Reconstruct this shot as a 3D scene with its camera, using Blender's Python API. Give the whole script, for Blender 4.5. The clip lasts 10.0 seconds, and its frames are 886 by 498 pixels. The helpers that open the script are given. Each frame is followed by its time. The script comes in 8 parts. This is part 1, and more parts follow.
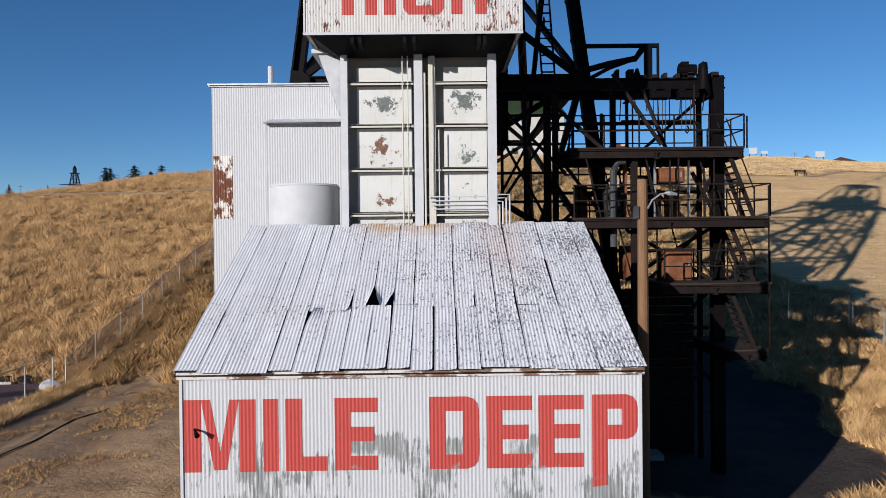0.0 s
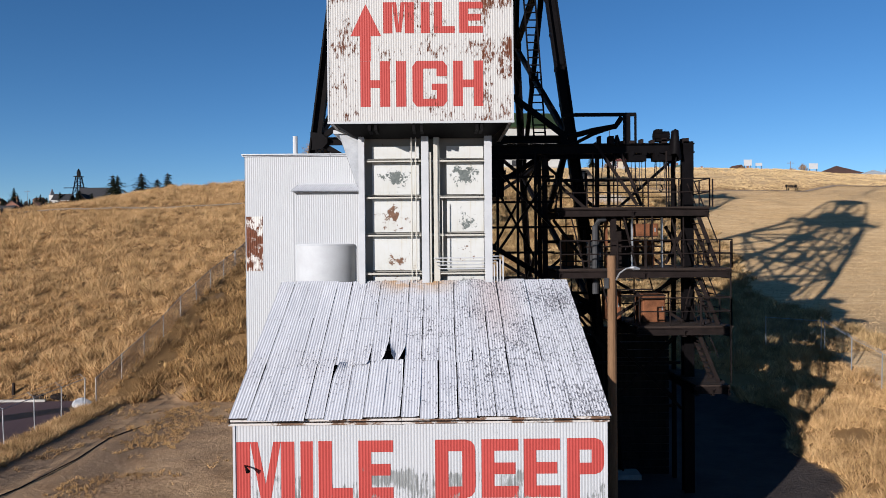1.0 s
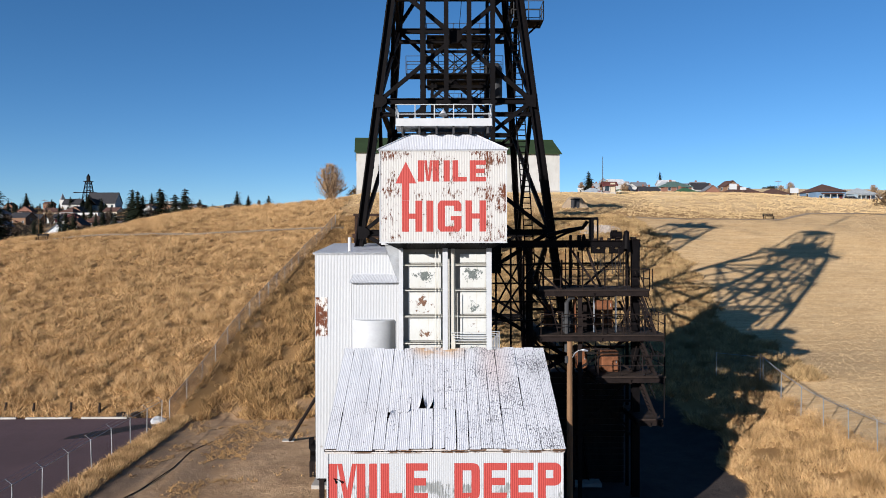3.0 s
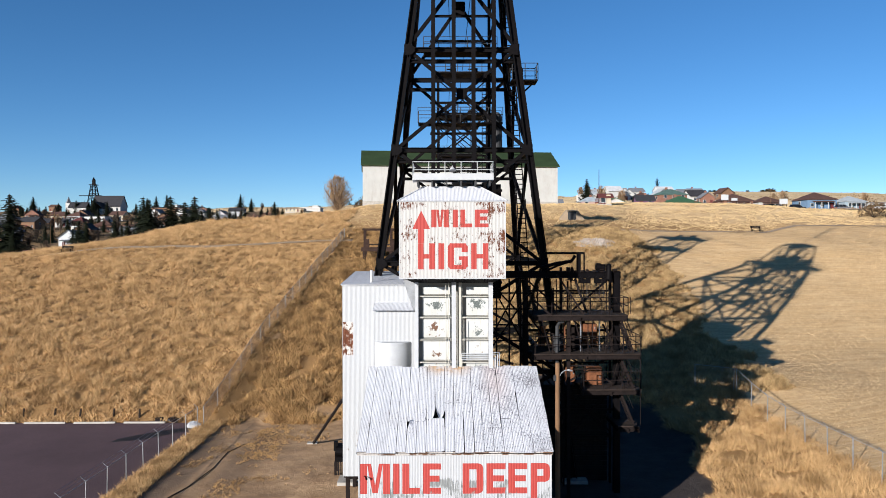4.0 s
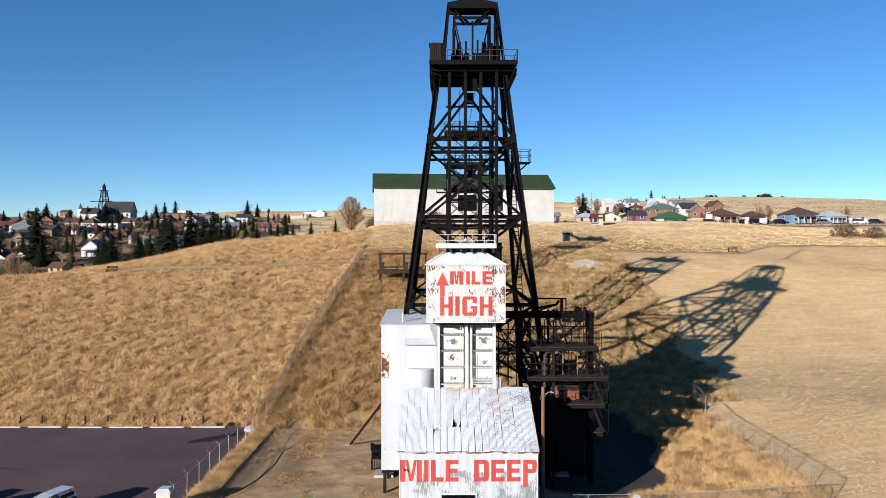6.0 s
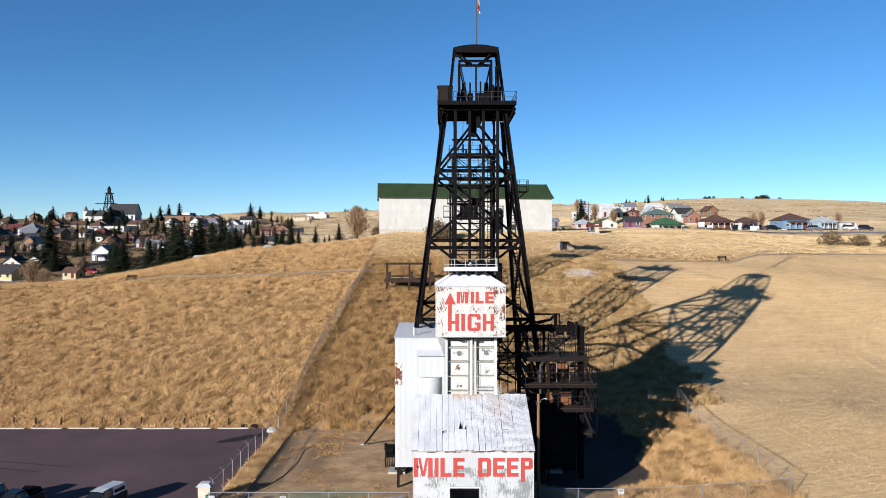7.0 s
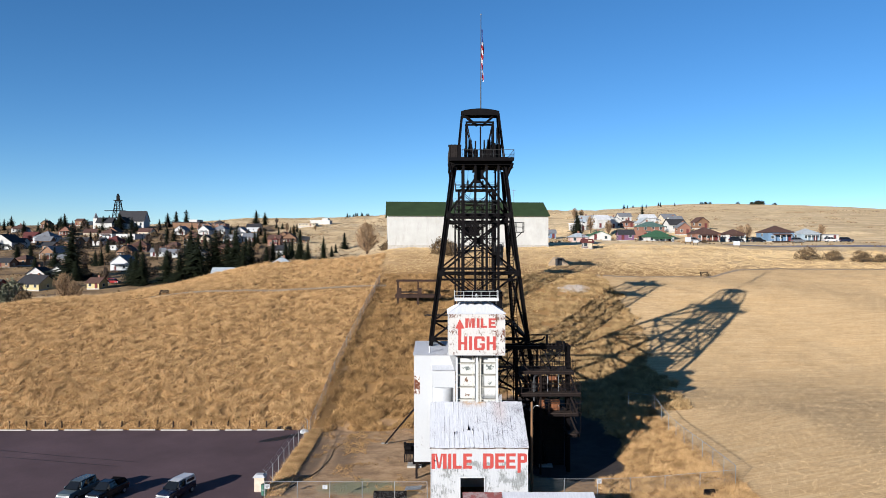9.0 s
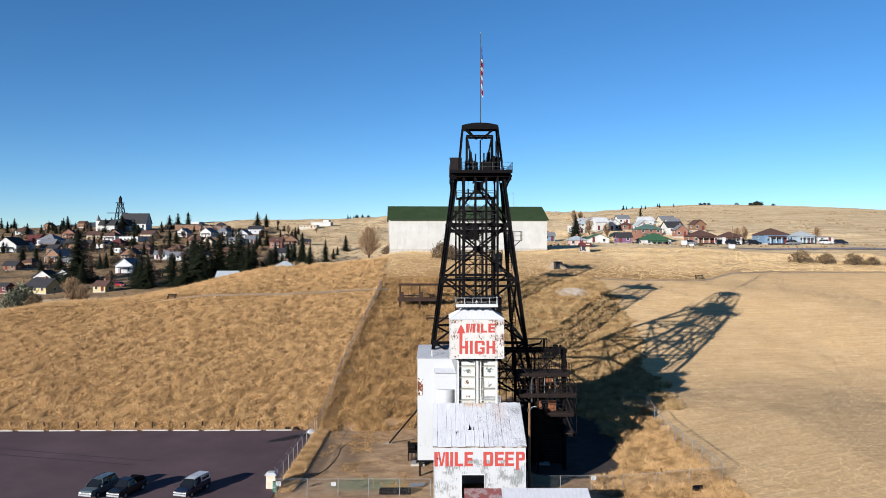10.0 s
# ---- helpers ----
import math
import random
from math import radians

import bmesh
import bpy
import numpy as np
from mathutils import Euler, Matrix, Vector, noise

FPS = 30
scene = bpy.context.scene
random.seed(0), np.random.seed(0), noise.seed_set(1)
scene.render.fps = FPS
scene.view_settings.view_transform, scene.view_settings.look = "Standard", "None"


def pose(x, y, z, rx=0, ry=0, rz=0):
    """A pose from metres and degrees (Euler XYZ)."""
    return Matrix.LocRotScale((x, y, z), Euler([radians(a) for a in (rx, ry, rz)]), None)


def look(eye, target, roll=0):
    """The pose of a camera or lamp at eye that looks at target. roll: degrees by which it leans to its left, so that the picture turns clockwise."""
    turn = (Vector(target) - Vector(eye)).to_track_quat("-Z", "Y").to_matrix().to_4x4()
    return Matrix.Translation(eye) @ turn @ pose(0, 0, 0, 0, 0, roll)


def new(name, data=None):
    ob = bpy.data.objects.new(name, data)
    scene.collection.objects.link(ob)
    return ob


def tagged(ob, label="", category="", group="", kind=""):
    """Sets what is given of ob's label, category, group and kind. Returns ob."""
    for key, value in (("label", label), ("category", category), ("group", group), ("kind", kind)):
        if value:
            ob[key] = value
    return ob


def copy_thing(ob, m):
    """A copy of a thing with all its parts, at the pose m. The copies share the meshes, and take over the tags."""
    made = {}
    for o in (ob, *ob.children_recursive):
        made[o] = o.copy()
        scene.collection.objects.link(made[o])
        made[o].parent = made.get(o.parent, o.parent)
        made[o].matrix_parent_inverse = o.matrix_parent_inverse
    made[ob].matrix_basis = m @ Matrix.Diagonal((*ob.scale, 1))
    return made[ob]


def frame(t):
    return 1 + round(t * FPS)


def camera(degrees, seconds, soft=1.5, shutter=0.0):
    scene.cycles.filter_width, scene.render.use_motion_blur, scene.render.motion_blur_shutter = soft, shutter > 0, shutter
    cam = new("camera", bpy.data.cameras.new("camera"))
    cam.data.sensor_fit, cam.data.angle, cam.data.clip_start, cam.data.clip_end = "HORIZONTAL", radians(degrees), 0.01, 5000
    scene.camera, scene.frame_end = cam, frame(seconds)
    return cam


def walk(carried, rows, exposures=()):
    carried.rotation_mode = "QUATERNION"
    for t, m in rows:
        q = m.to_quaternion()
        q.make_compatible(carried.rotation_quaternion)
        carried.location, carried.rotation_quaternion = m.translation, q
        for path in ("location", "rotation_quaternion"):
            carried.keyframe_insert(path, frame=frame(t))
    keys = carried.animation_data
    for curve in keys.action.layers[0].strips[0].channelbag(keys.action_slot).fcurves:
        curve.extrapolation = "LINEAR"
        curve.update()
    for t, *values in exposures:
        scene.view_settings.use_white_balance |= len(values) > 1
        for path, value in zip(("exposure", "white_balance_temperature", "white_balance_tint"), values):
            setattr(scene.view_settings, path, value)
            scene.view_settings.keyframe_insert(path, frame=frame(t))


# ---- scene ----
cam = camera(62.2, 10.0, 0.9)
PATH = [
    (0, (-0.905, 0.737, 7.325), (-0.892, 2.736, 7.298), -0.60),
    (0.5, (-0.936, -0.795, 8.221), (-0.925, 1.205, 8.195), -0.50),
    (1, (-0.971, -2.723, 9.117), (-0.961, -0.723, 9.093), -0.50),
    (1.5, (-1.044, -4.977, 10.061), (-1.035, -2.977, 10.036), -0.40),
    (2, (-1.205, -7.535, 10.979), (-1.196, -5.535, 10.954), -0.30),
    (2.5, (-1.410, -10.318, 11.914), (-1.402, -8.318, 11.891), -0.20),
    (4, (-2.153, -19.815, 14.867), (-2.147, -17.815, 14.846), -0.10),
    (4.5, (-2.406, -23.206, 15.804), (-2.402, -21.206, 15.784), -0.10),
    (5, (-2.716, -26.652, 16.817), (-2.710, -24.652, 16.796), 0.00),
    (5.5, (-3.017, -30.090, 17.772), (-3.012, -28.090, 17.752), 0.00),
    (7, (-3.969, -40.856, 20.886), (-3.964, -38.857, 20.863), 0.00),
    (7.5, (-4.279, -44.476, 21.774), (-4.275, -42.476, 21.753), 0.00),
    (8, (-4.616, -48.244, 22.731), (-4.612, -46.244, 22.711), 0.00),
    (8.5, (-4.949, -51.807, 23.614), (-4.943, -49.807, 23.596), 0.00),
    (9, (-5.180, -54.673, 24.376), (-5.174, -52.673, 24.358), 0.00),
    (9.5, (-5.299, -56.793, 24.892), (-5.294, -54.793, 24.874), 0.00),
    (10, (-5.394, -58.648, 25.325), (-5.388, -56.648, 25.308), -0.10),
]
walk(cam, [(t, look(eye, target, roll)) for t, eye, target, roll in PATH],
     exposures=((0, 0.46, 6450, 13), (1, 0.56, 6460, 13), (2.5, 0.72, 6480, 12), (4, 0.87, 6500, 10.5), (5.5, 0.96, 6500, 10), (7, 0.98, 6480, 10), (10, 0.95, 6420, 10)))

# ---- light ----
SUN_TO = Vector((-0.613, -0.745, 0.268)).normalized()  # towards the low sun
world = bpy.data.worlds.new("world")
scene.world = world
world.use_nodes = True
wn = world.node_tree
for n in list(wn.nodes):
    wn.nodes.remove(n)
sky = wn.nodes.new("ShaderNodeTexSky")
sky.sky_type, sky.sun_disc = "NISHITA", False
sky.sun_elevation, sky.sun_rotation = math.asin(SUN_TO.z), math.atan2(SUN_TO.x, SUN_TO.y) % (2 * math.pi)
sky.altitude, sky.air_density, sky.dust_density, sky.ozone_density = 3200, 1.0, 0.0, 3.6
tint = wn.nodes.new("ShaderNodeHueSaturation")
tint.inputs["Saturation"].default_value = 1.15
tint.inputs["Hue"].default_value = 0.499
bg = wn.nodes.new("ShaderNodeBackground")
bg.inputs["Strength"].default_value = 0.072
wo = wn.nodes.new("ShaderNodeOutputWorld")
wn.links.new(sky.outputs[0], tint.inputs["Color"])
wn.links.new(tint.outputs[0], bg.inputs["Color"])
wn.links.new(bg.outputs[0], wo.inputs["Surface"])
sun_data = bpy.data.lights.new("sun", "SUN")
sun_data.energy, sun_data.angle, sun_data.color = 5.3, radians(0.5), (1.0, 0.945, 0.885)
sun = new("sun", sun_data)
sun.matrix_world = look((0, 0, 60), Vector((0, 0, 60)) - SUN_TO)


# ---- materials ----
class Nodes:
    def __init__(self, name):
        self.m = bpy.data.materials.new(name)
        self.m.use_nodes = True
        self.t = self.m.node_tree
        self.bsdf = self.t.nodes["Principled BSDF"]

    def add(self, kind, **inputs):
        n = self.t.nodes.new(kind)
        for k, v in inputs.items():
            self.put(n.inputs[k], v)
        return n

    def put(self, socket, v):
        if isinstance(v, bpy.types.NodeSocket):
            self.t.links.new(v, socket)
        else:
            socket.default_value = v

    def coords(self, scale=(1, 1, 1)):
        c = self.t.nodes.new("ShaderNodeTexCoord")
        if scale == (1, 1, 1):
            return c.outputs["Object"]
        mp = self.t.nodes.new("ShaderNodeMapping")
        mp.inputs["Scale"].default_value = scale
        self.t.links.new(c.outputs["Object"], mp.inputs["Vector"])
        return mp.outputs[0]

    def noise(self, scale, detail=4, rough=0.55, stretch=(1, 1, 1)):
        n = self.add("ShaderNodeTexNoise", Vector=self.coords(stretch), Scale=scale, Detail=detail, Roughness=rough)
        return n.outputs["Fac"]

    def ramp(self, fac, lo, hi):
        n = self.add("ShaderNodeMapRange")
        n.inputs["From Min"].default_value, n.inputs["From Max"].default_value = lo, hi
        self.put(n.inputs["Value"], fac)
        return n.outputs[0]

    def math(self, op, a, b=0.0):
        n = self.t.nodes.new("ShaderNodeMath")
        n.operation = op
        self.put(n.inputs[0], a)
        self.put(n.inputs[1], b)
        return n.outputs[0]

    def mix(self, fac, a, b):
        n = self.t.nodes.new("ShaderNodeMix")
        n.data_type = "RGBA"
        self.put(n.inputs[0], fac)
        for sock, v in ((n.inputs[6], a), (n.inputs[7], b)):
            self.put(sock, v if isinstance(v, bpy.types.NodeSocket) else (*v, 1))
        return n.outputs[2]

    def axis(self, k):
        sep = self.t.nodes.new("ShaderNodeSeparateXYZ")
        self.t.links.new(self.coords(), sep.inputs[0])
        return sep.outputs[k]

    def random(self):
        return self.t.nodes.new("ShaderNodeObjectInfo").outputs["Random"]

    def island(self):
        return self.t.nodes.new("ShaderNodeNewGeometry").outputs["Random Per Island"]

    def finish(self, colour, rough=0.8, metal=0.0, bump=None, strength=0.3, distance=0.02):
        self.put(self.bsdf.inputs["Base Color"], colour if isinstance(colour, bpy.types.NodeSocket) else (*colour, 1))
        self.put(self.bsdf.inputs["Roughness"], rough)
        self.put(self.bsdf.inputs["Metallic"], metal)
        if not isinstance(rough, bpy.types.NodeSocket) and rough > 0.5:
            self.bsdf.inputs["Specular IOR Level"].default_value = 0.15
        if bump is not None:
            b = self.add("ShaderNodeBump", Strength=strength, Distance=distance, Height=bump)
            self.t.links.new(b.outputs[0], self.bsdf.inputs["Normal"])
        return self.m


def shade(c, k):
    return tuple(min(1.0, v * k) for v in c)


def plain(name, base, rough=0.8, metal=0.0, var=0.25, scale=1.5, grain=25.0, bump=0.25, stretch=(1, 1, 1), spread=0.0):
    """A surface with patches, fine grain and a little relief."""
    n = Nodes(name)
    big, small = n.noise(scale, 4, 0.6, stretch), n.noise(grain, 3, 0.6, stretch)
    col = n.mix(n.ramp(big, 0.3, 0.7), shade(base, 1 - var), shade(base, 1 + var))
    col = n.mix(n.math("MULTIPLY", n.ramp(small, 0.45, 0.75), 0.5), col, shade(base, 1 - 1.6 * var))
    if spread:
        col = n.mix(n.math("MULTIPLY", n.random(), spread), col, shade(base, 0.35))
    return n.finish(col, rough, metal, small, bump)


def weathered(name, paint, under, amount, stretch=(6, 6, 0.9), scale=1.2, grain=14.0, rough=0.6, metal_under=0.0, low=None, boosts=(), blend=(0.5, 0.6)):
    """Old paint that has come off in streaky flakes and shows what lies under it. low: the height under which it wears more."""
    n = Nodes(name)
    big, flake, fine = n.noise(scale, 5, 0.6), n.noise(grain * 0.25, 6, 0.7, stretch), n.noise(grain * 3, 3, 0.6)
    wear = n.math("ADD", n.math("MULTIPLY", n.ramp(big, 0.35, 0.75), blend[0]), n.math("MULTIPLY", flake, blend[1]))
    if low:
        drop = n.ramp(n.axis(2), low[0], low[1])
        wear = n.math("SUBTRACT", wear, n.math("MULTIPLY", drop, low[2]))
    for axis, centre, reach, gain in boosts:
        near = n.ramp(n.math("ABSOLUTE", n.math("SUBTRACT", n.axis(axis), centre)), reach, reach * 0.4)
        wear = n.math("ADD", wear, n.math("MULTIPLY", near, gain))
    gone = n.ramp(wear, 0.98 - amount, 1.04 - amount)
    clean = n.mix(n.ramp(fine, 0.3, 0.8), shade(paint, 1.04), shade(paint, 0.86))
    clean = n.mix(n.math("MULTIPLY", n.ramp(flake, 0.42, 0.7), 0.35), clean, shade(paint, 0.72))
    bare = n.mix(n.ramp(flake, 0.4, 0.65), under, shade(under, 0.5))
    return n.finish(n.mix(gone, clean, bare), rough, 0.0, n.math("ADD", fine, n.math("MULTIPLY", gone, -0.7)), 0.25, 0.01)


def roof_mat(name="galvanised_roof", stain=False):
    """Old galvanised iron: pale, with small dark flecks along the ribs and a breath of rust."""
    n = Nodes(name)
    fleck, flow, big, fine = n.noise(1.0, 3, 0.6, (24, 9, 9)), n.noise(1.0, 4, 0.6, (9, 1.0, 1.0)), n.noise(0.45, 4, 0.6), n.noise(60, 3)
    speck = n.noise(1.0, 2, 0.5, (60, 22, 22))
    col = n.mix(n.ramp(flow, 0.35, 0.7), (0.515, 0.53, 0.56), (0.415, 0.43, 0.465))
    col = n.mix(n.math("MULTIPLY", n.random(), 0.28), col, (0.42, 0.435, 0.465))
    col = n.mix(n.math("MULTIPLY", n.ramp(big, 0.52, 0.72), 0.08), col, (0.36, 0.27, 0.215))
    dense = n.math("MULTIPLY", big, 0.30)
    if stain:
        high = n.math("MULTIPLY", n.ramp(n.axis(1), 2.2, 3.1), n.ramp(n.math("ABSOLUTE", n.math("ADD", n.axis(0), 0.25)), 1.6, 0.6))
        col = n.mix(n.math("MULTIPLY", high, n.ramp(n.noise(1.5, 5, 0.7), 0.38, 0.56)), col, (0.37, 0.215, 0.085))
        blush = n.math("MULTIPLY", n.ramp(n.axis(1), -0.6, 1.4), n.ramp(n.math("ABSOLUTE", n.math("SUBTRACT", n.axis(0), 2.3)), 1.0, 0.2))
        col = n.mix(n.math("MULTIPLY", blush, 0.3), col, (0.40, 0.235, 0.17))
        dense = n.math("ADD", dense, n.math("MULTIPLY", n.ramp(n.axis(0), -2.6, 3.2), 0.105))
        dense = n.math("SUBTRACT", dense, 0.035)
    else:
        dense = n.math("SUBTRACT", dense, 0.045)
    spots = n.ramp(n.math("ADD", n.math("ADD", n.math("MULTIPLY", fleck, 0.8), n.math("MULTIPLY", speck, 0.25)), dense), 0.772, 0.80)
    col = n.mix(n.math("MULTIPLY", spots, 0.85), col, (0.055, 0.056, 0.066))
    return n.finish(col, 0.55, 0.0, fine, 0.15, 0.01)


RUST = (0.118, 0.0383, 0.0174)
WHITE = (0.365, 0.380, 0.396)
m_wall_deep = weathered("white_corrugated_worn", WHITE, (0.23, 0.244, 0.244), 0.41, stretch=(6, 6, 0.5), scale=0.9, low=(4.4, 4.6, 0.22), grain=12, blend=(0.4, 0.8))
m_sign_wall = weathered("white_corrugated_rusting", (0.395, 0.392, 0.38), RUST, 0.345, stretch=(5.5, 5.5, 1.5), blend=(0.24, 0.88), boosts=((0, 2.75, 0.5, 0.07), (0, 2.1, 0.25, 0.1), (0, -2.6, 0.5, 0.05), (2, 2.3, 0.35, 0.06), (2, 3.95, 0.4, 0.05)))
m_tall_wall = weathered("white_corrugated_sound", WHITE, (0.292, 0.251, 0.195), 0.18, boosts=((2, 1.4, 2.6, 0.13),))
m_roof = roof_mat()
m_shed_roof = roof_mat("shed_roof_iron", True)
m_bin = weathered("cream_white_steel", (0.397, 0.39, 0.348), (0.23, 0.216, 0.167), 0.20)
m_red = weathered("red_sign_paint", (0.33, 0.050, 0.043), (0.292, 0.251, 0.237), 0.33, low=(3.9, 4.15, 0.12))
m_red_rust = weathered("red_paint_rusting", (0.32, 0.048, 0.041), RUST, 0.30, stretch=(5.5, 5.5, 1.5), blend=(0.24, 0.88), boosts=((0, 2.1, 0.25, 0.13),))
m_black = plain("black_painted_steel", (0.0034, 0.0029, 0.0034), 0.6, 0.0, 0.35, 2.0, 30, 0.3)
m_black.node_tree.nodes["Principled BSDF"].inputs["Specular IOR Level"].default_value = 0.06
m_rusty = plain("rusty_steel", (0.0105, 0.0070, 0.0064), 0.85, 0.0, 0.45, 2.5, 30, 0.4)
m_rust_bright = plain("bright_rust", (0.135, 0.054, 0.026), 0.9, 0.0, 0.35, 3, 30, 0.4)
m_grey = plain("grey_steel", (0.0348, 0.0362, 0.0390), 0.6, 0.0, 0.3, 2, 25, 0.2)
m_galv = plain("galvanised_steel", (0.292, 0.306, 0.32), 0.45, 0.6, 0.2, 3, 30, 0.15)
m_white = plain("white_paint", (0.36, 0.375, 0.39), 0.6, 0.0, 0.08, 2, 30, 0.1)
m_plank = plain("weathered_plank", (0.028, 0.020, 0.0165), 0.9, 0.0, 0.4, 2, 12, 0.5, (0.3, 3, 3), spread=0.4)
m_pole = plain("old_pole_wood", (0.139, 0.08, 0.0432), 0.9, 0.0, 0.35, 1.2, 14, 0.5, (4, 4, 0.4))
m_fascia = weathered("peeling_board", (0.44, 0.42, 0.40), (0.16, 0.095, 0.062), 0.48, stretch=(0.8, 4, 4))
m_concrete = plain("concrete", (0.32, 0.306, 0.278), 0.9, 0.0, 0.2, 1.5, 18, 0.3)
m_rubber = plain("tyre_rubber", (0.0139, 0.0139, 0.0139), 0.85)


def bin_panel_mat(name, tone, amount, dx, dz, seed):
    """Painted steel plate with a blotch of peeled paint; dx, dz: where its middle lies."""
    n = Nodes(name)
    shift = n.t.nodes.new("ShaderNodeVectorMath")
    shift.operation = "ADD"
    n.put(shift.inputs[0], n.coords())
    shift.inputs[1].default_value = (seed * 3.7, 0, seed * 5.3)
    blot = n.add("ShaderNodeTexNoise", Vector=shift.outputs[0], Scale=3.6, Detail=7.0, Roughness=0.72).outputs["Fac"]
    off = n.t.nodes.new("ShaderNodeVectorMath")
    off.operation = "ADD"
    n.put(off.inputs[0], n.coords((1.0, 0.0, 1.3)))
    off.inputs[1].default_value = (-dx, 0, -dz * 1.3)
    leng = n.t.nodes.new("ShaderNodeVectorMath")
    leng.operation = "LENGTH"
    n.put(leng.inputs[0], off.outputs[0])
    near = n.ramp(leng.outputs["Value"], 0.75, 0.05)
    gone = n.ramp(n.math("ADD", blot, n.math("MULTIPLY", near, amount)), 0.66, 0.70)
    fine = n.noise(40, 3)
    paint = n.mix(n.ramp(n.noise(1.5), 0.3, 0.7), (0.425, 0.44, 0.438), (0.385, 0.392, 0.37))
    runs = n.ramp(n.noise(1.0, 5, 0.65, (9, 9, 0.8)), 0.55, 0.78)
    paint = n.mix(n.math("MULTIPLY", runs, 0.45), paint, (0.30, 0.25, 0.15))
    bare = n.mix(n.ramp(n.noise(9, 4, 0.7), 0.35, 0.65), tone, shade(tone, 0.5))
    return n.finish(n.mix(gone, paint, bare), 0.6, 0.0, n.math("SUBTRACT", fine, gone), 0.3, 0.01)


PEEL_GREY, PEEL_RUST = (0.125, 0.145, 0.14), (0.155, 0.085, 0.055)
# plates of the ore bin from top to bottom, in the west and the east bay
PEELS = (((PEEL_GREY, 0.0, 0, 0), (PEEL_GREY, 0.27, 0.0, 0.02), (PEEL_RUST, 0.25, -0.05, -0.05), (PEEL_RUST, 0.19, 0.05, -0.3), (PEEL_RUST, 0.1, 0.1, 0)),
         ((PEEL_GREY, 0.0, 0, 0), (PEEL_GREY, 0.28, 0.0, 0.12), (PEEL_GREY, 0.2, 0.1, -0.22), (PEEL_RUST, 0.12, 0.0, -0.1), (PEEL_GREY, 0.15, 0, 0)))
m_panels = [[bin_panel_mat("peeling_plate", *PEELS[bay][k], 1 + k + 6 * bay) for k in range(5)] for bay in (0, 1)]


def land_mat():
    """Dry grass, mown straw and bare earth, told apart by where each lies."""
    n = Nodes("dry_land")

    def attr(name):
        a = n.t.nodes.new("ShaderNodeAttribute")
        a.attribute_name = name
        return a.outputs["Fac"]
    big, mid, fine = n.noise(0.05, 5, 0.6), n.noise(0.6, 5, 0.65), n.noise(6, 4, 0.7)
    grass = n.mix(n.ramp(mid, 0.3, 0.7), (0.30, 0.18, 0.076), (0.19, 0.108, 0.044))
    grass = n.mix(n.ramp(big, 0.35, 0.65), grass, (0.25, 0.142, 0.057))
    rows = n.noise(1.0, 3, 0.5, (0.12, 2.4, 1))
    straw = n.mix(n.ramp(mid, 0.3, 0.75), (0.525, 0.362, 0.190), (0.435, 0.29, 0.14))
    straw = n.mix(n.math("MULTIPLY", n.ramp(rows, 0.42, 0.62), 0.65), straw, (0.58, 0.425, 0.245))
    straw = n.mix(n.math("MULTIPLY", n.ramp(n.noise(1.0, 4, 0.6, (0.22, 3.4, 1)), 0.5, 0.68), 0.55), straw, (0.33, 0.215, 0.105))
    straw = n.mix(n.math("MULTIPLY", n.ramp(n.noise(2.2, 5, 0.75, (0.7, 1.6, 1)), 0.45, 0.66), 0.6), straw, (0.34, 0.22, 0.107))
    earth = n.mix(n.ramp(mid, 0.3, 0.7), (0.46, 0.305, 0.175), (0.215, 0.13, 0.07))
    earth = n.mix(n.math("MULTIPLY", n.ramp(n.noise(0.16, 4, 0.6), 0.52, 0.68), 0.6), earth, (0.33, 0.21, 0.10))
    earth = n.mix(n.math("MULTIPLY", n.ramp(fine, 0.5, 0.75), 0.6), earth, (0.34, 0.235, 0.14))
    earth = n.mix(n.math("MULTIPLY", n.ramp(n.noise(0.4, 6, 0.72, (0.6, 1.3, 1)), 0.5, 0.66), 0.45), earth, (0.16, 0.108, 0.072))
    for cx, cy, rx, ry, tone, most in ((-13.5, 21.5, 4.5, 2.6, (0.17, 0.20, 0.115), 0.75), (-9.5, 20.0, 2.6, 2.2, (0.40, 0.235, 0.07), 0.7), (-16.5, 34.0, 1.6, 9.0, (0.13, 0.092, 0.065), 0.6), (-20.3, 31.0, 1.3, 11.0, (0.11, 0.08, 0.06), 0.7)):
        # moss, rusty silt and wheel ruts on the yard
        gx, gy = n.math("DIVIDE", n.math("SUBTRACT", n.axis(0), cx), rx), n.math("DIVIDE", n.math("SUBTRACT", n.axis(1), cy), ry)
        d = n.math("ADD", n.math("MULTIPLY", gx, gx), n.math("MULTIPLY", gy, gy))
        near = n.ramp(n.math("ADD", d, n.math("MULTIPLY", n.math("SUBTRACT", mid, 0.5), 2.4)), 1.1, 0.3)
        earth = n.mix(n.math("MULTIPLY", near, most), earth, tone)
    town = n.mix(n.ramp(n.noise(0.09, 5, 0.65), 0.4, 0.62), (0.27, 0.178, 0.09), (0.105, 0.07, 0.042))
    edge = n.math("MULTIPLY", n.math("SUBTRACT", n.noise(0.5, 5, 0.7), 0.5), 0.9)
    broad = n.noise(0.011, 5, 0.65, (1, 2.2, 1))
    far = n.ramp(n.axis(1), 112, 142)
    tracks = n.math("MULTIPLY", n.ramp(n.noise(0.03, 5, 0.7, (0.5, 3, 1)), 0.5, 0.66), 0.35)
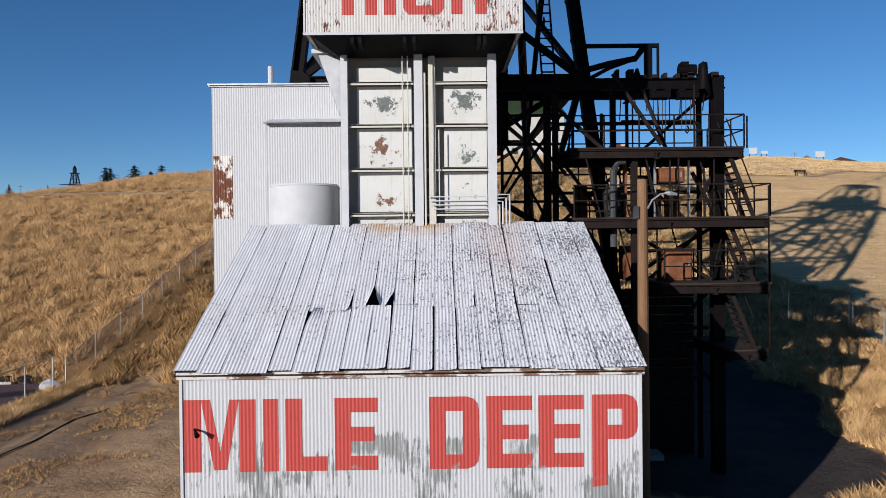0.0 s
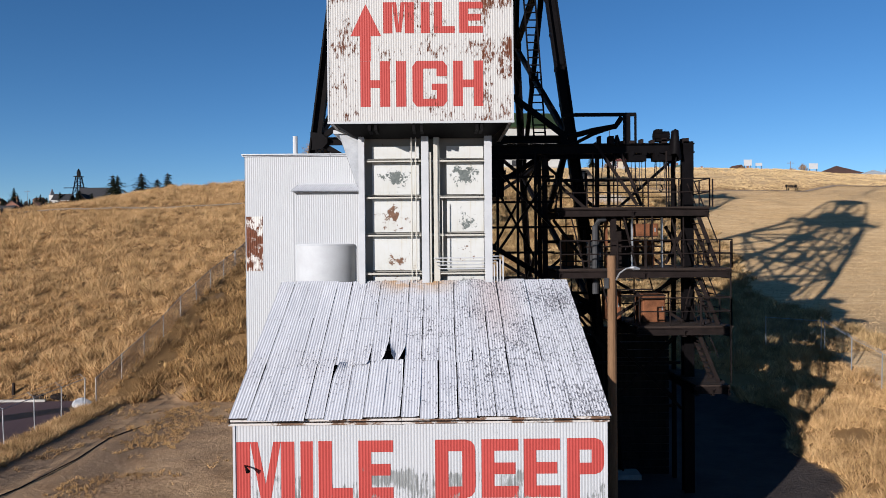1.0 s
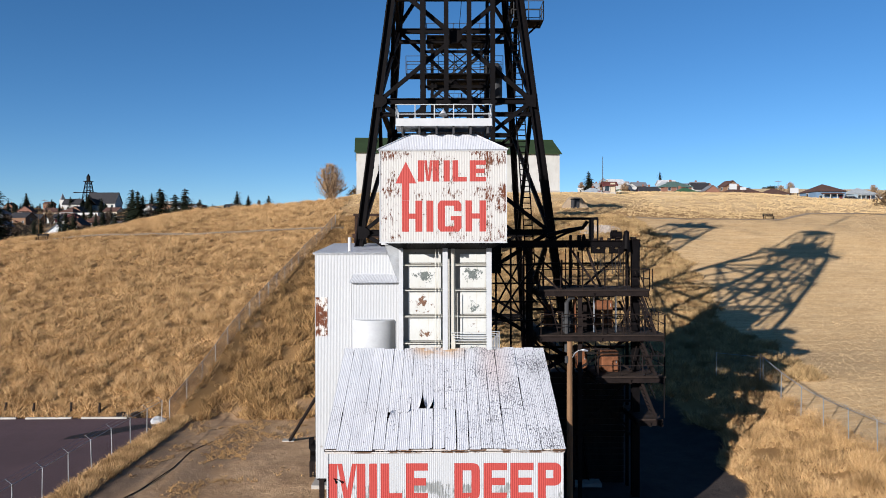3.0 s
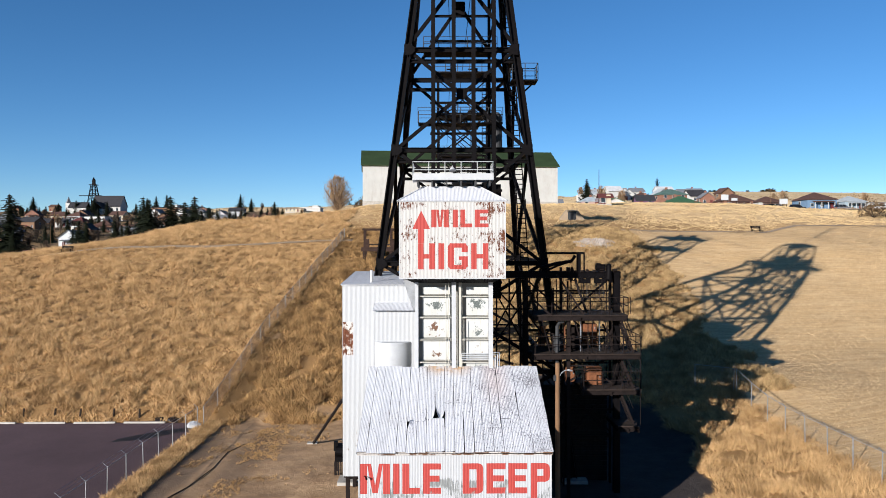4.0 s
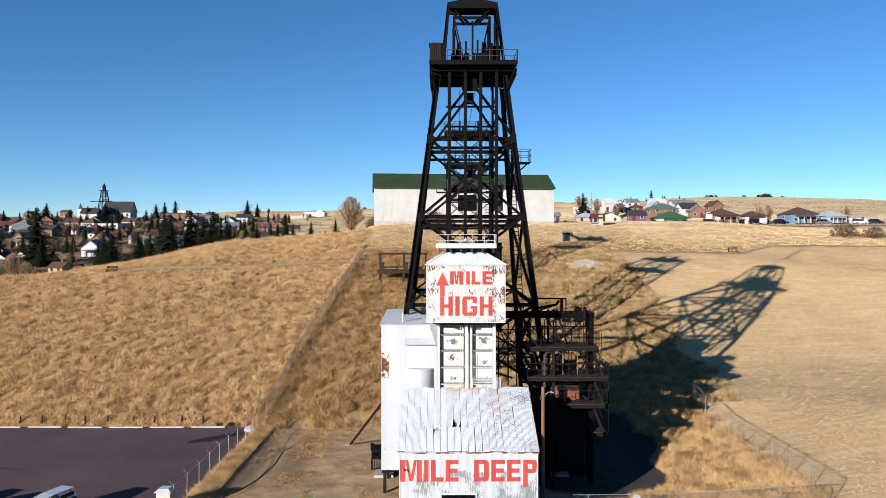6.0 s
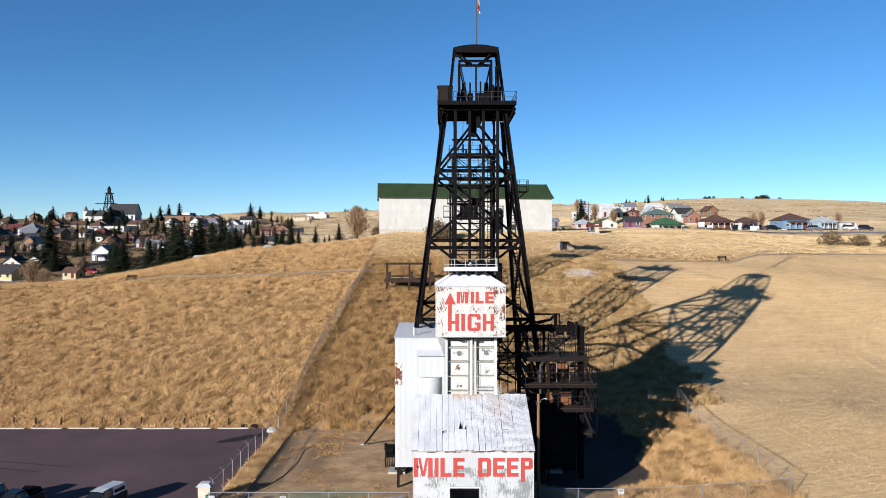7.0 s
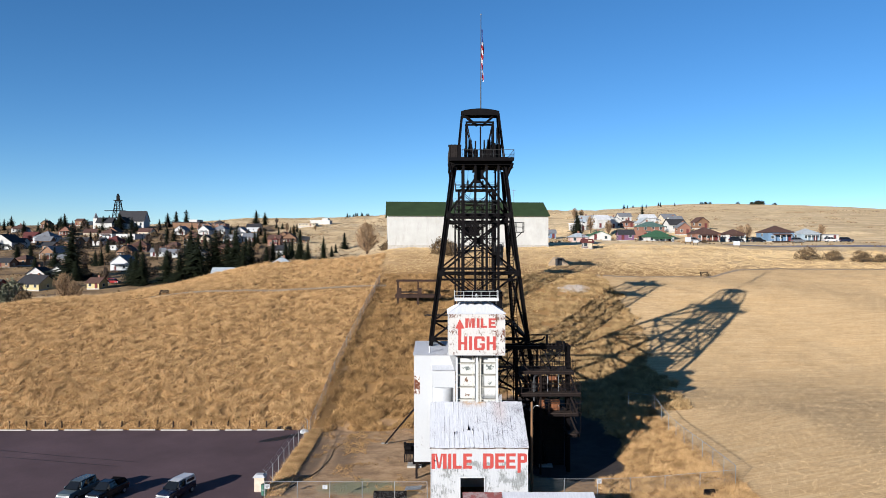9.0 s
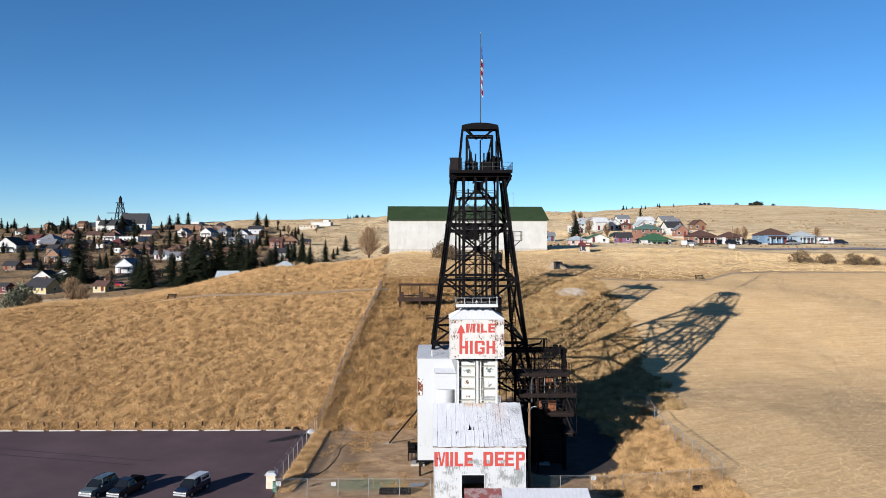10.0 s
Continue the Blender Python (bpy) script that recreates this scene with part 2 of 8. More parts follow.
    pale = n.mix(tracks, n.mix(n.ramp(broad, 0.35, 0.65), (0.76, 0.585, 0.35), (0.62, 0.455, 0.25)), (0.46, 0.32, 0.165))
    pale = n.mix(n.math("MULTIPLY", n.ramp(mid, 0.4, 0.7), 0.35), pale, (0.32, 0.22, 0.105))
    bands = n.noise(1.0, 6, 0.75, (0.018, 0.075, 1))
    pale = n.mix(n.math("MULTIPLY", n.ramp(bands, 0.47, 0.6), 0.62), pale, (0.34, 0.225, 0.115))
    pale = n.mix(n.math("MULTIPLY", n.ramp(n.noise(0.22, 6, 0.8), 0.5, 0.6), 0.5), pale, (0.31, 0.205, 0.1))
    grass = n.mix(far, grass, pale)
    col = n.mix(n.ramp(n.math("ADD", attr("mown"), edge), 0.4, 0.6), grass, straw)
    col = n.mix(n.ramp(n.math("ADD", attr("built"), edge), 0.4, 0.6), col, town)
    col = n.mix(n.ramp(n.math("ADD", attr("bare"), edge), 0.35, 0.65), col, earth)
    # near-black tone painted in for the shade round the landing stage
    shade_tone = n.mix(n.ramp(mid, 0.3, 0.7), (0.052, 0.043, 0.039), (0.026, 0.022, 0.021))
    col = n.mix(n.ramp(n.math("ADD", attr("ground_shade"), edge), 0.4, 0.6), col, shade_tone)
    return n.finish(col, 0.95, 0.0, n.math("ADD", mid, n.math("MULTIPLY", fine, 0.5)), 0.6, 0.25)


m_land = land_mat()


def straw_mat(name, a, b):
    n = Nodes(name)
    col = n.mix(n.island(), a, b)
    col = n.mix(n.ramp(n.noise(0.55, 4, 0.6), 0.42, 0.66), col, shade(b, 0.72))
    return n.finish(col, 0.8)


m_tuft = straw_mat("dry_grass", (0.69, 0.465, 0.235), (0.37, 0.222, 0.096))
m_tuft_dark = straw_mat("dry_weeds", (0.50, 0.315, 0.135), (0.25, 0.145, 0.062))
m_tuft_pale = straw_mat("pale_dry_grass", (0.66, 0.49, 0.27), (0.50, 0.355, 0.18))
m_tuft_gold = straw_mat("golden_weeds", (0.58, 0.41, 0.205), (0.27, 0.172, 0.078))
m_stubble = straw_mat("pale_stubble", (0.56, 0.41, 0.23), (0.33, 0.22, 0.11))
m_asphalt = plain("aged_asphalt", (0.088, 0.058, 0.063), 0.9, 0.0, 0.22, 0.12, 8, 0.3)
m_gravel = plain("gravel_path", (0.28, 0.215, 0.15), 0.95, 0.0, 0.2, 0.6, 10, 0.4)
m_rubble = plain("pale_rubble", (0.33, 0.285, 0.245), 0.95, 0.0, 0.25, 1.2, 6, 0.6)


# ---- the lie of the land ----
# profiles across the hill: at each x, heights at some distances y
PROFILES = [
    (-135, ((30, -1.2), (45, -0.9), (60, 1.2), (84, 4.6), (110, 5.2), (150, 4.5), (300, 17), (540, 37), (850, 44))),
    (-90, ((30, -1.2), (45, -0.9), (58, 2.4), (84, 8.3), (104, 12.0), (125, 11.0), (170, 7.5), (300, 18), (540, 37), (850, 46))),
    (-45, ((30, -1.1), (45, -0.8), (56, 3.0), (85, 10.3), (108, 15.4), (133, 19.6), (175, 13), (300, 19), (540, 37), (850, 52))),
    (-12, ((35, -1.1), (47, -0.6), (61, 4.4), (87, 10.6), (112, 17.0), (132, 22.6), (160, 23.0), (260, 22.5), (540, 37), (850, 60))),
    (24, ((18, 1.0), (36, 1.3), (46, 2.1), (60, 2.4), (74, 5.0), (100, 14.3), (122, 19.2), (138, 23.0), (185, 24.4), (250, 26), (500, 44), (850, 66))),
    (57, ((18, 2.4), (43, 2.6), (60, 2.7), (70, 4.2), (92, 10.0), (103, 14.4), (116, 16.9), (124, 18.2), (150, 24.0), (185, 24.5), (240, 26.0), (264, 30.0), (290, 32.0), (500, 43), (850, 69))),
    (95, ((18, 3.4), (60, 5.2), (95, 11.2), (118, 16.0), (128, 17.8), (150, 22.0), (161, 22.3), (187, 23.9), (215, 24.4), (240, 26.0), (264, 30.0), (290, 32.0), (500, 45), (700, 60), (850, 68))),
    (330, ((18, 3.4), (60, 5.2), (95, 11.2), (118, 16.0), (128, 17.8), (150, 22.0), (161, 22.3), (187, 23.9), (215, 24.4), (240, 25.6), (500, 46), (700, 63), (850, 72))),
    (620, ((18, 3.4), (60, 5.2), (95, 11.2), (118, 16.0), (128, 17.8), (150, 22.0), (161, 22.3), (187, 23.9), (215, 24.4), (240, 25.6), (500, 38), (700, 50), (850, 55))),
]


def profile(nodes, y):
    total = 0.0
    for dy in (-5, -2.5, 0, 2.5, 5):
        total += float(np.interp(y + dy, [n[0] for n in nodes], [n[1] for n in nodes]))
    return total / 5


def ground(x, y):
    """Height of the land, without its small unevenness."""
    if x < -12 + 0.0 and -40 < y < 45.0 and x > -160:
        flat = 1.0
    else:
        flat = 0.0
    k = 0
    while k < len(PROFILES) - 2 and x > PROFILES[k + 1][0]:
        k += 1
    (xa, na), (xb, nb) = PROFILES[k], PROFILES[k + 1]
    u = min(max((x - xa) / (xb - xa), 0.0), 1.0)
    u = u * u * (3 - 2 * u)
    z = profile(na, y) * (1 - u) + profile(nb, y) * u
    # the yard round the works is level, and rises gently to the east
    if y < 50:
        yard = -1.1 + 0.165 * min(max(x - 14, 0), 25)
        v = min(max((y - 36) / 12, 0.0), 1.0)
        v = v * v * (3 - 2 * v)
        z = yard * (1 - v) + z * v if x > -24 else z
    if flat and y < 45:
        z = -1.1
    if y > 580:  # the two broad knolls of the skyline and the dip between them
        v = min((y - 580) / 200, 1.0)
        z += v * v * (3 - 2 * v) * float(np.interp(x, (-340, -215, -157, -69, 40, 141, 195, 249, 300), (0, 9, 9.5, 9.5, -4, -8, -5, -1.5, 0)))
    if y > 850:
        z -= (y - 850) * 0.02
    return z


# ---- building tools ----
ORIGIN = {}


def thing(name, at, label, category, group="", kind=""):
    """An Empty at a thing's base, which holds its parts."""
    e = new(name)
    e.location = at
    e.empty_display_size = 0.3
    ORIGIN[e] = Vector(at)
    return tagged(e, label, category, group, kind)


def part(name, bm, material, parent=None, label="", at=None, smooth=False):
    """One mesh, given in world coordinates, under a thing or a part; at: its own origin."""
    base = ORIGIN[parent] if parent else Vector((0, 0, 0))
    here = Vector(at) if at is not None else base
    bm.transform(Matrix.Translation(-here))
    me = bpy.data.meshes.new(name)
    bm.to_mesh(me)
    bm.free()
    me.materials.append(material)
    if smooth:
        me.shade_smooth()
    ob = new(name, me)
    ob.location = here - base
    if parent:
        ob.parent = parent
    ORIGIN[ob] = here
    if label:
        ob["label"] = label
    return ob


def BM():
    return bmesh.new()


def quad(bm, *pts):
    return bm.faces.new([bm.verts.new(p) for p in pts])


def box(bm, x0, x1, y0, y1, z0, z1):
    v = [bm.verts.new((x, y, z)) for x in (x0, x1) for y in (y0, y1) for z in (z0, z1)]
    for f in ((0, 1, 3, 2), (4, 6, 7, 5), (0, 4, 5, 1), (2, 3, 7, 6), (0, 2, 6, 4), (1, 5, 7, 3)):
        bm.faces.new([v[k] for k in f])
    return bm


def beam(bm, p, q, w=0.2, h=None, up=(0, 0, 1)):
    """A straight bar of w by h from p to q."""
    h = h or w
    p, q = Vector(p), Vector(q)
    d = (q - p).normalized()
    side = d.cross(Vector(up))
    if side.length < 1e-3:
        side = d.cross(Vector((0, 1, 0)))
    side.normalize()
    top = side.cross(d)
    v = [bm.verts.new(e + side * (a * w / 2) + top * (b * h / 2)) for e in (p, q) for a, b in ((-1, -1), (1, -1), (1, 1), (-1, 1))]
    for f in ((3, 2, 1, 0), (4, 5, 6, 7), (0, 1, 5, 4), (1, 2, 6, 5), (2, 3, 7, 6), (3, 0, 4, 7)):
        bm.faces.new([v[k] for k in f])
    return bm


def girder(bm, p, q, w=0.4, h=0.4, up=(0, 1, 0), t=0.05):
    """A rolled I section from p to q."""
    p, q = Vector(p), Vector(q)
    d = (q - p).normalized()
    side = d.cross(Vector(up)).normalized()
    top = side.cross(d)
    a, b, c = w / 2, h / 2, t / 2
    prof = [(-a, -b), (a, -b), (a, -b + t), (c, -b + t), (c, b - t), (a, b - t), (a, b), (-a, b), (-a, b - t), (-c, b - t), (-c, -b + t), (-a, -b + t)]
    A, B = [[bm.verts.new(e + side * x + top * y) for x, y in prof] for e in (p, q)]
    bm.faces.new(A[::-1]), bm.faces.new(B)
    for k in range(12):
        bm.faces.new((A[k], A[(k + 1) % 12], B[(k + 1) % 12], B[k]))
    return bm


def tube(bm, pts, r, n=8, caps=True):
    """A round bar along pts; r: one radius, or one for each point."""
    pts = [Vector(p) for p in pts]
    rings = []
    for k, p in enumerate(pts):
        d = (pts[min(k + 1, len(pts) - 1)] - pts[max(k - 1, 0)]).normalized()
        a = d.cross(Vector((0, 0, 1)) if abs(d.z) < 0.9 else Vector((0, 1, 0))).normalized()
        b = d.cross(a)
        rad = r[k] if isinstance(r, (list, tuple)) else r
        rings.append([bm.verts.new(p + (a * math.cos(2 * math.pi * i / n) + b * math.sin(2 * math.pi * i / n)) * rad) for i in range(n)])
    for A, B in zip(rings, rings[1:]):
        for i in range(n):
            bm.faces.new((A[i], A[(i + 1) % n], B[(i + 1) % n], B[i]))
    if caps and n > 2:
        bm.faces.new(rings[0][::-1])
        bm.faces.new(rings[-1])
    return bm


PITCH, DEEP = 0.076, 0.0047


def wave(s):
    return DEEP * math.cos(2 * math.pi * s / PITCH)


def sheet(bm, o, u, v, width, height, n, s0=0.0, pitch=PITCH, bend=None):
    """A corrugated sheet: from o, width along u (across the ribs), height along v, ribs standing out along n."""
    o, u, v, n = Vector(o), Vector(u).normalized(), Vector(v).normalized(), Vector(n).normalized()
    steps = max(2, round(width / (pitch / 4)))
    rows = []
    for k in range(steps + 1):
        s = width * k / steps
        off = n * (wave((s0 + s) * PITCH / pitch))
        a = o + u * s + off
        rows.append((bm.verts.new(a), bm.verts.new(a + v * height + (n * bend if bend else Vector((0, 0, 0))))))
    for A, B in zip(rows, rows[1:]):
        bm.faces.new((A[0], B[0], B[1], A[1]))
    return bm


def railing(parent, pts, height=1.07, material=None, r=0.025, gap=1.5, toe=False):
    """A tube handrail with posts along a line of points: rails and posts are parts."""
    material = material or m_black
    for a, b in zip(pts, pts[1:]):
        a, b = Vector(a), Vector(b)
        for h in (height, height * 0.52):
            part("rail", tube(BM(), [a + Vector((0, 0, h)), b + Vector((0, 0, h))], r, 6), material, parent)
        n = max(1, round((b - a).length / gap))
        for k in range(n + 1):
            p = a + (b - a) * (k / n)
            part("post", tube(BM(), [p, p + Vector((0, 0, height))], r * 1.15, 6), material, parent)
        if toe:
            part("toe_board", beam(BM(), a + Vector((0, 0, 0.08)), b + Vector((0, 0, 0.08)), 0.02, 0.14), material, parent)


def ladder(parent, p, q, width=0.45, side=(1, 0, 0), material=None, cage=False):
    material = material or m_black
    p, q, s = Vector(p), Vector(q), Vector(side)
    for k in (-0.5, 0.5):
        part("stile", beam(BM(), p + s * (k * width), q + s * (k * width), 0.07, 0.06, (0, 1, 0)), material, parent)
    n = int((q - p).length / 0.32)
    for k in range(1, n):
        c = p + (q - p) * (k / n)
        part("rung", tube(BM(), [c - s * (width / 2), c + s * (width / 2)], 0.034, 5), material, parent)


# ---- the land ----
def near_bare(x, y):
    """1 on the trodden yard and the works' floor, 0 on grass."""
    v = 0.0
    if -26 < x < 14 and y < 60:
        top = 47 - 0.25 * abs(x + 14) if x < -6 else 46
        v = 1.0 - min(max((y - top + 3) / 6, 0), 1)
        v *= min(max((x + 23.5 + 0.02 * (y - 18)) / 2.5, 0), 1)
        v *= 1.0 - min(max((x - 10) / 4, 0), 1)
    if y < (13 if x < 12 else 6):
        v = max(v, min(1.0, ((13 if x < 12 else 6) - y) / 4))
    if 3 < x < 15 and 14 < y < 58:  # darker earth instead of grass, standing in for shade by the landing stage
        v = max(v, min(1, (15 - x) / 4) * min(1, (58 - y) / 8))
    # the worn strip along the fence up the hill
    if 40 < y < 108:
        c = -21.8 + (y - 43) * 0.055
        v = max(v, 0.5 * max(0.0, 1 - abs(x - c - 0.5) / 1.2))
    return v


def shade_bed(x, y):
    """1 where shade is painted on the ground round the landing stage."""
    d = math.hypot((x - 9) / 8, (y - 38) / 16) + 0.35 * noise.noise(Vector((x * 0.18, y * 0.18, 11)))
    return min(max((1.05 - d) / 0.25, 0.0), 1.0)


def trail(x):
    """How far up the east footpath runs at x."""
    return float(np.interp(x, (24, 40, 56, 66, 78, 100, 125), (112.5, 111.5, 113.6, 121, 125.5, 127, 126)))


def near_mown(x, y):
    """1 on the smooth field to the east."""
    edge = float(np.interp(y, (44, 52, 62, 75, 90, 112), (23, 23.5, 25.5, 28, 28.5, 26))) if y > 44 else 24 - (44 - y) * 0.03
    v = min(max((x - edge - 1 + 3.5 * noise.noise(Vector((x * 0.08, y * 0.08, 4)))) / 6, 0), 1)
    if y < 44:
        v = min(max((x - edge + 1) / 2, 0), 1)
    v *= 1 - min(max((y - trail(x)) / 2, 0), 1)
    return v if y > 8 else 0


def built_up(x, y):
    if x < -18 - 0.19 * (y + 58) and y > 150:
        return 0.75 * min(max((y - 150) / 40, 0), 1) * (1 - min(max((y - 560) / 120, 0), 1))
    return 0.0


def spaced(stops):
    out = []
    for a, b, step in stops:
        k = a
        while k < b - 1e-6:
            out.append(k)
            k += step
    return out + [stops[-1][1]]


def bumps(x, y):
    amp = 0.0 if y < 47 and x < -20 else min(1.0, max(0.0, (y - 20) / 40))
    if y > 250:
        amp = 4.0 if y < 900 else 12.0
    return amp * (0.55 * noise.noise(Vector((x * 0.06, y * 0.06, 3))) + 0.18 * noise.noise(Vector((x * 0.25, y * 0.25, 7))))


GRID = {}


def land():
    xs = spaced([(-3200, -800, 300), (-800, -240, 40), (-240, -110, 10), (-110, 120, 1.6), (120, 260, 10), (260, 800, 40), (800, 3200, 300)])
    ys = spaced([(-900, -100, 200), (-100, 10, 10), (10, 150, 1.4), (150, 260, 5), (260, 900, 20), (900, 4300, 200)])
    co, bare, mown, built, ground_shade = [], [], [], [], []
    for y in ys:
        for x in xs:
            co.append((x, y, ground(x, y) + bumps(x, y)))
            bare.append(near_bare(x, y))
            mown.append(near_mown(x, y))
            built.append(built_up(x, y))
            ground_shade.append(shade_bed(x, y))
    w = len(xs)
    GRID["x"], GRID["y"] = np.array(xs, float), np.array(ys, float)
    GRID["z"] = np.array([c[2] for c in co]).reshape(len(ys), w)
    faces = [(j * w + i, j * w + i + 1, (j + 1) * w + i + 1, (j + 1) * w + i) for j in range(len(ys) - 1) for i in range(w - 1)]
    me = bpy.data.meshes.new("ground")
    me.from_pydata(co, [], faces)
    for name, values in (("bare", bare), ("mown", mown), ("built", built), ("ground_shade", ground_shade)):
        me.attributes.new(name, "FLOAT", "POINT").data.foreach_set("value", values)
    me.materials.append(m_land)
    me.shade_smooth()
    return tagged(new("ground", me), "dry grass hillside, mown straw field and bare earth yard", "ground", kind="structure")


land()


def heights(x, y):
    """Heights of the ground's sheet at arrays of places."""
    x, y = np.asarray(x, float), np.asarray(y, float)
    i = np.clip(np.searchsorted(GRID["x"], x) - 1, 0, len(GRID["x"]) - 2)
    j = np.clip(np.searchsorted(GRID["y"], y) - 1, 0, len(GRID["y"]) - 2)
    u = (x - GRID["x"][i]) / (GRID["x"][i + 1] - GRID["x"][i])
    v = (y - GRID["y"][j]) / (GRID["y"][j + 1] - GRID["y"][j])
    z = GRID["z"]
    return z[j, i] * (1 - u) * (1 - v) + z[j, i + 1] * u * (1 - v) + z[j + 1, i] * (1 - u) * v + z[j + 1, i + 1] * u * v


def terrain(x, y):
    return float(heights(x, y))


def strip(name, line, width, material, label, category, lift=0.05, step=1.5):
    """A band laid over the land along a line of (x, y)."""
    pts = []
    for (xa, ya), (xb, yb) in zip(line, line[1:]):
        n = max(1, int(math.hypot(xb - xa, yb - ya) / step))
        pts += [(xa + (xb - xa) * k / n, ya + (yb - ya) * k / n) for k in range(n)]
    pts.append(line[-1])
    bm = BM()
    rows = []
    for k, (x, y) in enumerate(pts):
        (xa, ya), (xb, yb) = pts[max(k - 1, 0)], pts[min(k + 1, len(pts) - 1)]
        l = math.hypot(xb - xa, yb - ya) or 1
        nx, ny = -(yb - ya) / l, (xb - xa) / l
        wob = 1 + 0.2 * noise.noise(Vector((x * 0.3, y * 0.3, 1)))
        rows.append([bm.verts.new((x + nx * o * width * wob, y + ny * o * width * wob, terrain(x + nx * o * width, y + ny * o * width) + lift)) for o in (-0.5, 0, 0.5)])
    for A, B in zip(rows, rows[1:]):
        for i in (0, 1):
            bm.faces.new((A[i], B[i], B[i + 1], A[i + 1]))
    ob = part(name, bm, material, smooth=True)
    return tagged(ob, label, category, kind="structure")


# the parking lot
bm = BM()
for i in range(30):
    for j in range(14):
        xa, xb = -170 + i * 4.9, -170 + (i + 1) * 4.9
        ya, yb = -40 + j * 6.05, -40 + (j + 1) * 6.05
        quad(bm, (xa, ya, -1.06), (xb, ya, -1.06), (xb, yb, -1.06), (xa, yb, -1.06))
bmesh.ops.remove_doubles(bm, verts=bm.verts, dist=0.01)
tagged(part("parking_lot", bm, m_asphalt), "worn brownish asphalt parking lot beside the hill", "parking lot", kind="structure")

# shadows of overhead cables, painted on the lot as thin dark strips
m_cast_shadow = plain("tar", (0.018, 0.017, 0.018), 0.6)
for line in ([(-75, 39.6), (-62, 35.9), (-50, 32.6), (-40.2, 30.2)], [(-72, 36.2), (-60.5, 33.1), (-50, 30.6), (-42, 28.6)]):
    bm = BM()
    for (xa, ya), (xb, yb) in zip(line, line[1:]):
        quad(bm, (xa, ya - 0.07, -1.05), (xb, yb - 0.06, -1.05), (xb, yb + 0.06, -1.05), (xa, ya + 0.07, -1.05))
    tagged(part("tar_seam", bm, m_cast_shadow), "thin dark cable shadow painted across the asphalt", "tar seam", kind="structure")


# another cast shadow, painted on the asphalt as a dark patch
bm = BM()
bm.faces.new([bm.verts.new((x, y, -1.052)) for x, y in ((-28.4, 38.5), (-26.2, 39.2), (-24.0, 41.4), (-22.9, 42.7), (-23.6, 43.2), (-25.2, 42.3), (-27.2, 40.6), (-28.3, 39.4))])
tagged(part("tar_patch", bm, m_cast_shadow), "ragged dark shadow painted on the asphalt", "tar patch", kind="structure")


# ---- the front shed with its big words ----
SHED_X, SHED_W, SHED_Y, EAVE = -6.14, 122.5 * PITCH, 15.55, 4.62
DOOR_L, DOOR_R, DOOR_T = 37, 67.75, 1.79  # the doorway, in ribs from the corner


def glyph(ch, s, b):
    """Upright block letters in a unit box, as convex pieces; s: stem width, b: bar height."""
    m = 0.5
    R = lambda x0, x1, z0, z1: [(x0, z0), (x1, z0), (x1, z1), (x0, z1)]
    c = 0.12
    if ch == "I":
        return [R(0, 1, 0, 1)]
    if ch == "M":
        return [R(0, s, 0, 1), R(1 - s, 1, 0, 1), [(s, 1), (m - 0.09, 0.03), (m, 0.03), (m, 0.28), (s + 0.13, 1)],
                [(1 - s, 1), (1 - s - 0.13, 1), (m, 0.28), (m, 0.03), (m + 0.09, 0.03)]]
    if ch == "L":
        return [R(0, s, 0, 1), R(s, 1, 0, b)]
    if ch == "E":
        return [R(0, s, 0, 1), R(s, 1, 0, b), R(s, 1, 1 - b, 1), R(s, 0.92, m - b / 2, m + b / 2)]
    if ch == "H":
        return [R(0, s, 0, 1), R(1 - s, 1, 0, 1), R(s, 1 - s, m - b / 2, m + b / 2)]
    if ch == "D":
        return [R(0, s, 0, 1), R(s, 1 - s, 0, b), R(s, 1 - s, 1 - b, 1), [(1 - s, 0), (0.76, 0), (0.90, 0.035), (0.975, 0.10), (1, 0.2), (1, 0.8), (0.975, 0.90), (0.90, 0.965), (0.76, 1), (1 - s, 1)]]
    if ch == "P":
        return [R(0, s, 0, 1), R(s, 1 - s, 1 - b, 1), R(s, 1 - s, 0.38, 0.38 + b), [(1 - s, 0.38), (0.76, 0.38), (0.90, 0.415), (0.975, 0.48), (1, 0.56), (1, 0.82), (0.975, 0.90), (0.90, 0.965), (0.76, 1), (1 - s, 1)]]
    if ch == "G":
        return [[(c, 0), (s, 0), (s, 1), (c, 1), (0, 1 - c), (0, c)], R(s, 1 - s, 0, b), R(s, 1 - s, 1 - b, 1),
                [(1 - s, 0), (1 - c, 0), (1, c), (1, 0.5), (1 - s, 0.5)], R(m + 0.05, 1 - s, 0.36, 0.5), [(1 - s, 0.66), (1, 0.66), (1, 1 - c), (1 - c, 1), (1 - s, 1)]]


def painted(pieces, x0, x1, z0, z1, corner, y, parent, label, mt=None):
    """Pieces of paint that follow the ribs of the wall under them."""
    bm = BM()
    for poly in pieces:
        bm.faces.new([bm.verts.new((x0 + px * (x1 - x0), 0, z0 + pz * (z1 - z0))) for px, pz in poly])
    k = math.ceil((x0 - corner) / (PITCH / 4))
    while corner + k * PITCH / 4 < x1:
        bmesh.ops.bisect_plane(bm, geom=bm.verts[:] + bm.edges[:] + bm.faces[:], plane_co=(corner + k * PITCH / 4, 0, 0), plane_no=(1, 0, 0))
        k += 1
    for v in bm.verts:
        v.co.y = y - wave(v.co.x - corner) - 0.004
    return part("letter", bm, mt or m_red, parent, label)


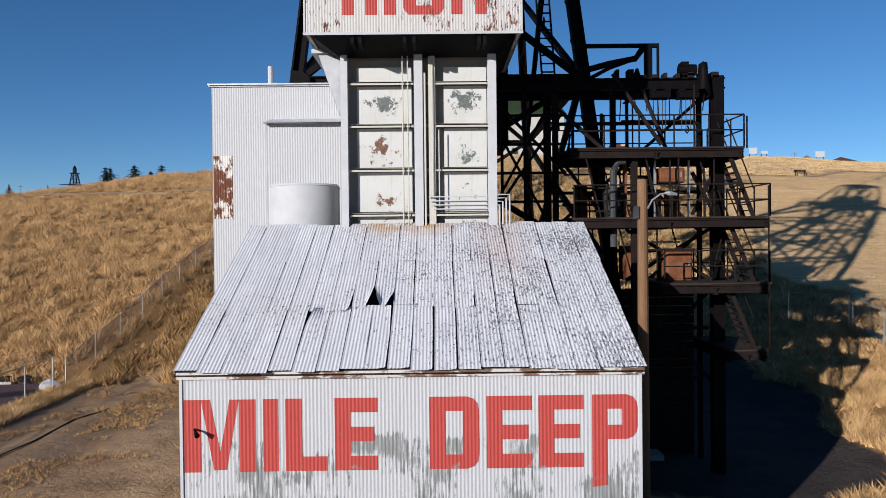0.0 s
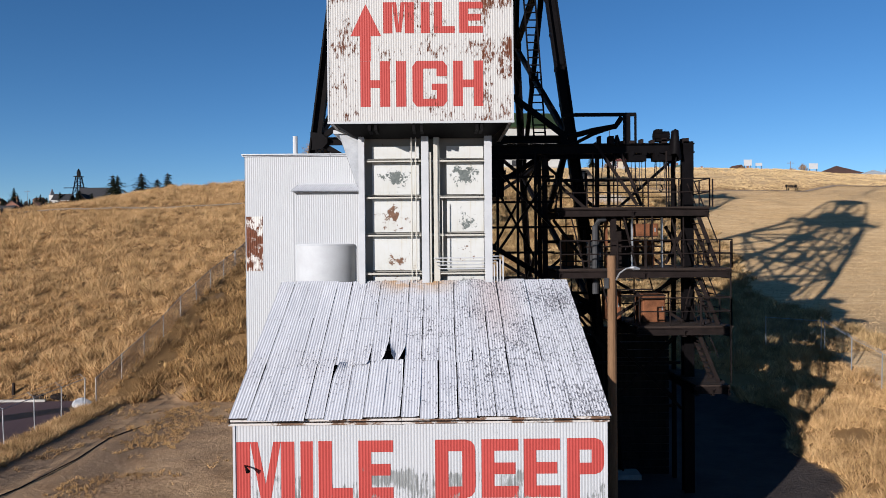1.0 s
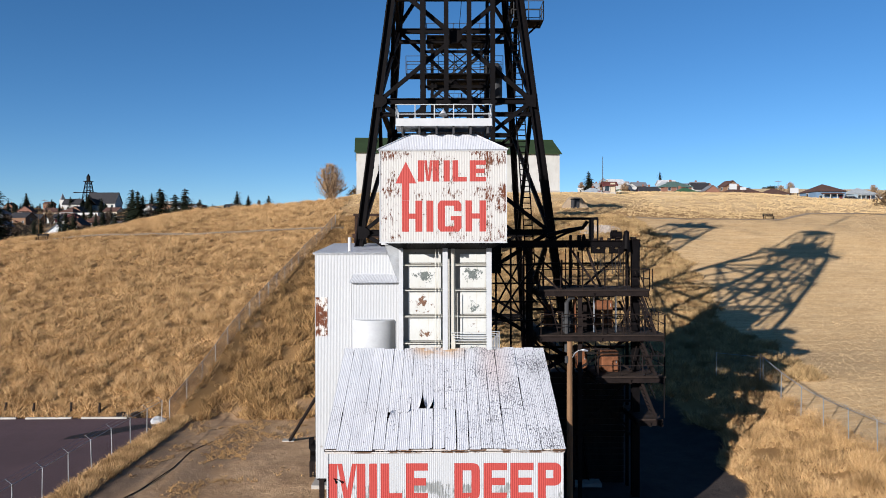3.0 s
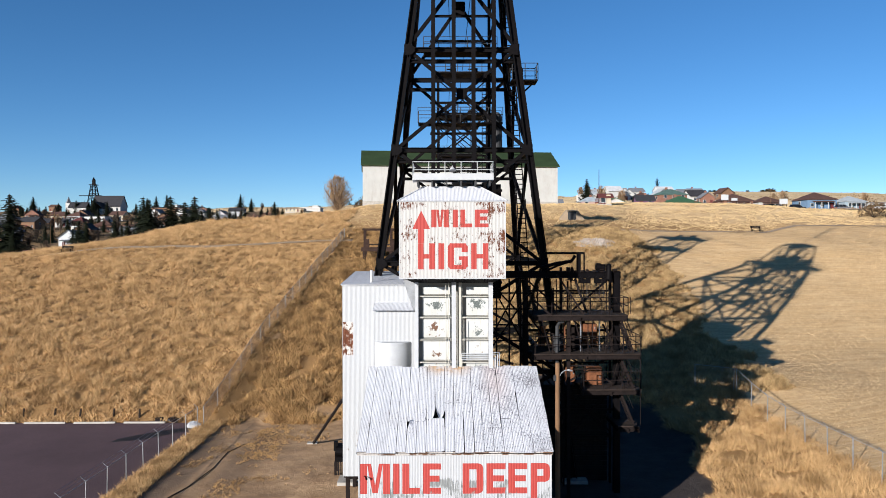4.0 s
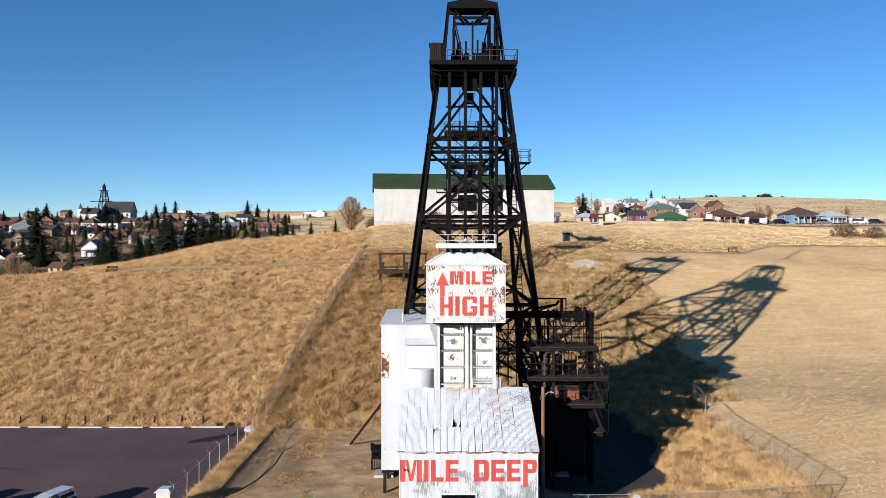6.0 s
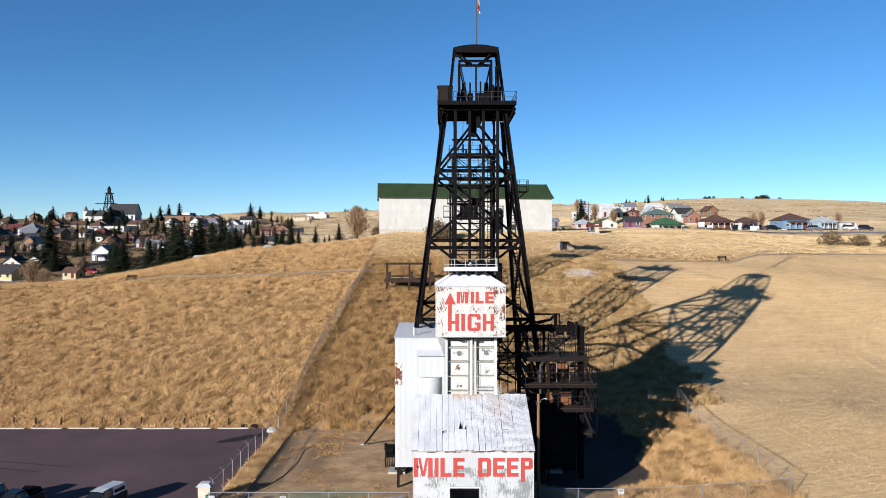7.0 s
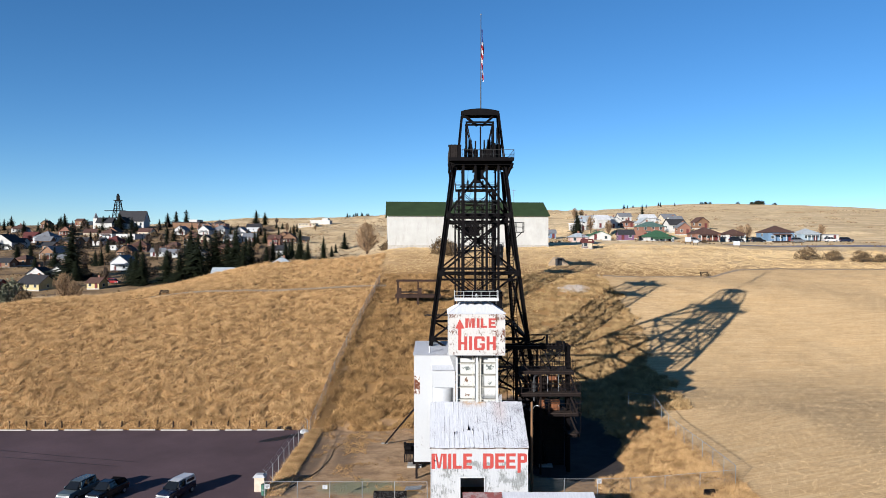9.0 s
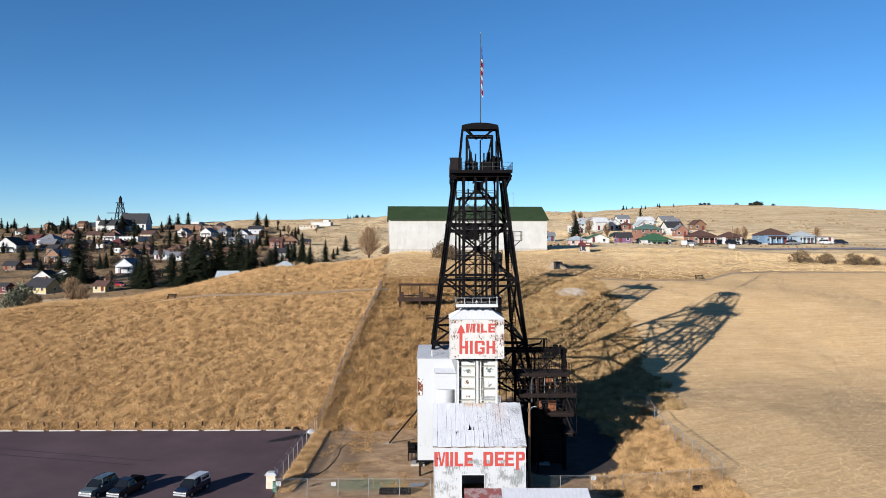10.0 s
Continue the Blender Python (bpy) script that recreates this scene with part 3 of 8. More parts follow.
# roof sheets with loose corners: which side, how wide, how far along, how high it stands, and whether it is the upper end
CURLS = {(1, 6): ((1, 0.25, 0.4, 0.05, False),), (1, 7): ((1, 0.35, 0.4, 0.09, False),), (1, 8): ((-1, 0.4, 0.36, 0.11, False), (1, 0.4, 0.28, 0.10, False)), (0, 5): ((-1, 0.7, 0.3, 0.14, True),),
         (1, 12): ((1, 0.5, 0.4, 0.035, False),), (1, 14): ((1, 0.4, 0.4, 0.04, False),), (0, 8): ((1, 0.35, 0.5, 0.016, False), (1, 0.3, 0.5, 0.035, True)), (0, 9): ((1, 0.4, 0.5, 0.016, False),),
         (0, 10): ((1, 0.3, 0.6, 0.014, False),), (0, 11): ((1, 0.3, 0.7, 0.016, False),), (0, 13): ((1, 0.3, 0.4, 0.025, True),), (0, 14): ((1, 0.3, 0.4, 0.025, True),), (2, 12): ((1, 0.4, 0.3, 0.025, False),)}


def roof_iron(o, u, v, width, length, n, curl, rnd):
    """One corrugated roof sheet, a little warped, with a corner curled up where it has torn loose."""
    bm = BM()
    cols, rows = 26, 8
    warp = rnd.uniform(-0.012, 0.012)
    grid = []
    for j in range(rows + 1):
        t = j / rows
        row = []
        for i in range(cols + 1):
            s = i / cols
            p = o + u * (width * s) + v * (length * t) + n * (1.1 * wave(s * width) + warp * math.sin(math.pi * t) * (2 * s - 1))
            for side, wide, far, high, upper in curl:
                q, e, way = s if side > 0 else 1 - s, 1 - t if upper else t, -1 if upper else 1
                k = max(0.0, (q - (1 - wide)) / wide) * max(0.0, 1 - e / far)
                p = p + n * (high * k) + v * (way * high * 1.6 * k) - u * (side * high * 0.9 * k)
            row.append(bm.verts.new(p))
        grid.append(row)
    for A, B in zip(grid, grid[1:]):
        for i in range(cols):
            bm.faces.new((A[i], A[i + 1], B[i + 1], B[i]))
    return bm


def front_shed():
    g = thing("front_shed", (SHED_X + SHED_W / 2, 18.6, -1.15), "white corrugated iron shed painted MILE DEEP in red", "shed")
    x1 = SHED_X + SHED_W
    up = (0, 0, 1)
    dl, dr = SHED_X + DOOR_L * PITCH, SHED_X + DOOR_R * PITCH
    for xa, xb, z0 in ((SHED_X, dl, -1.15), (dl, dr, DOOR_T), (dr, x1, -1.15)):
        bm = sheet(BM(), (xa, SHED_Y, z0), (1, 0, 0), up, xb - xa, EAVE - z0, (0, -1, 0), s0=xa - SHED_X)
        box(bm, xa + 0.02, xb - 0.02, SHED_Y + 0.02, SHED_Y + 0.14, z0, EAVE - 0.02)
        part("front_wall", bm, m_wall_deep, g)
    top = 7.62
    for name, x, n in (("side_wall", SHED_X, -1), ("side_wall", x1, 1)):
        bm = BM()
        depth = 6.1
        sheet(bm, (x, SHED_Y, -1.15), (0, 1, 0), up, depth, EAVE + 1.1, (n, 0, 0))
        for v in bm.verts:
            if v.co.z > 0:
                v.co.z = EAVE - 0.05 + (v.co.y - SHED_Y) / depth * (top - EAVE)
        box(bm, min(x - n * 0.13, x - n * 0.02), max(x - n * 0.13, x - n * 0.02), SHED_Y + 0.15, SHED_Y + depth, -1.15, EAVE - 0.1)
        part(name, bm, m_wall_deep, g)
    part("back_wall", box(BM(), SHED_X, x1, 21.66, 21.8, -1.15, 7.5), m_tall_wall, g)
    # corner strips, door frame, eaves board
    for x in (SHED_X - 0.015, x1 - 0.045):
        part("corner_strip", box(BM(), x, x + 0.06, SHED_Y - 0.03, SHED_Y + 0.03, -1.15, EAVE - 0.03), m_white, g)
    for x in (dl - 0.07, dr - 0.03):
        part("door_jamb", box(BM(), x, x + 0.1, SHED_Y - 0.05, SHED_Y + 0.16, -1.15, DOOR_T), m_white, g)
    part("door_lintel", box(BM(), dl - 0.07, dr + 0.07, SHED_Y - 0.055, SHED_Y + 0.16, DOOR_T, DOOR_T + 0.14), m_white, g)
    for xa, xb, dz in ((SHED_X - 0.06, -1.95, 0.0), (-1.94, x1 + 0.06, 0.012)):
        part("eaves_board", box(BM(), xa, xb, SHED_Y - 0.07, SHED_Y - 0.025, EAVE - 0.07 + dz, EAVE + 0.07 + dz), m_fascia, g, "peeling painted board")
    part("wall_lamp", tube(BM(), [(-5.86, SHED_Y - 0.02, 3.54), (-5.80, SHED_Y - 0.16, 3.54), (-5.72, SHED_Y - 0.28, 3.47)], [0.022, 0.022, 0.055], 10), m_black, g, "small black lamp on a bent arm")
    # the words
    u = lambda px: SHED_X + (px - 319) * 0.011455
    spell = (("M", 325, 451, 0.235), ("I", 464, 491, 1), ("L", 503, 577, 0.4), ("E", 590, 666, 0.37), ("D", 757, 845, 0.33), ("E", 858, 939, 0.35), ("E", 950, 1030, 0.35), ("P", 1045, 1126, 0.34))
    for k, (ch, a, b, s) in enumerate(spell):
        rise = 0.016 * k / 7
        pieces = glyph(ch, s, 0.2)
        if ch == "P":
            pieces[0] = [(0, -0.28), (0.34, -0.25), (0.34, 1), (0, 1)]
        painted(pieces, u(a), u(b), 2.66 + rise, 4.13 + rise, SHED_X, SHED_Y, g, "red painted letter " + ch)
    # the roof: battens, then sheets that have worked loose
    rise, run = 7.76 - (EAVE + 0.1), 21.78 - (SHED_Y - 0.14)
    L = math.hypot(rise, run)
    along, out = Vector((0, run, rise)) / L, Vector((0, -rise, run)) / L
    o = Vector((SHED_X - 0.1, SHED_Y - 0.14, EAVE + 0.1))
    for k in range(8):
        a = o + along * (0.15 + k * (L - 0.3) / 7) - out * 0.05
        part("batten", beam(BM(), a, a + Vector((SHED_W + 0.2, 0, 0)), 0.1, 0.06, out), m_plank, g)
    # unseen dark backing, added so the gaps between sheets read as shade
    bm = BM()
    a, b = o - out * 0.1, o + Vector((SHED_W + 0.2, 0, 0)) - out * 0.1
    for q in ((a, b, b + along * L, a + along * L),):
        quad(bm, *q)
        quad(bm, *[p - out * 0.02 for p in q][::-1])
    part("roof_deck", bm, m_rusty, g, "dark backing under the iron")
    rnd = random.Random(5)
    cols, wide = 20, (SHED_W + 0.2) / 20
    rows = ((0.0, 2.45), (2.3, 2.5), (4.68, L - 4.68))
    for r, (s0, ln) in enumerate(rows):
        for c in range(cols):
            lift = 0.012 + r * (0.014 if 5 < c < 17 else 0.004) + rnd.uniform(0, 0.012 if 5 < c < 17 else 0.006)
            w = wide - rnd.uniform(0.004, 0.018) - (0.012 if rnd.random() < 0.25 else 0)
            turn = rnd.uniform(-0.007, 0.007)
            uu = Vector((1, 0, 0)) * math.cos(turn) + along * math.sin(turn)
            vv = along * math.cos(turn) - Vector((1, 0, 0)) * math.sin(turn)
            start = o + Vector((c * wide + rnd.uniform(0, 0.012), 0, 0)) + along * (s0 + rnd.uniform(-0.06, 0.04) - (rnd.uniform(0, 0.05) if r == 0 else 0)) + out * lift
            if r == 1 and 7 <= c <= 15:
                start = start + along * rnd.uniform(0.0, 0.22)
            bm = roof_iron(start, uu, vv, w, ln + (0.04 if r < 2 else 0), out, CURLS.get((r, c), ()), rnd)
            part("roof_sheet", bm, m_shed_roof, g)
    return g


front_shed()


# ---- the steel ore bin behind the shed ----
# worn hull paint, toned down for the shade between posts and plates
m_hull = weathered("recess_shade_steel", (0.209, 0.202, 0.181), (0.097, 0.07, 0.0487), 0.3)


def ore_bin():
    g = thing("ore_bin", (-1.4, 23.6, -1.1), "white painted steel ore bin with ribs and peeling plates", "ore bin")
    px = lambda p: -3.62 + (p - 605) * 0.0162
    zz = lambda p: 12.47 - (p - 103) * 0.0161
    part("hull", box(BM(), px(612), px(872), 21.98, 26.0, -1.1, 12.75), m_hull, g)
    for a, b in ((605, 617), (733, 748), (862, 877)):
        bm = BM()
        girder(bm, ((px(a) + px(b)) / 2, 21.72, 7.2), ((px(a) + px(b)) / 2, 21.72, 12.62), px(b) - px(a), 0.3, (0, 1, 0), 0.035)
        part("post", bm, m_white, g, "white steel post")
    part("post", box(BM(), px(758), px(770), 21.66, 21.9, 7.3, 12.55), m_bin, g)
    levels = [103 + 8, 145, 220, 298, 377, 410]
    for bay, (a, b) in enumerate(((631, 729), (785, 861))):
        for k, (t, d) in enumerate(zip(levels, levels[1:])):
            z0, z1 = zz(d) + 0.07, zz(t) - 0.07
            c = ((px(a) + px(b)) / 2, 21.93, (z0 + z1) / 2)
            part("plate", box(BM(), px(a), px(b), 21.92, 21.98, z0, z1), m_panels[bay][k], g, at=c)
    for (a, b) in ((618, 732), (749, 862)):
        for p in levels[1:5]:
            z = zz(p)
            bm = box(BM(), px(a), px(b), 21.68, 21.97, z - 0.02, z + 0.015)
            box(bm, px(a), px(b), 21.68, 21.7, z - 0.07, z + 0.02)
            part("rib", bm, m_bin, g)
    # service pipes
    for p, lo, hi, r in ((713, 404, 100, 0.02), (722, 404, 100, 0.016), (752, 404, 130, 0.03), (765, 350, 100, 0.018), (776, 365, 230, 0.018)):
        part("pipe", tube(BM(), [(px(p), 21.6, zz(lo)), (px(p), 21.6, zz(hi))], r, 6), m_bin, g)
    for k in range(4):
        z = zz(348 + k * 6)
        x = px(881 + k * 5)
        part("pipe", tube(BM(), [(px(757 + k * 3), 21.58, z - 0.02 * k), (px(862), 21.58, z - 0.02 * k)], 0.02, 6), m_white, g)
        x = px(899 - k * 6)
        part("pipe", tube(BM(), [(px(876), 21.62, zz(345 + k * 6)), (x, 21.62, zz(345 + k * 6)), (x, 21.62, zz(408))], 0.026, 6), m_white, g)
    # hopper throat under the upper house
    bm = BM()
    lo = [(px(605), 21.75, 12.5), (px(877), 21.75, 12.5), (px(877), 25.6, 12.5), (px(605), 25.6, 12.5)]
    hi = [(-4.25, 20.6, 12.84), (1.25, 20.6, 12.84), (1.25, 25.6, 12.84), (-4.25, 25.6, 12.84)]
    for k in range(4):
        quad(bm, lo[k], lo[(k + 1) % 4], hi[(k + 1) % 4], hi[k])
    part("throat", bm, m_black, g)
    for x in (-3.2, -3.0, -1.8, -1.55, 0.2, 0.35):
        part("joist", box(BM(), x, x + 0.1, 20.5, 25.5, 12.6, 12.83), m_black, g)
    # slanting cheek of ribbed iron at the west side
    bm = BM()
    a, b, c, d = Vector((-4.35, 22.1, 12.8)), Vector((-4.35, 24.1, 12.8)), Vector((-3.72, 24.1, 10.95)), Vector((-3.72, 22.1, 10.95))
    sheet(bm, d, (0, 1, 0), (a - d), 2.0, (a - d).length, (-0.94, 0, -0.32))
    quad(bm, a, d, (-3.6, 22.1, 10.95), (-3.6, 22.1, 12.8))
    # the grey of this face stands in for the shade on it
    part("cheek", bm, m_galv, g, "slanting sheet of ribbed iron")
    part("cheek_cap", box(BM(), -4.5, -3.9, 22.0, 24.2, 12.72, 12.84), m_white, g)
    return g


ore_bin()


# ---- the upper house with the arrow ----
SIGN_X, SIGN_W, SIGN_Y, SIGN_B, SIGN_T = -4.42, 76.5 * PITCH, 20.44, 12.84, 17.08


def sign_house():
    x1 = SIGN_X + SIGN_W
    g = thing("sign_house", (-1.5, 22.7, SIGN_B), "white rusting corrugated iron bin house painted MILE HIGH", "bin house")
    up = (0, 0, 1)
    h = SIGN_T - SIGN_B
    back = 25.2
    bm = sheet(BM(), (SIGN_X, SIGN_Y, SIGN_B), (1, 0, 0), up, SIGN_W, h, (0, -1, 0))
    box(bm, SIGN_X + 0.03, x1 - 0.03, SIGN_Y + 0.03, SIGN_Y + 0.12, SIGN_B, SIGN_T)
    part("front_wall", bm, m_sign_wall, g)
    for x, n in ((SIGN_X, -1), (x1, 1)):
        bm = sheet(BM(), (x, SIGN_Y, SIGN_B), (0, 1, 0), up, back - SIGN_Y, h, (n, 0, 0))
        box(bm, min(x - n * 0.12, x - n * 0.03), max(x - n * 0.12, x - n * 0.03), SIGN_Y + 0.13, back - 0.13, SIGN_B, SIGN_T)
        part("side_wall", bm, m_sign_wall, g)
    part("back_wall", box(BM(), SIGN_X, x1, back - 0.1, back, SIGN_B, SIGN_T), m_sign_wall, g)
    part("floor_plate", box(BM(), SIGN_X + 0.1, x1 - 0.1, SIGN_Y + 0.13, back - 0.12, SIGN_B + 0.01, SIGN_B + 0.1), m_rusty, g)
    for xa, xb, ya, yb, z in ((SIGN_X - 0.03, x1 + 0.03, SIGN_Y - 0.035, SIGN_Y - 0.012, SIGN_B - 0.04), (SIGN_X - 0.03, x1 + 0.03, SIGN_Y - 0.035, SIGN_Y - 0.012, SIGN_T - 0.05)):
        part("edge_strip", box(BM(), xa, xb, ya, yb, z, z + 0.07), m_white, g)
    for x in (SIGN_X - 0.02, x1 - 0.03):
        part("corner_strip", box(BM(), x, x + 0.05, SIGN_Y - 0.02, SIGN_Y + 0.03, SIGN_B + 0.04, SIGN_T - 0.06), m_white, g)
    # hipped roof of ribbed iron
    e, r = 0.1, 17.95
    base = [Vector((SIGN_X - e, SIGN_Y - e, SIGN_T)), Vector((x1 + e, SIGN_Y - e, SIGN_T)), Vector((x1 + e, back + e, SIGN_T)), Vector((SIGN_X - e, back + e, SIGN_T))]
    top = [Vector((-3.1, 21.75, r)), Vector((0.05, 21.75, r)), Vector((0.05, back - 1.2, r)), Vector((-3.1, back - 1.2, r))]
    for k in range(4):
        a, b, c, d = base[k], base[(k + 1) % 4], top[(k + 1) % 4], top[k]
        n = (b - a).cross(d - a).normalized()
        L = (b - a).length
        steps = int(L / (PITCH / 4))
        bm, last = BM(), None
        for i in range(steps + 1):
            s = i / steps
            off = n * wave(s * L)
            along = (b - a).normalized()
            t = s * L
            t0, t1 = (d - a).dot(along), (c - a).dot(along)
            f = min(1.0, t / t0, (L - t) / (L - t1)) if t0 > 0 else 1.0
            slope = (d - a) - along * t0
            v = (bm.verts.new(a + along * t + off), bm.verts.new(a + along * t + slope * max(f, 0.001) + off))
            if last:
                bm.faces.new((last[0], v[0], v[1], last[1]))
            last = v
        part("roof_slope", bm, m_roof, g)
    part("roof_top", box(BM(), -3.1, 0.05, 21.75, back - 1.2, r - 0.03, r + 0.015), m_roof, g)
    for a, b in zip(base, top):
        part("hip_cap", beam(BM(), a + Vector((0, 0, 0.02)), b + Vector((0, 0, 0.02)), 0.09, 0.03), m_roof, g)
    # the words
    zx = lambda p: SIGN_X + (p - 72) * 0.010767
    zz = lambda p: SIGN_T - (p - 455) * 0.0106
    for ch, a, b, s in (("M", 234, 324, 0.3), ("I", 344, 370, 1), ("L", 382, 443, 0.4), ("E", 456, 526, 0.37)):
        painted(glyph(ch, s, 0.22), zx(a), zx(b), zz(592), zz(500), SIGN_X, SIGN_Y, g, "red painted letter " + ch, m_red_rust)
    for ch, a, b, s in (("H", 166, 253, 0.34), ("I", 270, 300, 1), ("G", 318, 420, 0.31), ("H", 437, 525, 0.32)):
        painted(glyph(ch, s, 0.17), zx(a), zx(b), zz(809), zz(674), SIGN_X, SIGN_Y, g, "red painted letter " + ch, m_red_rust)
    arrow = [[(0.5, 1), (0, 0.437), (1, 0.437)], [(0.31, 0.0), (0.66, 0.0), (0.66, 0.437), (0.31, 0.437)]]
    a = painted(arrow, zx(138), zx(228), zz(673.6), zz(505), SIGN_X, SIGN_Y, g, "red painted arrow that points up")
    a.name = "arrow"
    # white gallery on the roof
    ob = thing("roof_gallery", (-1.45, 22.2, 17.97), "white painted steel gallery with a handrail on the roof", "walkway")
    xa, xb, ya, yb, z = -3.72, 0.8, 21.25, 23.3, 18.32
    part("deck", box(BM(), xa, xb, ya, yb, z, z + 0.06), m_white, ob)
    for k in range(6):
        x = xa + 0.25 + k * (xb - xa - 0.5) / 5
        part("bearer", box(BM(), x, x + 0.09, ya + 0.05, yb, 17.965, 18.32), m_grey, ob)
    part("skirt", box(BM(), xa, xb, ya - 0.03, ya - 0.004, z - 0.02, z + 0.34), m_white, ob)
    for x in (xa - 0.02, xb + 0.004):
        part("skirt", box(BM(), x, x + 0.02, ya, yb, z - 0.02, z + 0.34), m_white, ob)
    railing(ob, [(xa, yb, z + 0.06), (xa, ya, z + 0.06), (xb, ya, z + 0.06), (xb, yb, z + 0.06)], 0.93, m_white, 0.022, 0.9)
    lamp = thing("floodlight", (-1.5, 21.4, 18.38), "small white cone floodlight in the gallery", "light")
    part("shade", tube(BM(), [(-1.5, 21.3, 19.06), (-1.5, 21.2, 18.8)], [0.04, 0.2], 12), m_white, lamp)
    part("stem", tube(BM(), [(-1.5, 21.35, 18.38), (-1.5, 21.3, 19.1)], 0.02, 6), m_white, lamp)
    return g


sign_house()


# ---- the tall ribbed house at the west ----
def tall_house():
    g = thing("tall_house", (-5.9, 28, 0.75), "tall white corrugated iron house on short legs", "house")
    xa, xb, ya, yb, z0, z1 = -8.06, -3.66, 24.2, 31.6, 0.75, 12.28
    up = (0, 0, 1)
    bm = sheet(BM(), (xa, ya, z0), (1, 0, 0), up, xb - xa, z1 - z0, (0, -1, 0))
    box(bm, xa + 0.03, xb, ya + 0.03, ya + 0.12, z0, z1 - 0.02)
    part("front_wall", bm, m_tall_wall, g)
    for x, n in ((xa, -1), (xb, 1)):
        bm = sheet(BM(), (x, ya, z0), (0, 1, 0), up, yb - ya, z1 - z0, (n, 0, 0))
        box(bm, min(x - n * 0.12, x - n * 0.03), max(x - n * 0.12, x - n * 0.03), ya + 0.13, yb, z0, z1 - 0.02)
        part("side_wall", bm, m_tall_wall, g)
    part("back_wall", box(BM(), xa, xb, yb, yb + 0.1, z0, z1), m_tall_wall, g)
    part("floor_plate", box(BM(), xa + 0.05, xb - 0.05, ya + 0.05, yb - 0.05, z0 - 0.1, z0 + 0.02), m_rusty, g)
    n = Vector((0, -0.06, 1)).normalized()
    bm = sheet(BM(), (xa - 0.1, ya - 0.1, z1 + 0.03), (1, 0, 0), (0, 1, 0.06), xb - xa + 0.2, yb - ya + 0.3, n)
    box(bm, xa - 0.08, xb + 0.08, ya - 0.06, yb + 0.1, z1 - 0.05, z1 + 0.01)
    part("roof", bm, m_roof, g)
    part("roof_edge", box(BM(), xa - 0.1, xb + 0.1, ya - 0.125, ya - 0.105, z1 - 0.01, z1 + 0.035), m_galv, g)
    # bare iron patch where the paint has gone
    bm = BM()
    w = 8 * PITCH
    sheet(bm, (xa + 0.03, ya - 0.005, 8.04), (1, 0, 0), up, w, 2.0, (0, -1, 0), s0=0.03)
    part("rusted_sheet", bm, m_rust_sheet, g, "rusted bare sheet of iron")
    # projecting bay with its little roof
    bm = sheet(BM(), (-6.05, 23.0, 6.2), (1, 0, 0), up, 2.4, 4.68, (0, -1, 0))
    sheet(bm, (-6.05, 23.0, 6.2), (0, 1, 0), up, 1.2, 4.68, (-1, 0, 0))
    box(bm, -6.02, -3.7, 23.03, 24.15, 6.2, 10.85)
    part("bay", bm, m_tall_wall, g)
    a = Vector((-6.12, 22.78, 10.86))
    v = Vector((0, 1.42, 0.34))
    bm = sheet(BM(), a, (1, 0, 0), v, 2.42, v.length, (0, -0.23, 0.97))
    sheet(bm, a - Vector((0, 0, 0.03)), (1, 0, 0), v, 2.42, v.length, (0, -0.23, 0.97))
    part("bay_roof", bm, m_roof, g)
    # stub stack
    part("stack", tube(BM(), [(-6.4, 25.2, 12.2), (-6.4, 25.2, 13.1)], 0.09, 10), m_white, g)
    for x in (-7.8, -5.9, -3.9):
        for y in (24.5, 28, 31.3):
            part("leg", box(BM(), x - 0.12, x + 0.12, y - 0.12, y + 0.12, -1.15, z0 - 0.1), m_rusty, g)
    tank = thing("tank", (-4.9, 23.4, 6.2), "white painted round steel tank", "tank")
    part("shell", tube(BM(), [(-4.95, 23.5, 6.2), (-4.95, 23.5, 8.96)], 1.15, 72, False), m_white, tank, smooth=True)
    part("lid", tube(BM(), [(-4.95, 23.5, 8.96), (-4.95, 23.5, 9.02)], [1.165, 1.12], 72), m_white, tank)
    part("stand", tube(BM(), [(-4.88, 23.5, -1.1), (-4.88, 23.5, 6.2)], 0.5, 12), m_rusty, tank)
    # black machine on legs at its foot
    k = thing("skip_machine", (-8.85, 30.5, -1.1), "black steel machine on a slatted stand", "machine")
    part("casing", box(BM(), -9.4, -8.25, 30.1, 31.2, -0.15, 0.85), m_black, k)
    part("drum", tube(BM(), [(-9.3, 30.0, 0.6), (-8.6, 30.0, 0.6)], 0.36, 14), m_black, k)
    part("bracket", box(BM(), -9.46, -9.2, 30.0, 30.3, 0.6, 1.24), m_black, k)
    part("bracket", box(BM(), -8.7, -8.5, 30.2, 30.4, 0.85, 1.1), m_black, k)
    for i in range(7):
        x = -9.35 + i * 0.16
        part("slat", box(BM(), x, x + 0.07, 30.1, 30.18, -1.1, -0.15), m_rusty, k)
    for x in (-9.4, -8.35):
        for y in (30.15, 31.1):
            part("leg", box(BM(), x - 0.05, x + 0.05, y - 0.05, y + 0.05, -1.15, -0.15), m_rusty, k)
    s = thing("leaning_strut", (-12.3, 38.0, -1.1), "dark steel strut that leans against the house", "strut")
    part("bar", tube(BM(), [(-12.3, 38.0, -1.15), (-8.1, 30.6, 5.2)], 0.11, 8), m_rusty, s)
    part("foot", box(BM(), -12.7, -11.9, 37.7, 38.3, -1.15, -0.98), m_concrete, s)
    return g


m_rust_sheet = weathered("rusted_bare_sheet", (0.501, 0.487, 0.459), RUST, 0.58, stretch=(8, 8, 1.2))
tall_house()


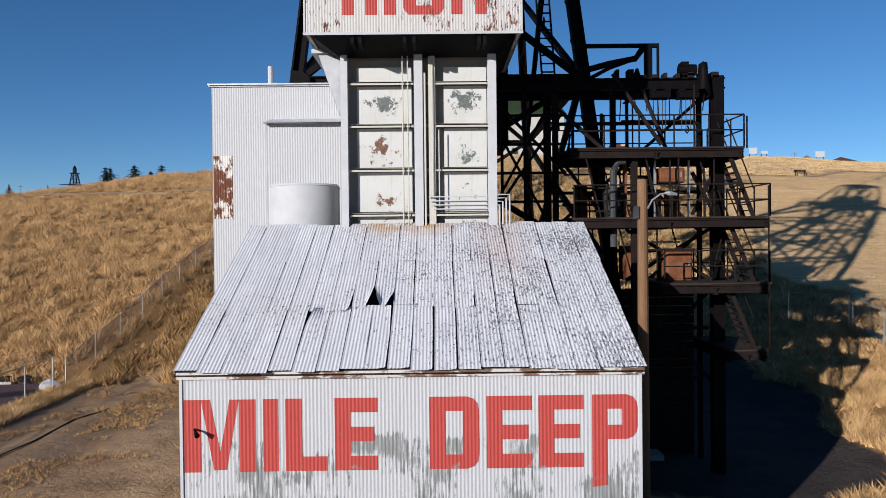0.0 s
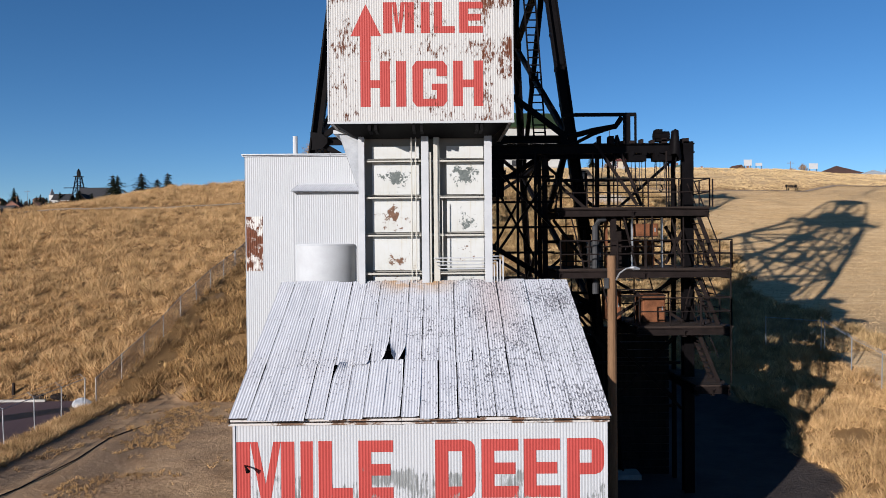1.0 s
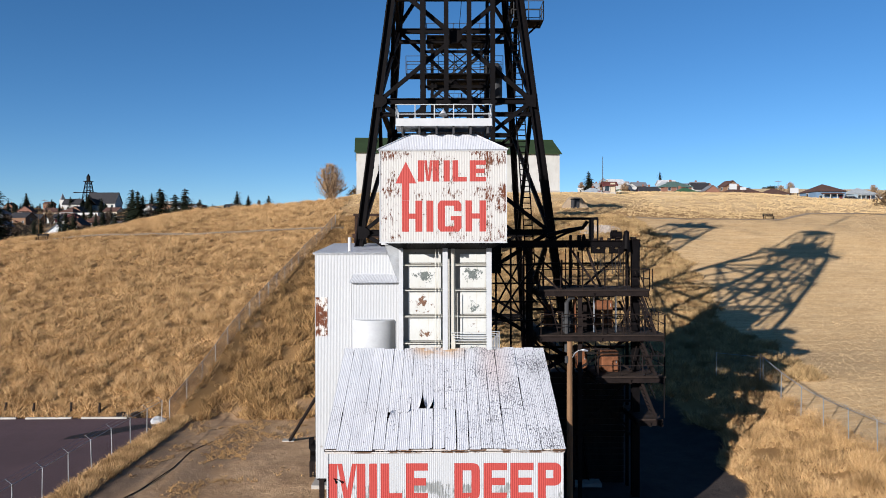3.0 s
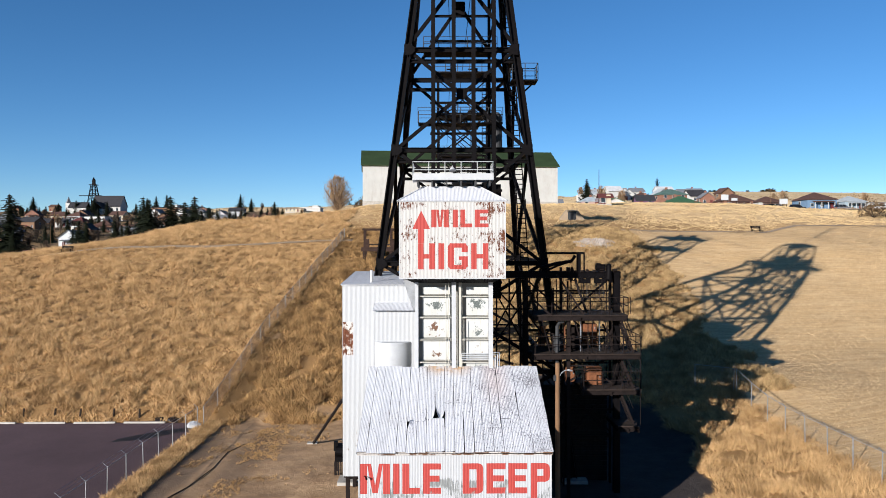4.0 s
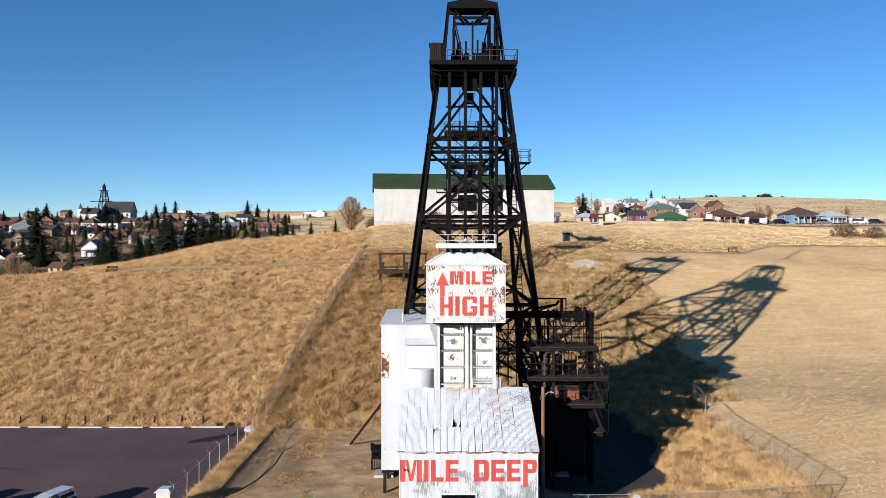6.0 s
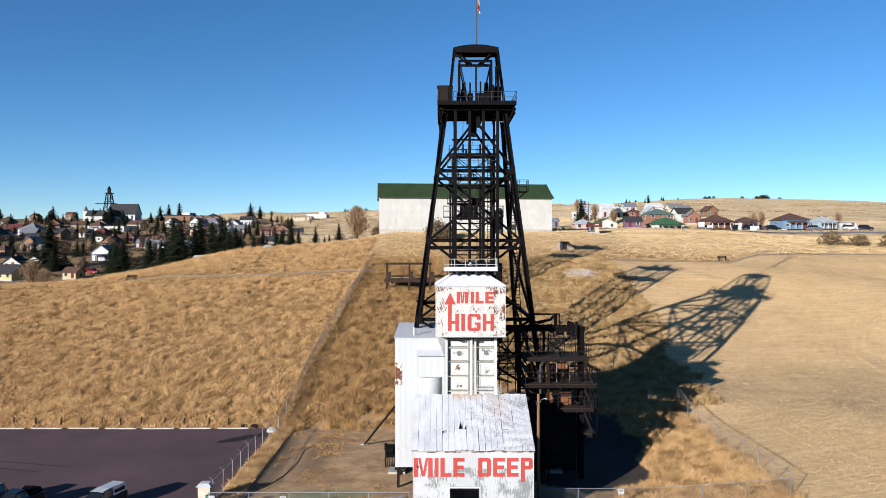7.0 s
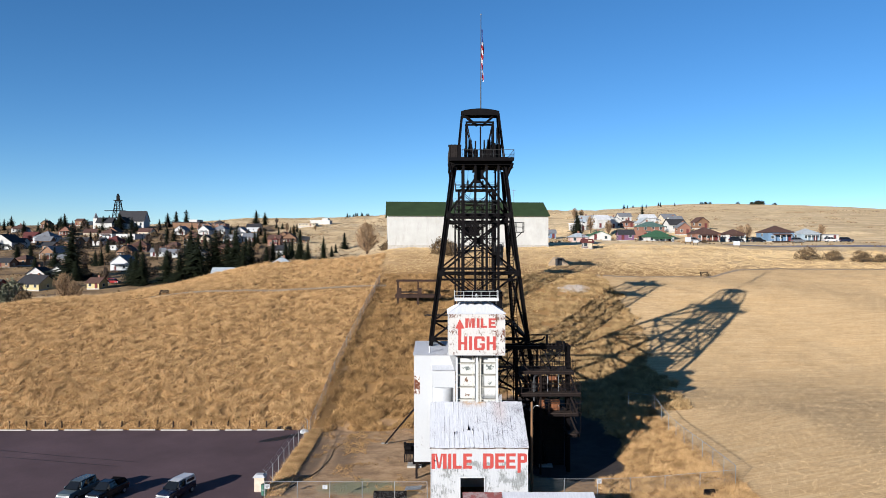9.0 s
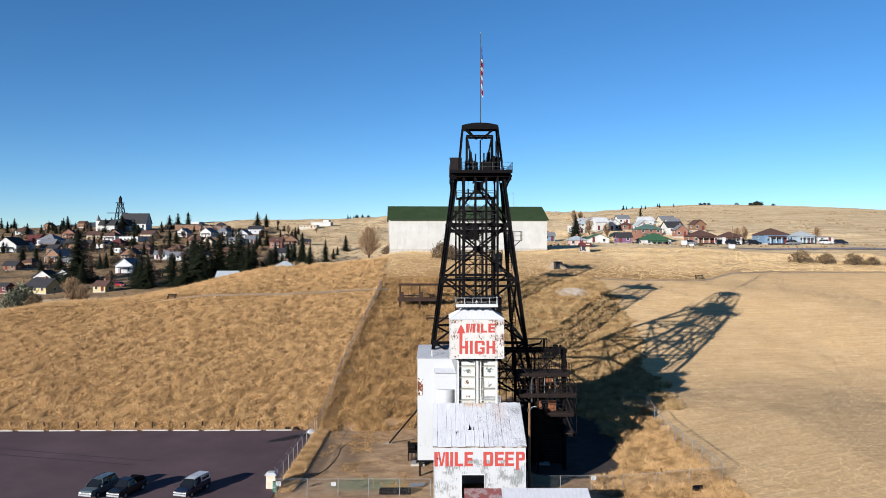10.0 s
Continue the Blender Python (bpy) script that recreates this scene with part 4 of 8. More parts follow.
# ---- the black headframe ----
CX, CY = -0.75, 31.5


def half(z):
    return 5.18 - 0.121 * (z - 13.4)


def corner(sx, sy, z):
    """On a leg's line at z: the front legs stand upright, the back legs are long raking stays."""
    if sy < 0:
        return Vector((CX + sx * half(z) * (1.042 - 0.002 * (z - 13.4)), 28.85, z))
    return Vector((CX + sx * (3.05 + 0.127 * (33 - z)), 34.2 + 0.68 * (33 - z), z))


def leg_foot(sx, sy):
    """The height at which a leg meets the ground."""
    z = -1.1
    for _ in range(20):
        p = corner(sx, sy, z)
        z = terrain(p.x, p.y)
    return z


def headframe():
    g = thing("headframe", (CX, CY, -1.0), "tall black riveted steel mine headframe with sheaves", "headframe")
    levels = [-1.1, 6.2, 13.4, 20.9, 27.5, 32.9]
    foot = {(sx, sy): leg_foot(sx, sy) for sx in (-1, 1) for sy in (-1, 1)}
    for sx in (-1, 1):
        for sy in (-1, 1):
            bm = girder(BM(), corner(sx, sy, foot[sx, sy]), corner(sx, sy, levels[-1]), 0.46, 0.46, (1, 0, 0), 0.07)
            for z0, z1 in zip(levels, levels[1:]):  # lacing on the open sides
                n = 10
                for k in range(n):
                    a, b = corner(sx, sy, z0 + (z1 - z0) * k / n), corner(sx, sy, z0 + (z1 - z0) * (k + 1) / n)
                    if a.z < foot[sx, sy]:
                        continue
                    d = Vector((0.17, 0, 0)) * (1 if k % 2 else -1)
                    beam(bm, a + d + Vector((0, -0.24 * sy, 0)), b - d + Vector((0, -0.24 * sy, 0)), 0.06, 0.02, (0, 1, 0))
            part("leg", bm, m_black, g)
            c = corner(sx, sy, foot[sx, sy])
            part("footing", box(BM(), c.x - 0.8, c.x + 0.8, c.y - 0.8, c.y + 0.8, c.z - 0.9, c.z + 0.2), m_concrete, g)
    faces = (((-1, -1), (1, -1)), ((1, -1), (1, 1)), ((1, 1), (-1, 1)), ((-1, 1), (-1, -1)))
    for (a, b) in faces:
        out = Vector((a[0] + b[0], a[1] + b[1], 0)).normalized()
        for z in levels[1:-1]:
            p, q = corner(*a, z), corner(*b, z)
            part("strut", girder(BM(), p, q, 0.28, 0.32, (0, 0, 1), 0.05), m_black, g)
            if z in (27.5, 20.9) and out.x == 0:
                part("strut", girder(BM(), p - Vector((0, 0, 0.75)), q - Vector((0, 0, 0.75)), 0.22, 0.24, (0, 0, 1), 0.04), m_black, g)
            for c in (p, q):  # gusset plates
                s = (p + q) / 2 - c
                s.normalize()
                bm = BM()
                prof = [c - s * 0.2 + Vector((0, 0, 0.36)), c + s * 0.2 + Vector((0, 0, 0.3)), c + s * 0.46 + Vector((0, 0, 0.1)), c + s * 0.46 - Vector((0, 0, 0.12)), c + s * 0.2 - Vector((0, 0, 0.36)), c - s * 0.2 - Vector((0, 0, 0.4))]
                f = [bm.verts.new(v + out * 0.28) for v in prof]
                r = [bm.verts.new(v + out * 0.24) for v in prof]
                bm.faces.new(f), bm.faces.new(r[::-1])
                for k in range(6):
                    bm.faces.new((f[k], r[k], r[(k + 1) % 6], f[(k + 1) % 6]))
                part("gusset", bm, m_black, g)
        for z0, z1 in zip(levels[:-1], levels[1:-1]):
            pa, pb, qa, qb = corner(*a, max(z0, foot[a])), corner(*b, max(z0, foot[b])), corner(*a, z1), corner(*b, z1)
            for p, q in ((pa, qb), (pb, qa)):
                part("brace", girder(BM(), p, q, 0.22, 0.24, tuple(out), 0.05), m_black, g)
            w0, w1 = (pb - pa).length, (qb - qa).length
            c = pa.lerp(qb, w0 / (w0 + w1))
            s = (pb - pa).normalized()
            bm = BM()
            oct_ = [c + s * (0.38 * math.cos(math.pi / 4 * k + 0.39)) + Vector((0, 0, 0.38 * math.sin(math.pi / 4 * k + 0.39))) for k in range(8)]
            f, r = [bm.verts.new(v + out * 0.2) for v in oct_], [bm.verts.new(v + out * 0.16) for v in oct_]
            bm.faces.new(f), bm.faces.new(r[::-1])
            for k in range(8):
                bm.faces.new((f[k], r[k], r[(k + 1) % 8], f[(k + 1) % 8]))
            part("gusset", bm, m_black, g)
        # the top bay: two braces that meet under the deck
        m = (corner(*a, 32.3) + corner(*b, 32.3)) / 2
        for c in (a, b):
            part("brace", girder(BM(), corner(*c, 27.8), m, 0.22, 0.24, tuple(out), 0.05), m_black, g)
        s = (corner(*b, 32) - corner(*a, 32)).normalized()
        bm = beam(BM(), m + out * 0.1 + Vector((0, 0, 0.3)), m + out * 0.1 - Vector((0, 0, 0.75)), 0.85, 0.16, tuple(out))
        part("gusset", bm, m_black, g)
    # guide columns
    for x in (-2.63, -1.29, 0.0, 1.33):
        part("guide_column", girder(BM(), (x, 28.2, 17.2), (x, 28.2, 33.0), 0.26, 0.28, (0, 1, 0), 0.045), m_black, g)
    for x in (-2.63, 1.33):
        part("guide_column", girder(BM(), (x, 33.0, -1), (x, 33.0, 33.0), 0.2, 0.22, (0, 1, 0), 0.04), m_black, g)
    for z in (18.2, 22.6, 24.8, 29.2, 31):
        part("bearer", girder(BM(), (-2.9, 33.0, z), (1.6, 33.0, z), 0.14, 0.16, (0, 0, 1), 0.03), m_black, g)
        for x in (-2.63, 1.33):
            part("bearer", girder(BM(), (x, 28.4, z), (x, 33.0, z), 0.12, 0.14, (0, 0, 1), 0.03), m_black, g)
    # the dump bin that the skips empty into, behind the sign house
    part("dump_bin", box(BM(), -2.4, 1.9, 29.6, 33.4, 11.0, 18.7), m_black, g, "black riveted steel dump bin")
    for k in range(5):
        z = 12.0 + k * 1.55
        part("bin_band", box(BM(), -2.48, 1.98, 29.5, 33.5, z, z + 0.16), m_black, g)
    part("water_tank", tube(BM(), [(1.9, 33.6, 21.6), (1.9, 33.6, 23.9), (1.9, 33.6, 24.2)], [0.42, 0.42, 0.2], 16), m_grey, g, "grey steel tank")
    # landings inside
    for z, hx in ((28.2, 2.6), (23.2, 3.0)):
        part("landing", box(BM(), CX - hx, CX + hx, 32.2, 33.6, z, z + 0.07), m_black, g)
        rl = [(CX - hx, 32.2, z + 0.07), (CX + hx, 32.2, z + 0.07)]
        railing(g, rl, 1.07, m_grey, 0.02, 1.0)
        railing(g, [(CX - hx, 33.6, z + 0.07), (CX + hx, 33.6, z + 0.07)], 1.07, m_grey, 0.02, 1.0)
    # ladder beside the east legs and its small balcony
    ladder(g, (3.6, 29.4, 11.5), (2.85, 29.4, 22.6), 0.5)
    ladder(g, (3.1, 32.7, 25.6), (2.17, 32.7, 33.0), 0.55)
    ladder(g, (2.85, 29.4, 22.3), (2.6, 29.4, 25.6), 0.5)
    part("balcony", box(BM(), 2.55, 4.3, 28.9, 30.4, 25.5, 25.58), m_black, g)
    part("bracket", beam(BM(), (2.9, 29.6, 24.4), (4.1, 29.6, 25.5), 0.1), m_black, g)
    railing(g, [(2.6, 28.9, 25.58), (4.3, 28.9, 25.58), (4.3, 30.4, 25.58), (2.6, 30.4, 25.58)], 1.07, m_grey, 0.025, 0.85)
    # the top deck
    xa, xb, ya, yb = -4.3, 3.02, 27.6, 34.9
    part("deck", box(BM(), xa, xb, ya, yb, 33.56, 33.7), m_black, g)
    part("deck_lip", box(BM(), xa - 0.02, xb + 0.02, ya - 0.06, ya - 0.004, 33.52, 33.9), m_black, g)
    for y in (ya + 0.9, ya + 2.4, CY, yb - 1.9, yb - 0.1):
        part("deck_girder", girder(BM(), (xa + 0.1, y, 33.35), (xb - 0.1, y, 33.35), 0.25, 0.4, (0, 0, 1), 0.06), m_black, g)
    for x in (xa + 0.1, -2.63, -1.29, 0.0, 1.33, xb - 0.1):
        part("deck_girder", girder(BM(), (x, ya + 0.5, 33.0), (x, yb - 0.1, 33.0), 0.22, 0.32, (0, 0, 1), 0.05), m_black, g)
    for sx, x in ((-1, xa), (1, xb)):
        for y in (ya + 0.3, yb - 0.3):
            part("bracket", beam(BM(), (x - sx * 0.1, y, 33.3), corner(sx, 1 if y > CY else -1, 31.6), 0.18), m_black, g)
    railing(g, [(xa + 1.5, ya, 33.7), (xb, ya, 33.7), (xb, yb, 33.7), (xa, yb, 33.7), (xa, ya + 1.6, 33.7)], 1.07, m_grey, 0.025, 1.2)
    # A-frame over the sheaves
    for sy in (-1, 1):
        for sx in (-1, 1):
            part("top_leg", girder(BM(), (CX + 0.15 + sx * 2.65, CY + sy * 2.4, 33.7), (CX + 0.15 + sx * 2.1, CY + sy * 0.9, 39.35), 0.22, 0.26, (1, 0, 0), 0.04), m_black, g)
            part("inner_post", girder(BM(), (CX + 0.1 + sx * 1.55, CY + sy * 1.4, 33.7), (CX + 0.1 + sx * 1.55, CY + sy * 0.9, 38.3), 0.18, 0.2, (1, 0, 0), 0.04), m_black, g)
            part("inner_brace", beam(BM(), (CX + 0.1 + sx * 1.5, CY + sy * 0.95, 38.1), (CX + 0.1 + sx * 0.7, CY + sy * 1.2, 34.4), 0.1), m_black, g)
            part("hook_arm", tube(BM(), [(CX + 0.1 + sx * 1.6, CY + sy * 0.7, 39.15), (CX + 0.1 + sx * 0.9, CY + sy * 0.5, 38.5), (CX + 0.1 + sx * 0.3, CY + sy * 0.4, 38.05)], 0.1, 6), m_black, g)
        part("inner_strut", girder(BM(), (CX - 1.55, CY + sy * 0.9, 38.3), (CX + 1.75, CY + sy * 0.9, 38.3), 0.2, 0.22, (0, 0, 1), 0.04), m_black, g)
    bm = BM()
    n = 12
    xs = [CX + 0.15 - 2.2 + 4.4 * k / n for k in range(n + 1)]
    arch = [39.6 + 0.3 * (1 - (2 * k / n - 1) ** 2) for k in range(n + 1)]
    for y0, y1 in ((CY - 1.0, CY - 0.85), (CY + 0.85, CY + 1.0)):
        for k in range(n):
            v = [bm.verts.new(p) for p in ((xs[k], y0, 39.12), (xs[k + 1], y0, 39.12), (xs[k + 1], y0, arch[k + 1]), (xs[k], y0, arch[k]),
                                           (xs[k], y1, 39.12), (xs[k + 1], y1, 39.12), (xs[k + 1], y1, arch[k + 1]), (xs[k], y1, arch[k]))]
            for f in ((0, 1, 2, 3), (5, 4, 7, 6), (1, 0, 4, 5)):
                bm.faces.new([v[i] for i in f])
    for k in range(n):
        for y0, y1 in ((CY - 1.0, CY - 0.85), (CY - 0.85, CY + 0.85), (CY + 0.85, CY + 1.0)):
            quad(bm, (xs[k], y0, arch[k]), (xs[k + 1], y0, arch[k + 1]), (xs[k + 1], y1, arch[k + 1]), (xs[k], y1, arch[k]))
    bmesh.ops.remove_doubles(bm, verts=bm.verts, dist=0.001)
    part("arched_cap", bm, m_black, g)
    # sheave wheels and their bearings
    for x in (-1.75, 0.45):
        w = part("sheave", tube(BM(), [(x - 0.16, CY, 35.1), (x - 0.05, CY, 35.1), (x + 0.05, CY, 35.1), (x + 0.16, CY, 35.1)], [1.35, 1.22, 1.22, 1.35], 36), m_black, g, "spoked black rope wheel")
        part("hub", tube(BM(), [(x - 0.35, CY, 35.1), (x + 0.35, CY, 35.1)], 0.22, 14), m_black, w)
        for s in (-0.55, 0.55):
            part("bearing", box(BM(), x + s - 0.14, x + s + 0.14, CY - 0.35, CY + 0.35, 33.7, 35.35), m_black, g)
    for x, y, h in ((-0.65, 29.2, 3.9), (-1.2, 29.6, 2.3), (-0.2, 29.6, 2.4), (1.5, 29.3, 3.0), (1.0, 29.2, 2.0), (1.25, 29.5, 3.8), (0.55, 29.3, 1.6), (-2.0, 29.4, 1.6), (-2.3, 29.0, 3.2)):
        part("stanchion", box(BM(), x - 0.08, x + 0.08, y - 0.08, y + 0.08, 33.7, 33.7 + h), m_black, g)
    for x in (-2.3, -1.75, -1.1, -0.5, 0.1, 0.5):
        part("machine_casing", box(BM(), x - 0.19, x + 0.19, 29.6, 30.3, 33.7, 34.75 + 0.25 * (x > -1.2)), m_black, g)
    part("machine_casing", box(BM(), 0.85, 1.75, 29.5, 30.4, 33.7, 35.6), m_black, g)
    cab = part("cabin", box(BM(), -4.28, -2.9, 27.62, 28.9, 33.71, 35.25), m_black, g, "small dark cabin of upright boards")
    for k in range(5):
        x = -4.26 + k * 0.19
        part("board", box(BM(), x, x + 0.16, 27.58, 27.62, 33.72, 35.32 + 0.02 * (k % 2)), m_plank_dark, cab)
    part("roof", box(BM(), -4.34, -2.86, 27.64, 28.98, 35.25, 35.31), m_black, cab)
    return g


m_plank_dark = plain("tarred_board", (0.013, 0.0105, 0.0098), 0.9, 0.0, 0.4, 2, 14, 0.4, (3, 3, 0.4))
headframe()


def flag():
    p = thing("flagpole", (-0.5, CY, 39.9), "thin steel flagpole on the headframe", "flagpole")
    part("pole", tube(BM(), [(-0.5, CY, 39.85), (-0.48, CY, 51.0)], [0.07, 0.04], 8), m_grey, p)
    part("finial", tube(BM(), [(-0.48, CY, 50.95), (-0.48, CY, 51.06), (-0.48, CY, 51.15)], [0.05, 0.1, 0.03], 8), m_galv, p)
    n = Nodes("flag_cloth")
    z, s = n.axis(2), n.axis(0)
    stripe = n.math("GREATER_THAN", n.math("FRACT", n.math("ADD", n.math("MULTIPLY", z, 0.9), n.math("MULTIPLY", s, 1.6))), 0.5)
    col = n.mix(stripe, (0.26, 0.016, 0.025), (0.42, 0.41, 0.44))
    col = n.mix(n.math("GREATER_THAN", z, 4.2), col, (0.04, 0.06, 0.2))
    cloth = n.finish(col, 0.9, 0.0, n.noise(30), 0.2)
    f = thing("flag", (-0.35, CY, 43.6), "limp red, white and blue striped flag on the pole", "flag")
    bm = BM()
    rows = []
    for i in range(25):
        v = i / 24
        zz = 49.3 - 5.7 * v
        row = []
        for k in range(13):
            u = k / 12
            wide = 0.16 + 0.15 * math.sin(v * 5.0) ** 2
            x = -0.43 + u * wide + 0.06 * math.sin(9 * v + 3 * u)
            y = CY + 0.16 * math.sin(u * 14 + v * 4) * (0.3 + 0.7 * u)
            row.append(bm.verts.new((x, y, zz - 0.5 * u * v)))
        rows.append(row)
    for A, B in zip(rows, rows[1:]):
        for k in range(12):
            bm.faces.new((A[k], B[k], B[k + 1], A[k + 1]))
    part("cloth", bm, cloth, f, smooth=True)


flag()


# ---- idler towers that carry the hoist ropes up to the hoist house ----
def idler_tower(y0, top, x0=-2.4, x1=2.9, deep=3.4):
    base = min(ground(x, y) for x in (x0, x1) for y in (y0, y0 + deep)) - 0.4
    g = thing("idler_tower", ((x0 + x1) / 2, y0 + deep / 2, base), "slender dark steel rope tower with two railed landings", "tower", "rope towers behind the headframe")
    c = [(x0, y0), (x1, y0), (x1, y0 + deep), (x0, y0 + deep)]
    n = max(3, round((top - base) / 4.2))
    zs = [base + (top - base) * k / n for k in range(n + 1)]
    for x, y in c:
        part("leg", box(BM(), x - 0.13, x + 0.13, y - 0.13, y + 0.13, base, top), m_black, g)
    for k in range(4):
        (xa, ya), (xb, yb) = c[k], c[(k + 1) % 4]
        for i in range(n):
            part("strut", beam(BM(), (xa, ya, zs[i + 1]), (xb, yb, zs[i + 1]), 0.16), m_black, g)
            part("brace", beam(BM(), (xa, ya, zs[i]), (xb, yb, zs[i + 1]), 0.1), m_black, g)
            part("brace", beam(BM(), (xb, yb, zs[i]), (xa, ya, zs[i + 1]), 0.1), m_black, g)
    for z in (top - 0.1, top - 4.3):
        part("landing", box(BM(), x0 - 0.5, x1 + 0.5, y0 - 0.6, y0 + deep + 0.6, z, z + 0.1), m_black, g)
        railing(g, [(x0 - 0.5, y0 - 0.6, z + 0.1), (x1 + 0.5, y0 - 0.6, z + 0.1), (x1 + 0.5, y0 + deep + 0.6, z + 0.1), (x0 - 0.5, y0 + deep + 0.6, z + 0.1), (x0 - 0.5, y0 - 0.6, z + 0.1)], 1.1, m_grey, 0.03, 1.3)
    for x in (-1.0, 1.3):
        w = part("idler_wheel", tube(BM(), [(x - 0.1, y0 + deep / 2, top + 0.8), (x + 0.1, y0 + deep / 2, top + 0.8)], 0.75, 20), m_black, g)
        part("axle", tube(BM(), [(x - 0.5, y0 + deep / 2, top + 0.8), (x + 0.5, y0 + deep / 2, top + 0.8)], 0.08, 8), m_black, w)
        part("bearing", box(BM(), x + 0.3, x + 0.5, y0 + deep / 2 - 0.2, y0 + deep / 2 + 0.2, top, top + 0.9), m_black, g)
    ladder(g, (x1 - 0.5, y0 - 0.25, base), (x1 - 0.5, y0 - 0.25, top), 0.45)


idler_tower(57.0, 32.4)
idler_tower(86.0, 31.6)
for x in (-1.75, 0.45):
    ob = part("hoist_rope", tube(BM(), [(x, CY, 36.45), (x * 0.6, 58.7, 34.0), (x * 0.6, 87.7, 33.1), (x * 0.6, 142, 29)], 0.03, 5), m_black)
    tagged(ob, "dark steel hoist rope strung to the hoist house", "rope", "hoist ropes")


# ---- the landing stage at the east ----
def landing_stage():
    g = thing("landing_stage", (6.5, 28, -1.1), "dark rusty steel landing stage of several decks with stairs", "steel structure")
    decks = [(3.5, 9.35, 10.06, 25.2, 28.6), (3.45, 10.08, 7.72, 24.9, 28.6), (6.5, 10.1, 5.52, 25.0, 28.6), (8.6, 9.97, 3.32, 24.8, 28.2)]
    rnd = random.Random(3)
    for xa, xb, z, ya, yb in decks:
        n = max(4, int((yb - ya) / 0.28))
        for k in range(n):  # deck planks run along the edge
            y = ya + (yb - ya) * k / n
            part("plank", box(BM(), xa + rnd.uniform(-0.06, 0.06), xb + rnd.uniform(-0.06, 0.06), y, y + (yb - ya) / n - 0.02, z + 0.2, z + 0.26), m_plank, g)
        part("edge_beam", girder(BM(), (xa, ya + 0.12, z + 0.05), (xb, ya + 0.12, z + 0.05), 0.16, 0.28, (0, 0, 1), 0.04), m_rusty, g)
        part("edge_beam", girder(BM(), (xa, yb - 0.12, z + 0.05), (xb, yb - 0.12, z + 0.05), 0.16, 0.28, (0, 0, 1), 0.04), m_rusty, g)
        for x in (xa + 0.1, (xa + xb) / 2, xb - 0.1):
            part("joist", girder(BM(), (x, ya, z - 0.02), (x, yb, z - 0.02), 0.14, 0.24, (0, 0, 1), 0.03), m_rusty, g)
    for (xa, xb, z, ya, yb), start in zip(decks[:3], (3.5, 3.6, 6.6)):
        railing(g, [(start, ya + 0.05, z + 0.26), (xb, ya + 0.05, z + 0.26), (xb, yb, z + 0.26)], 1.07, m_rusty, 0.026, 1.15)
        railing(g, [(start, yb, z + 0.26), (xb - 0.2, yb, z + 0.26)], 1.07, m_rusty, 0.026, 1.3)
    # main columns and overhead crane beam
    for x, y, top in ((8.98, 26.7, 12.97), (8.98, 28.45, 12.97), (5.75, 25.6, 10.1), (5.75, 28.45, 12.9), (3.3, 26.9, 12.9), (3.3, 28.45, 12.9)):
        w = 0.16 if y > 28 else 0.4 if x > 8 else 0.2
        part("column", girder(BM(), (x, y, -1.2), (x, y, top), w, w, (0, 1, 0), w / 8), m_black if x > 8 else m_rusty, g)
    for y in (26.7, 28.45):
        part("crane_beam", girder(BM(), (0.9, y, 12.72), (9.25, y, 12.72), 0.26, 0.4, (0, 0, 1), 0.05), m_black, g)
    for x in (3.3, 8.98, 6.2):
        part("cross_beam", girder(BM(), (x, 26.7, 12.5), (x, 28.45, 12.5), 0.2, 0.3, (0, 0, 1), 0.04), m_rusty, g)
    # light frame on top
    part("upper_rail", beam(BM(), (4.0, 26.8, 14.1), (6.98, 26.8, 14.1), 0.1, 0.14), m_black, g)
    part("upper_post", beam(BM(), (6.95, 26.8, 12.9), (6.95, 26.8, 14.1), 0.08), m_black, g)
    part("upper_post", beam(BM(), (6.6, 26.8, 12.9), (6.6, 26.8, 14.1), 0.24), m_black, g)
    part("swing_arm", tube(BM(), [(4.2, 26.8, 13.2), (5.2, 26.7, 13.45), (6.1, 26.6, 13.6), (6.35, 26.6, 13.95)], 0.11, 8), m_black, g)
    part("swing_arm", tube(BM(), [(4.4, 26.9, 12.9), (5.2, 26.7, 13.3), (5.95, 26.6, 13.55)], 0.07, 8), m_black, g)
    part("lamp", tube(BM(), [(6.15, 26.6, 13.25), (6.15, 26.6, 13.05), (6.15, 26.6, 12.85)], [0.05, 0.12, 0.09], 8), m_black, g)
    # braces
    for a, b in (((5.0, 25.4, 12.8), (6.6, 25.3, 10.4)), ((6.3, 26.5, 12.5), (6.95, 26.0, 10.4)), ((3.4, 25.4, 11.4), (4.6, 25.3, 10.3)), ((3.6, 26.7, 9.9), (5.0, 26.7, 8.0)), ((8.9, 26.7, 9.6), (8.1, 26.7, 8.1)), ((8.1, 26.7, 9.6), (8.9, 26.7, 8.1)),
                 ((5.8, 26.9, 7.6), (8.8, 26.9, 5.8)), ((5.8, 26.9, 5.8), (8.8, 26.9, 7.6)), ((3.4, 26.9, 7.6), (5.7, 26.9, 4.6)), ((5.8, 27, 5.4), (8.8, 27, 2.2)), ((5.8, 27, 2.2), (8.8, 27, 5.4)), ((3.4, 28.45, 7.6), (8.9, 28.45, 12.4)), ((3.4, 28.45, 12.4), (8.9, 28.45, 7.6)), ((3.4, 28.45, 7.4), (8.9, 28.45, 2.4)), ((3.4, 28.45, 2.4), (8.9, 28.45, 7.4))):
        part("brace", beam(BM(), a, b, 0.11, 0.11), m_rusty, g)
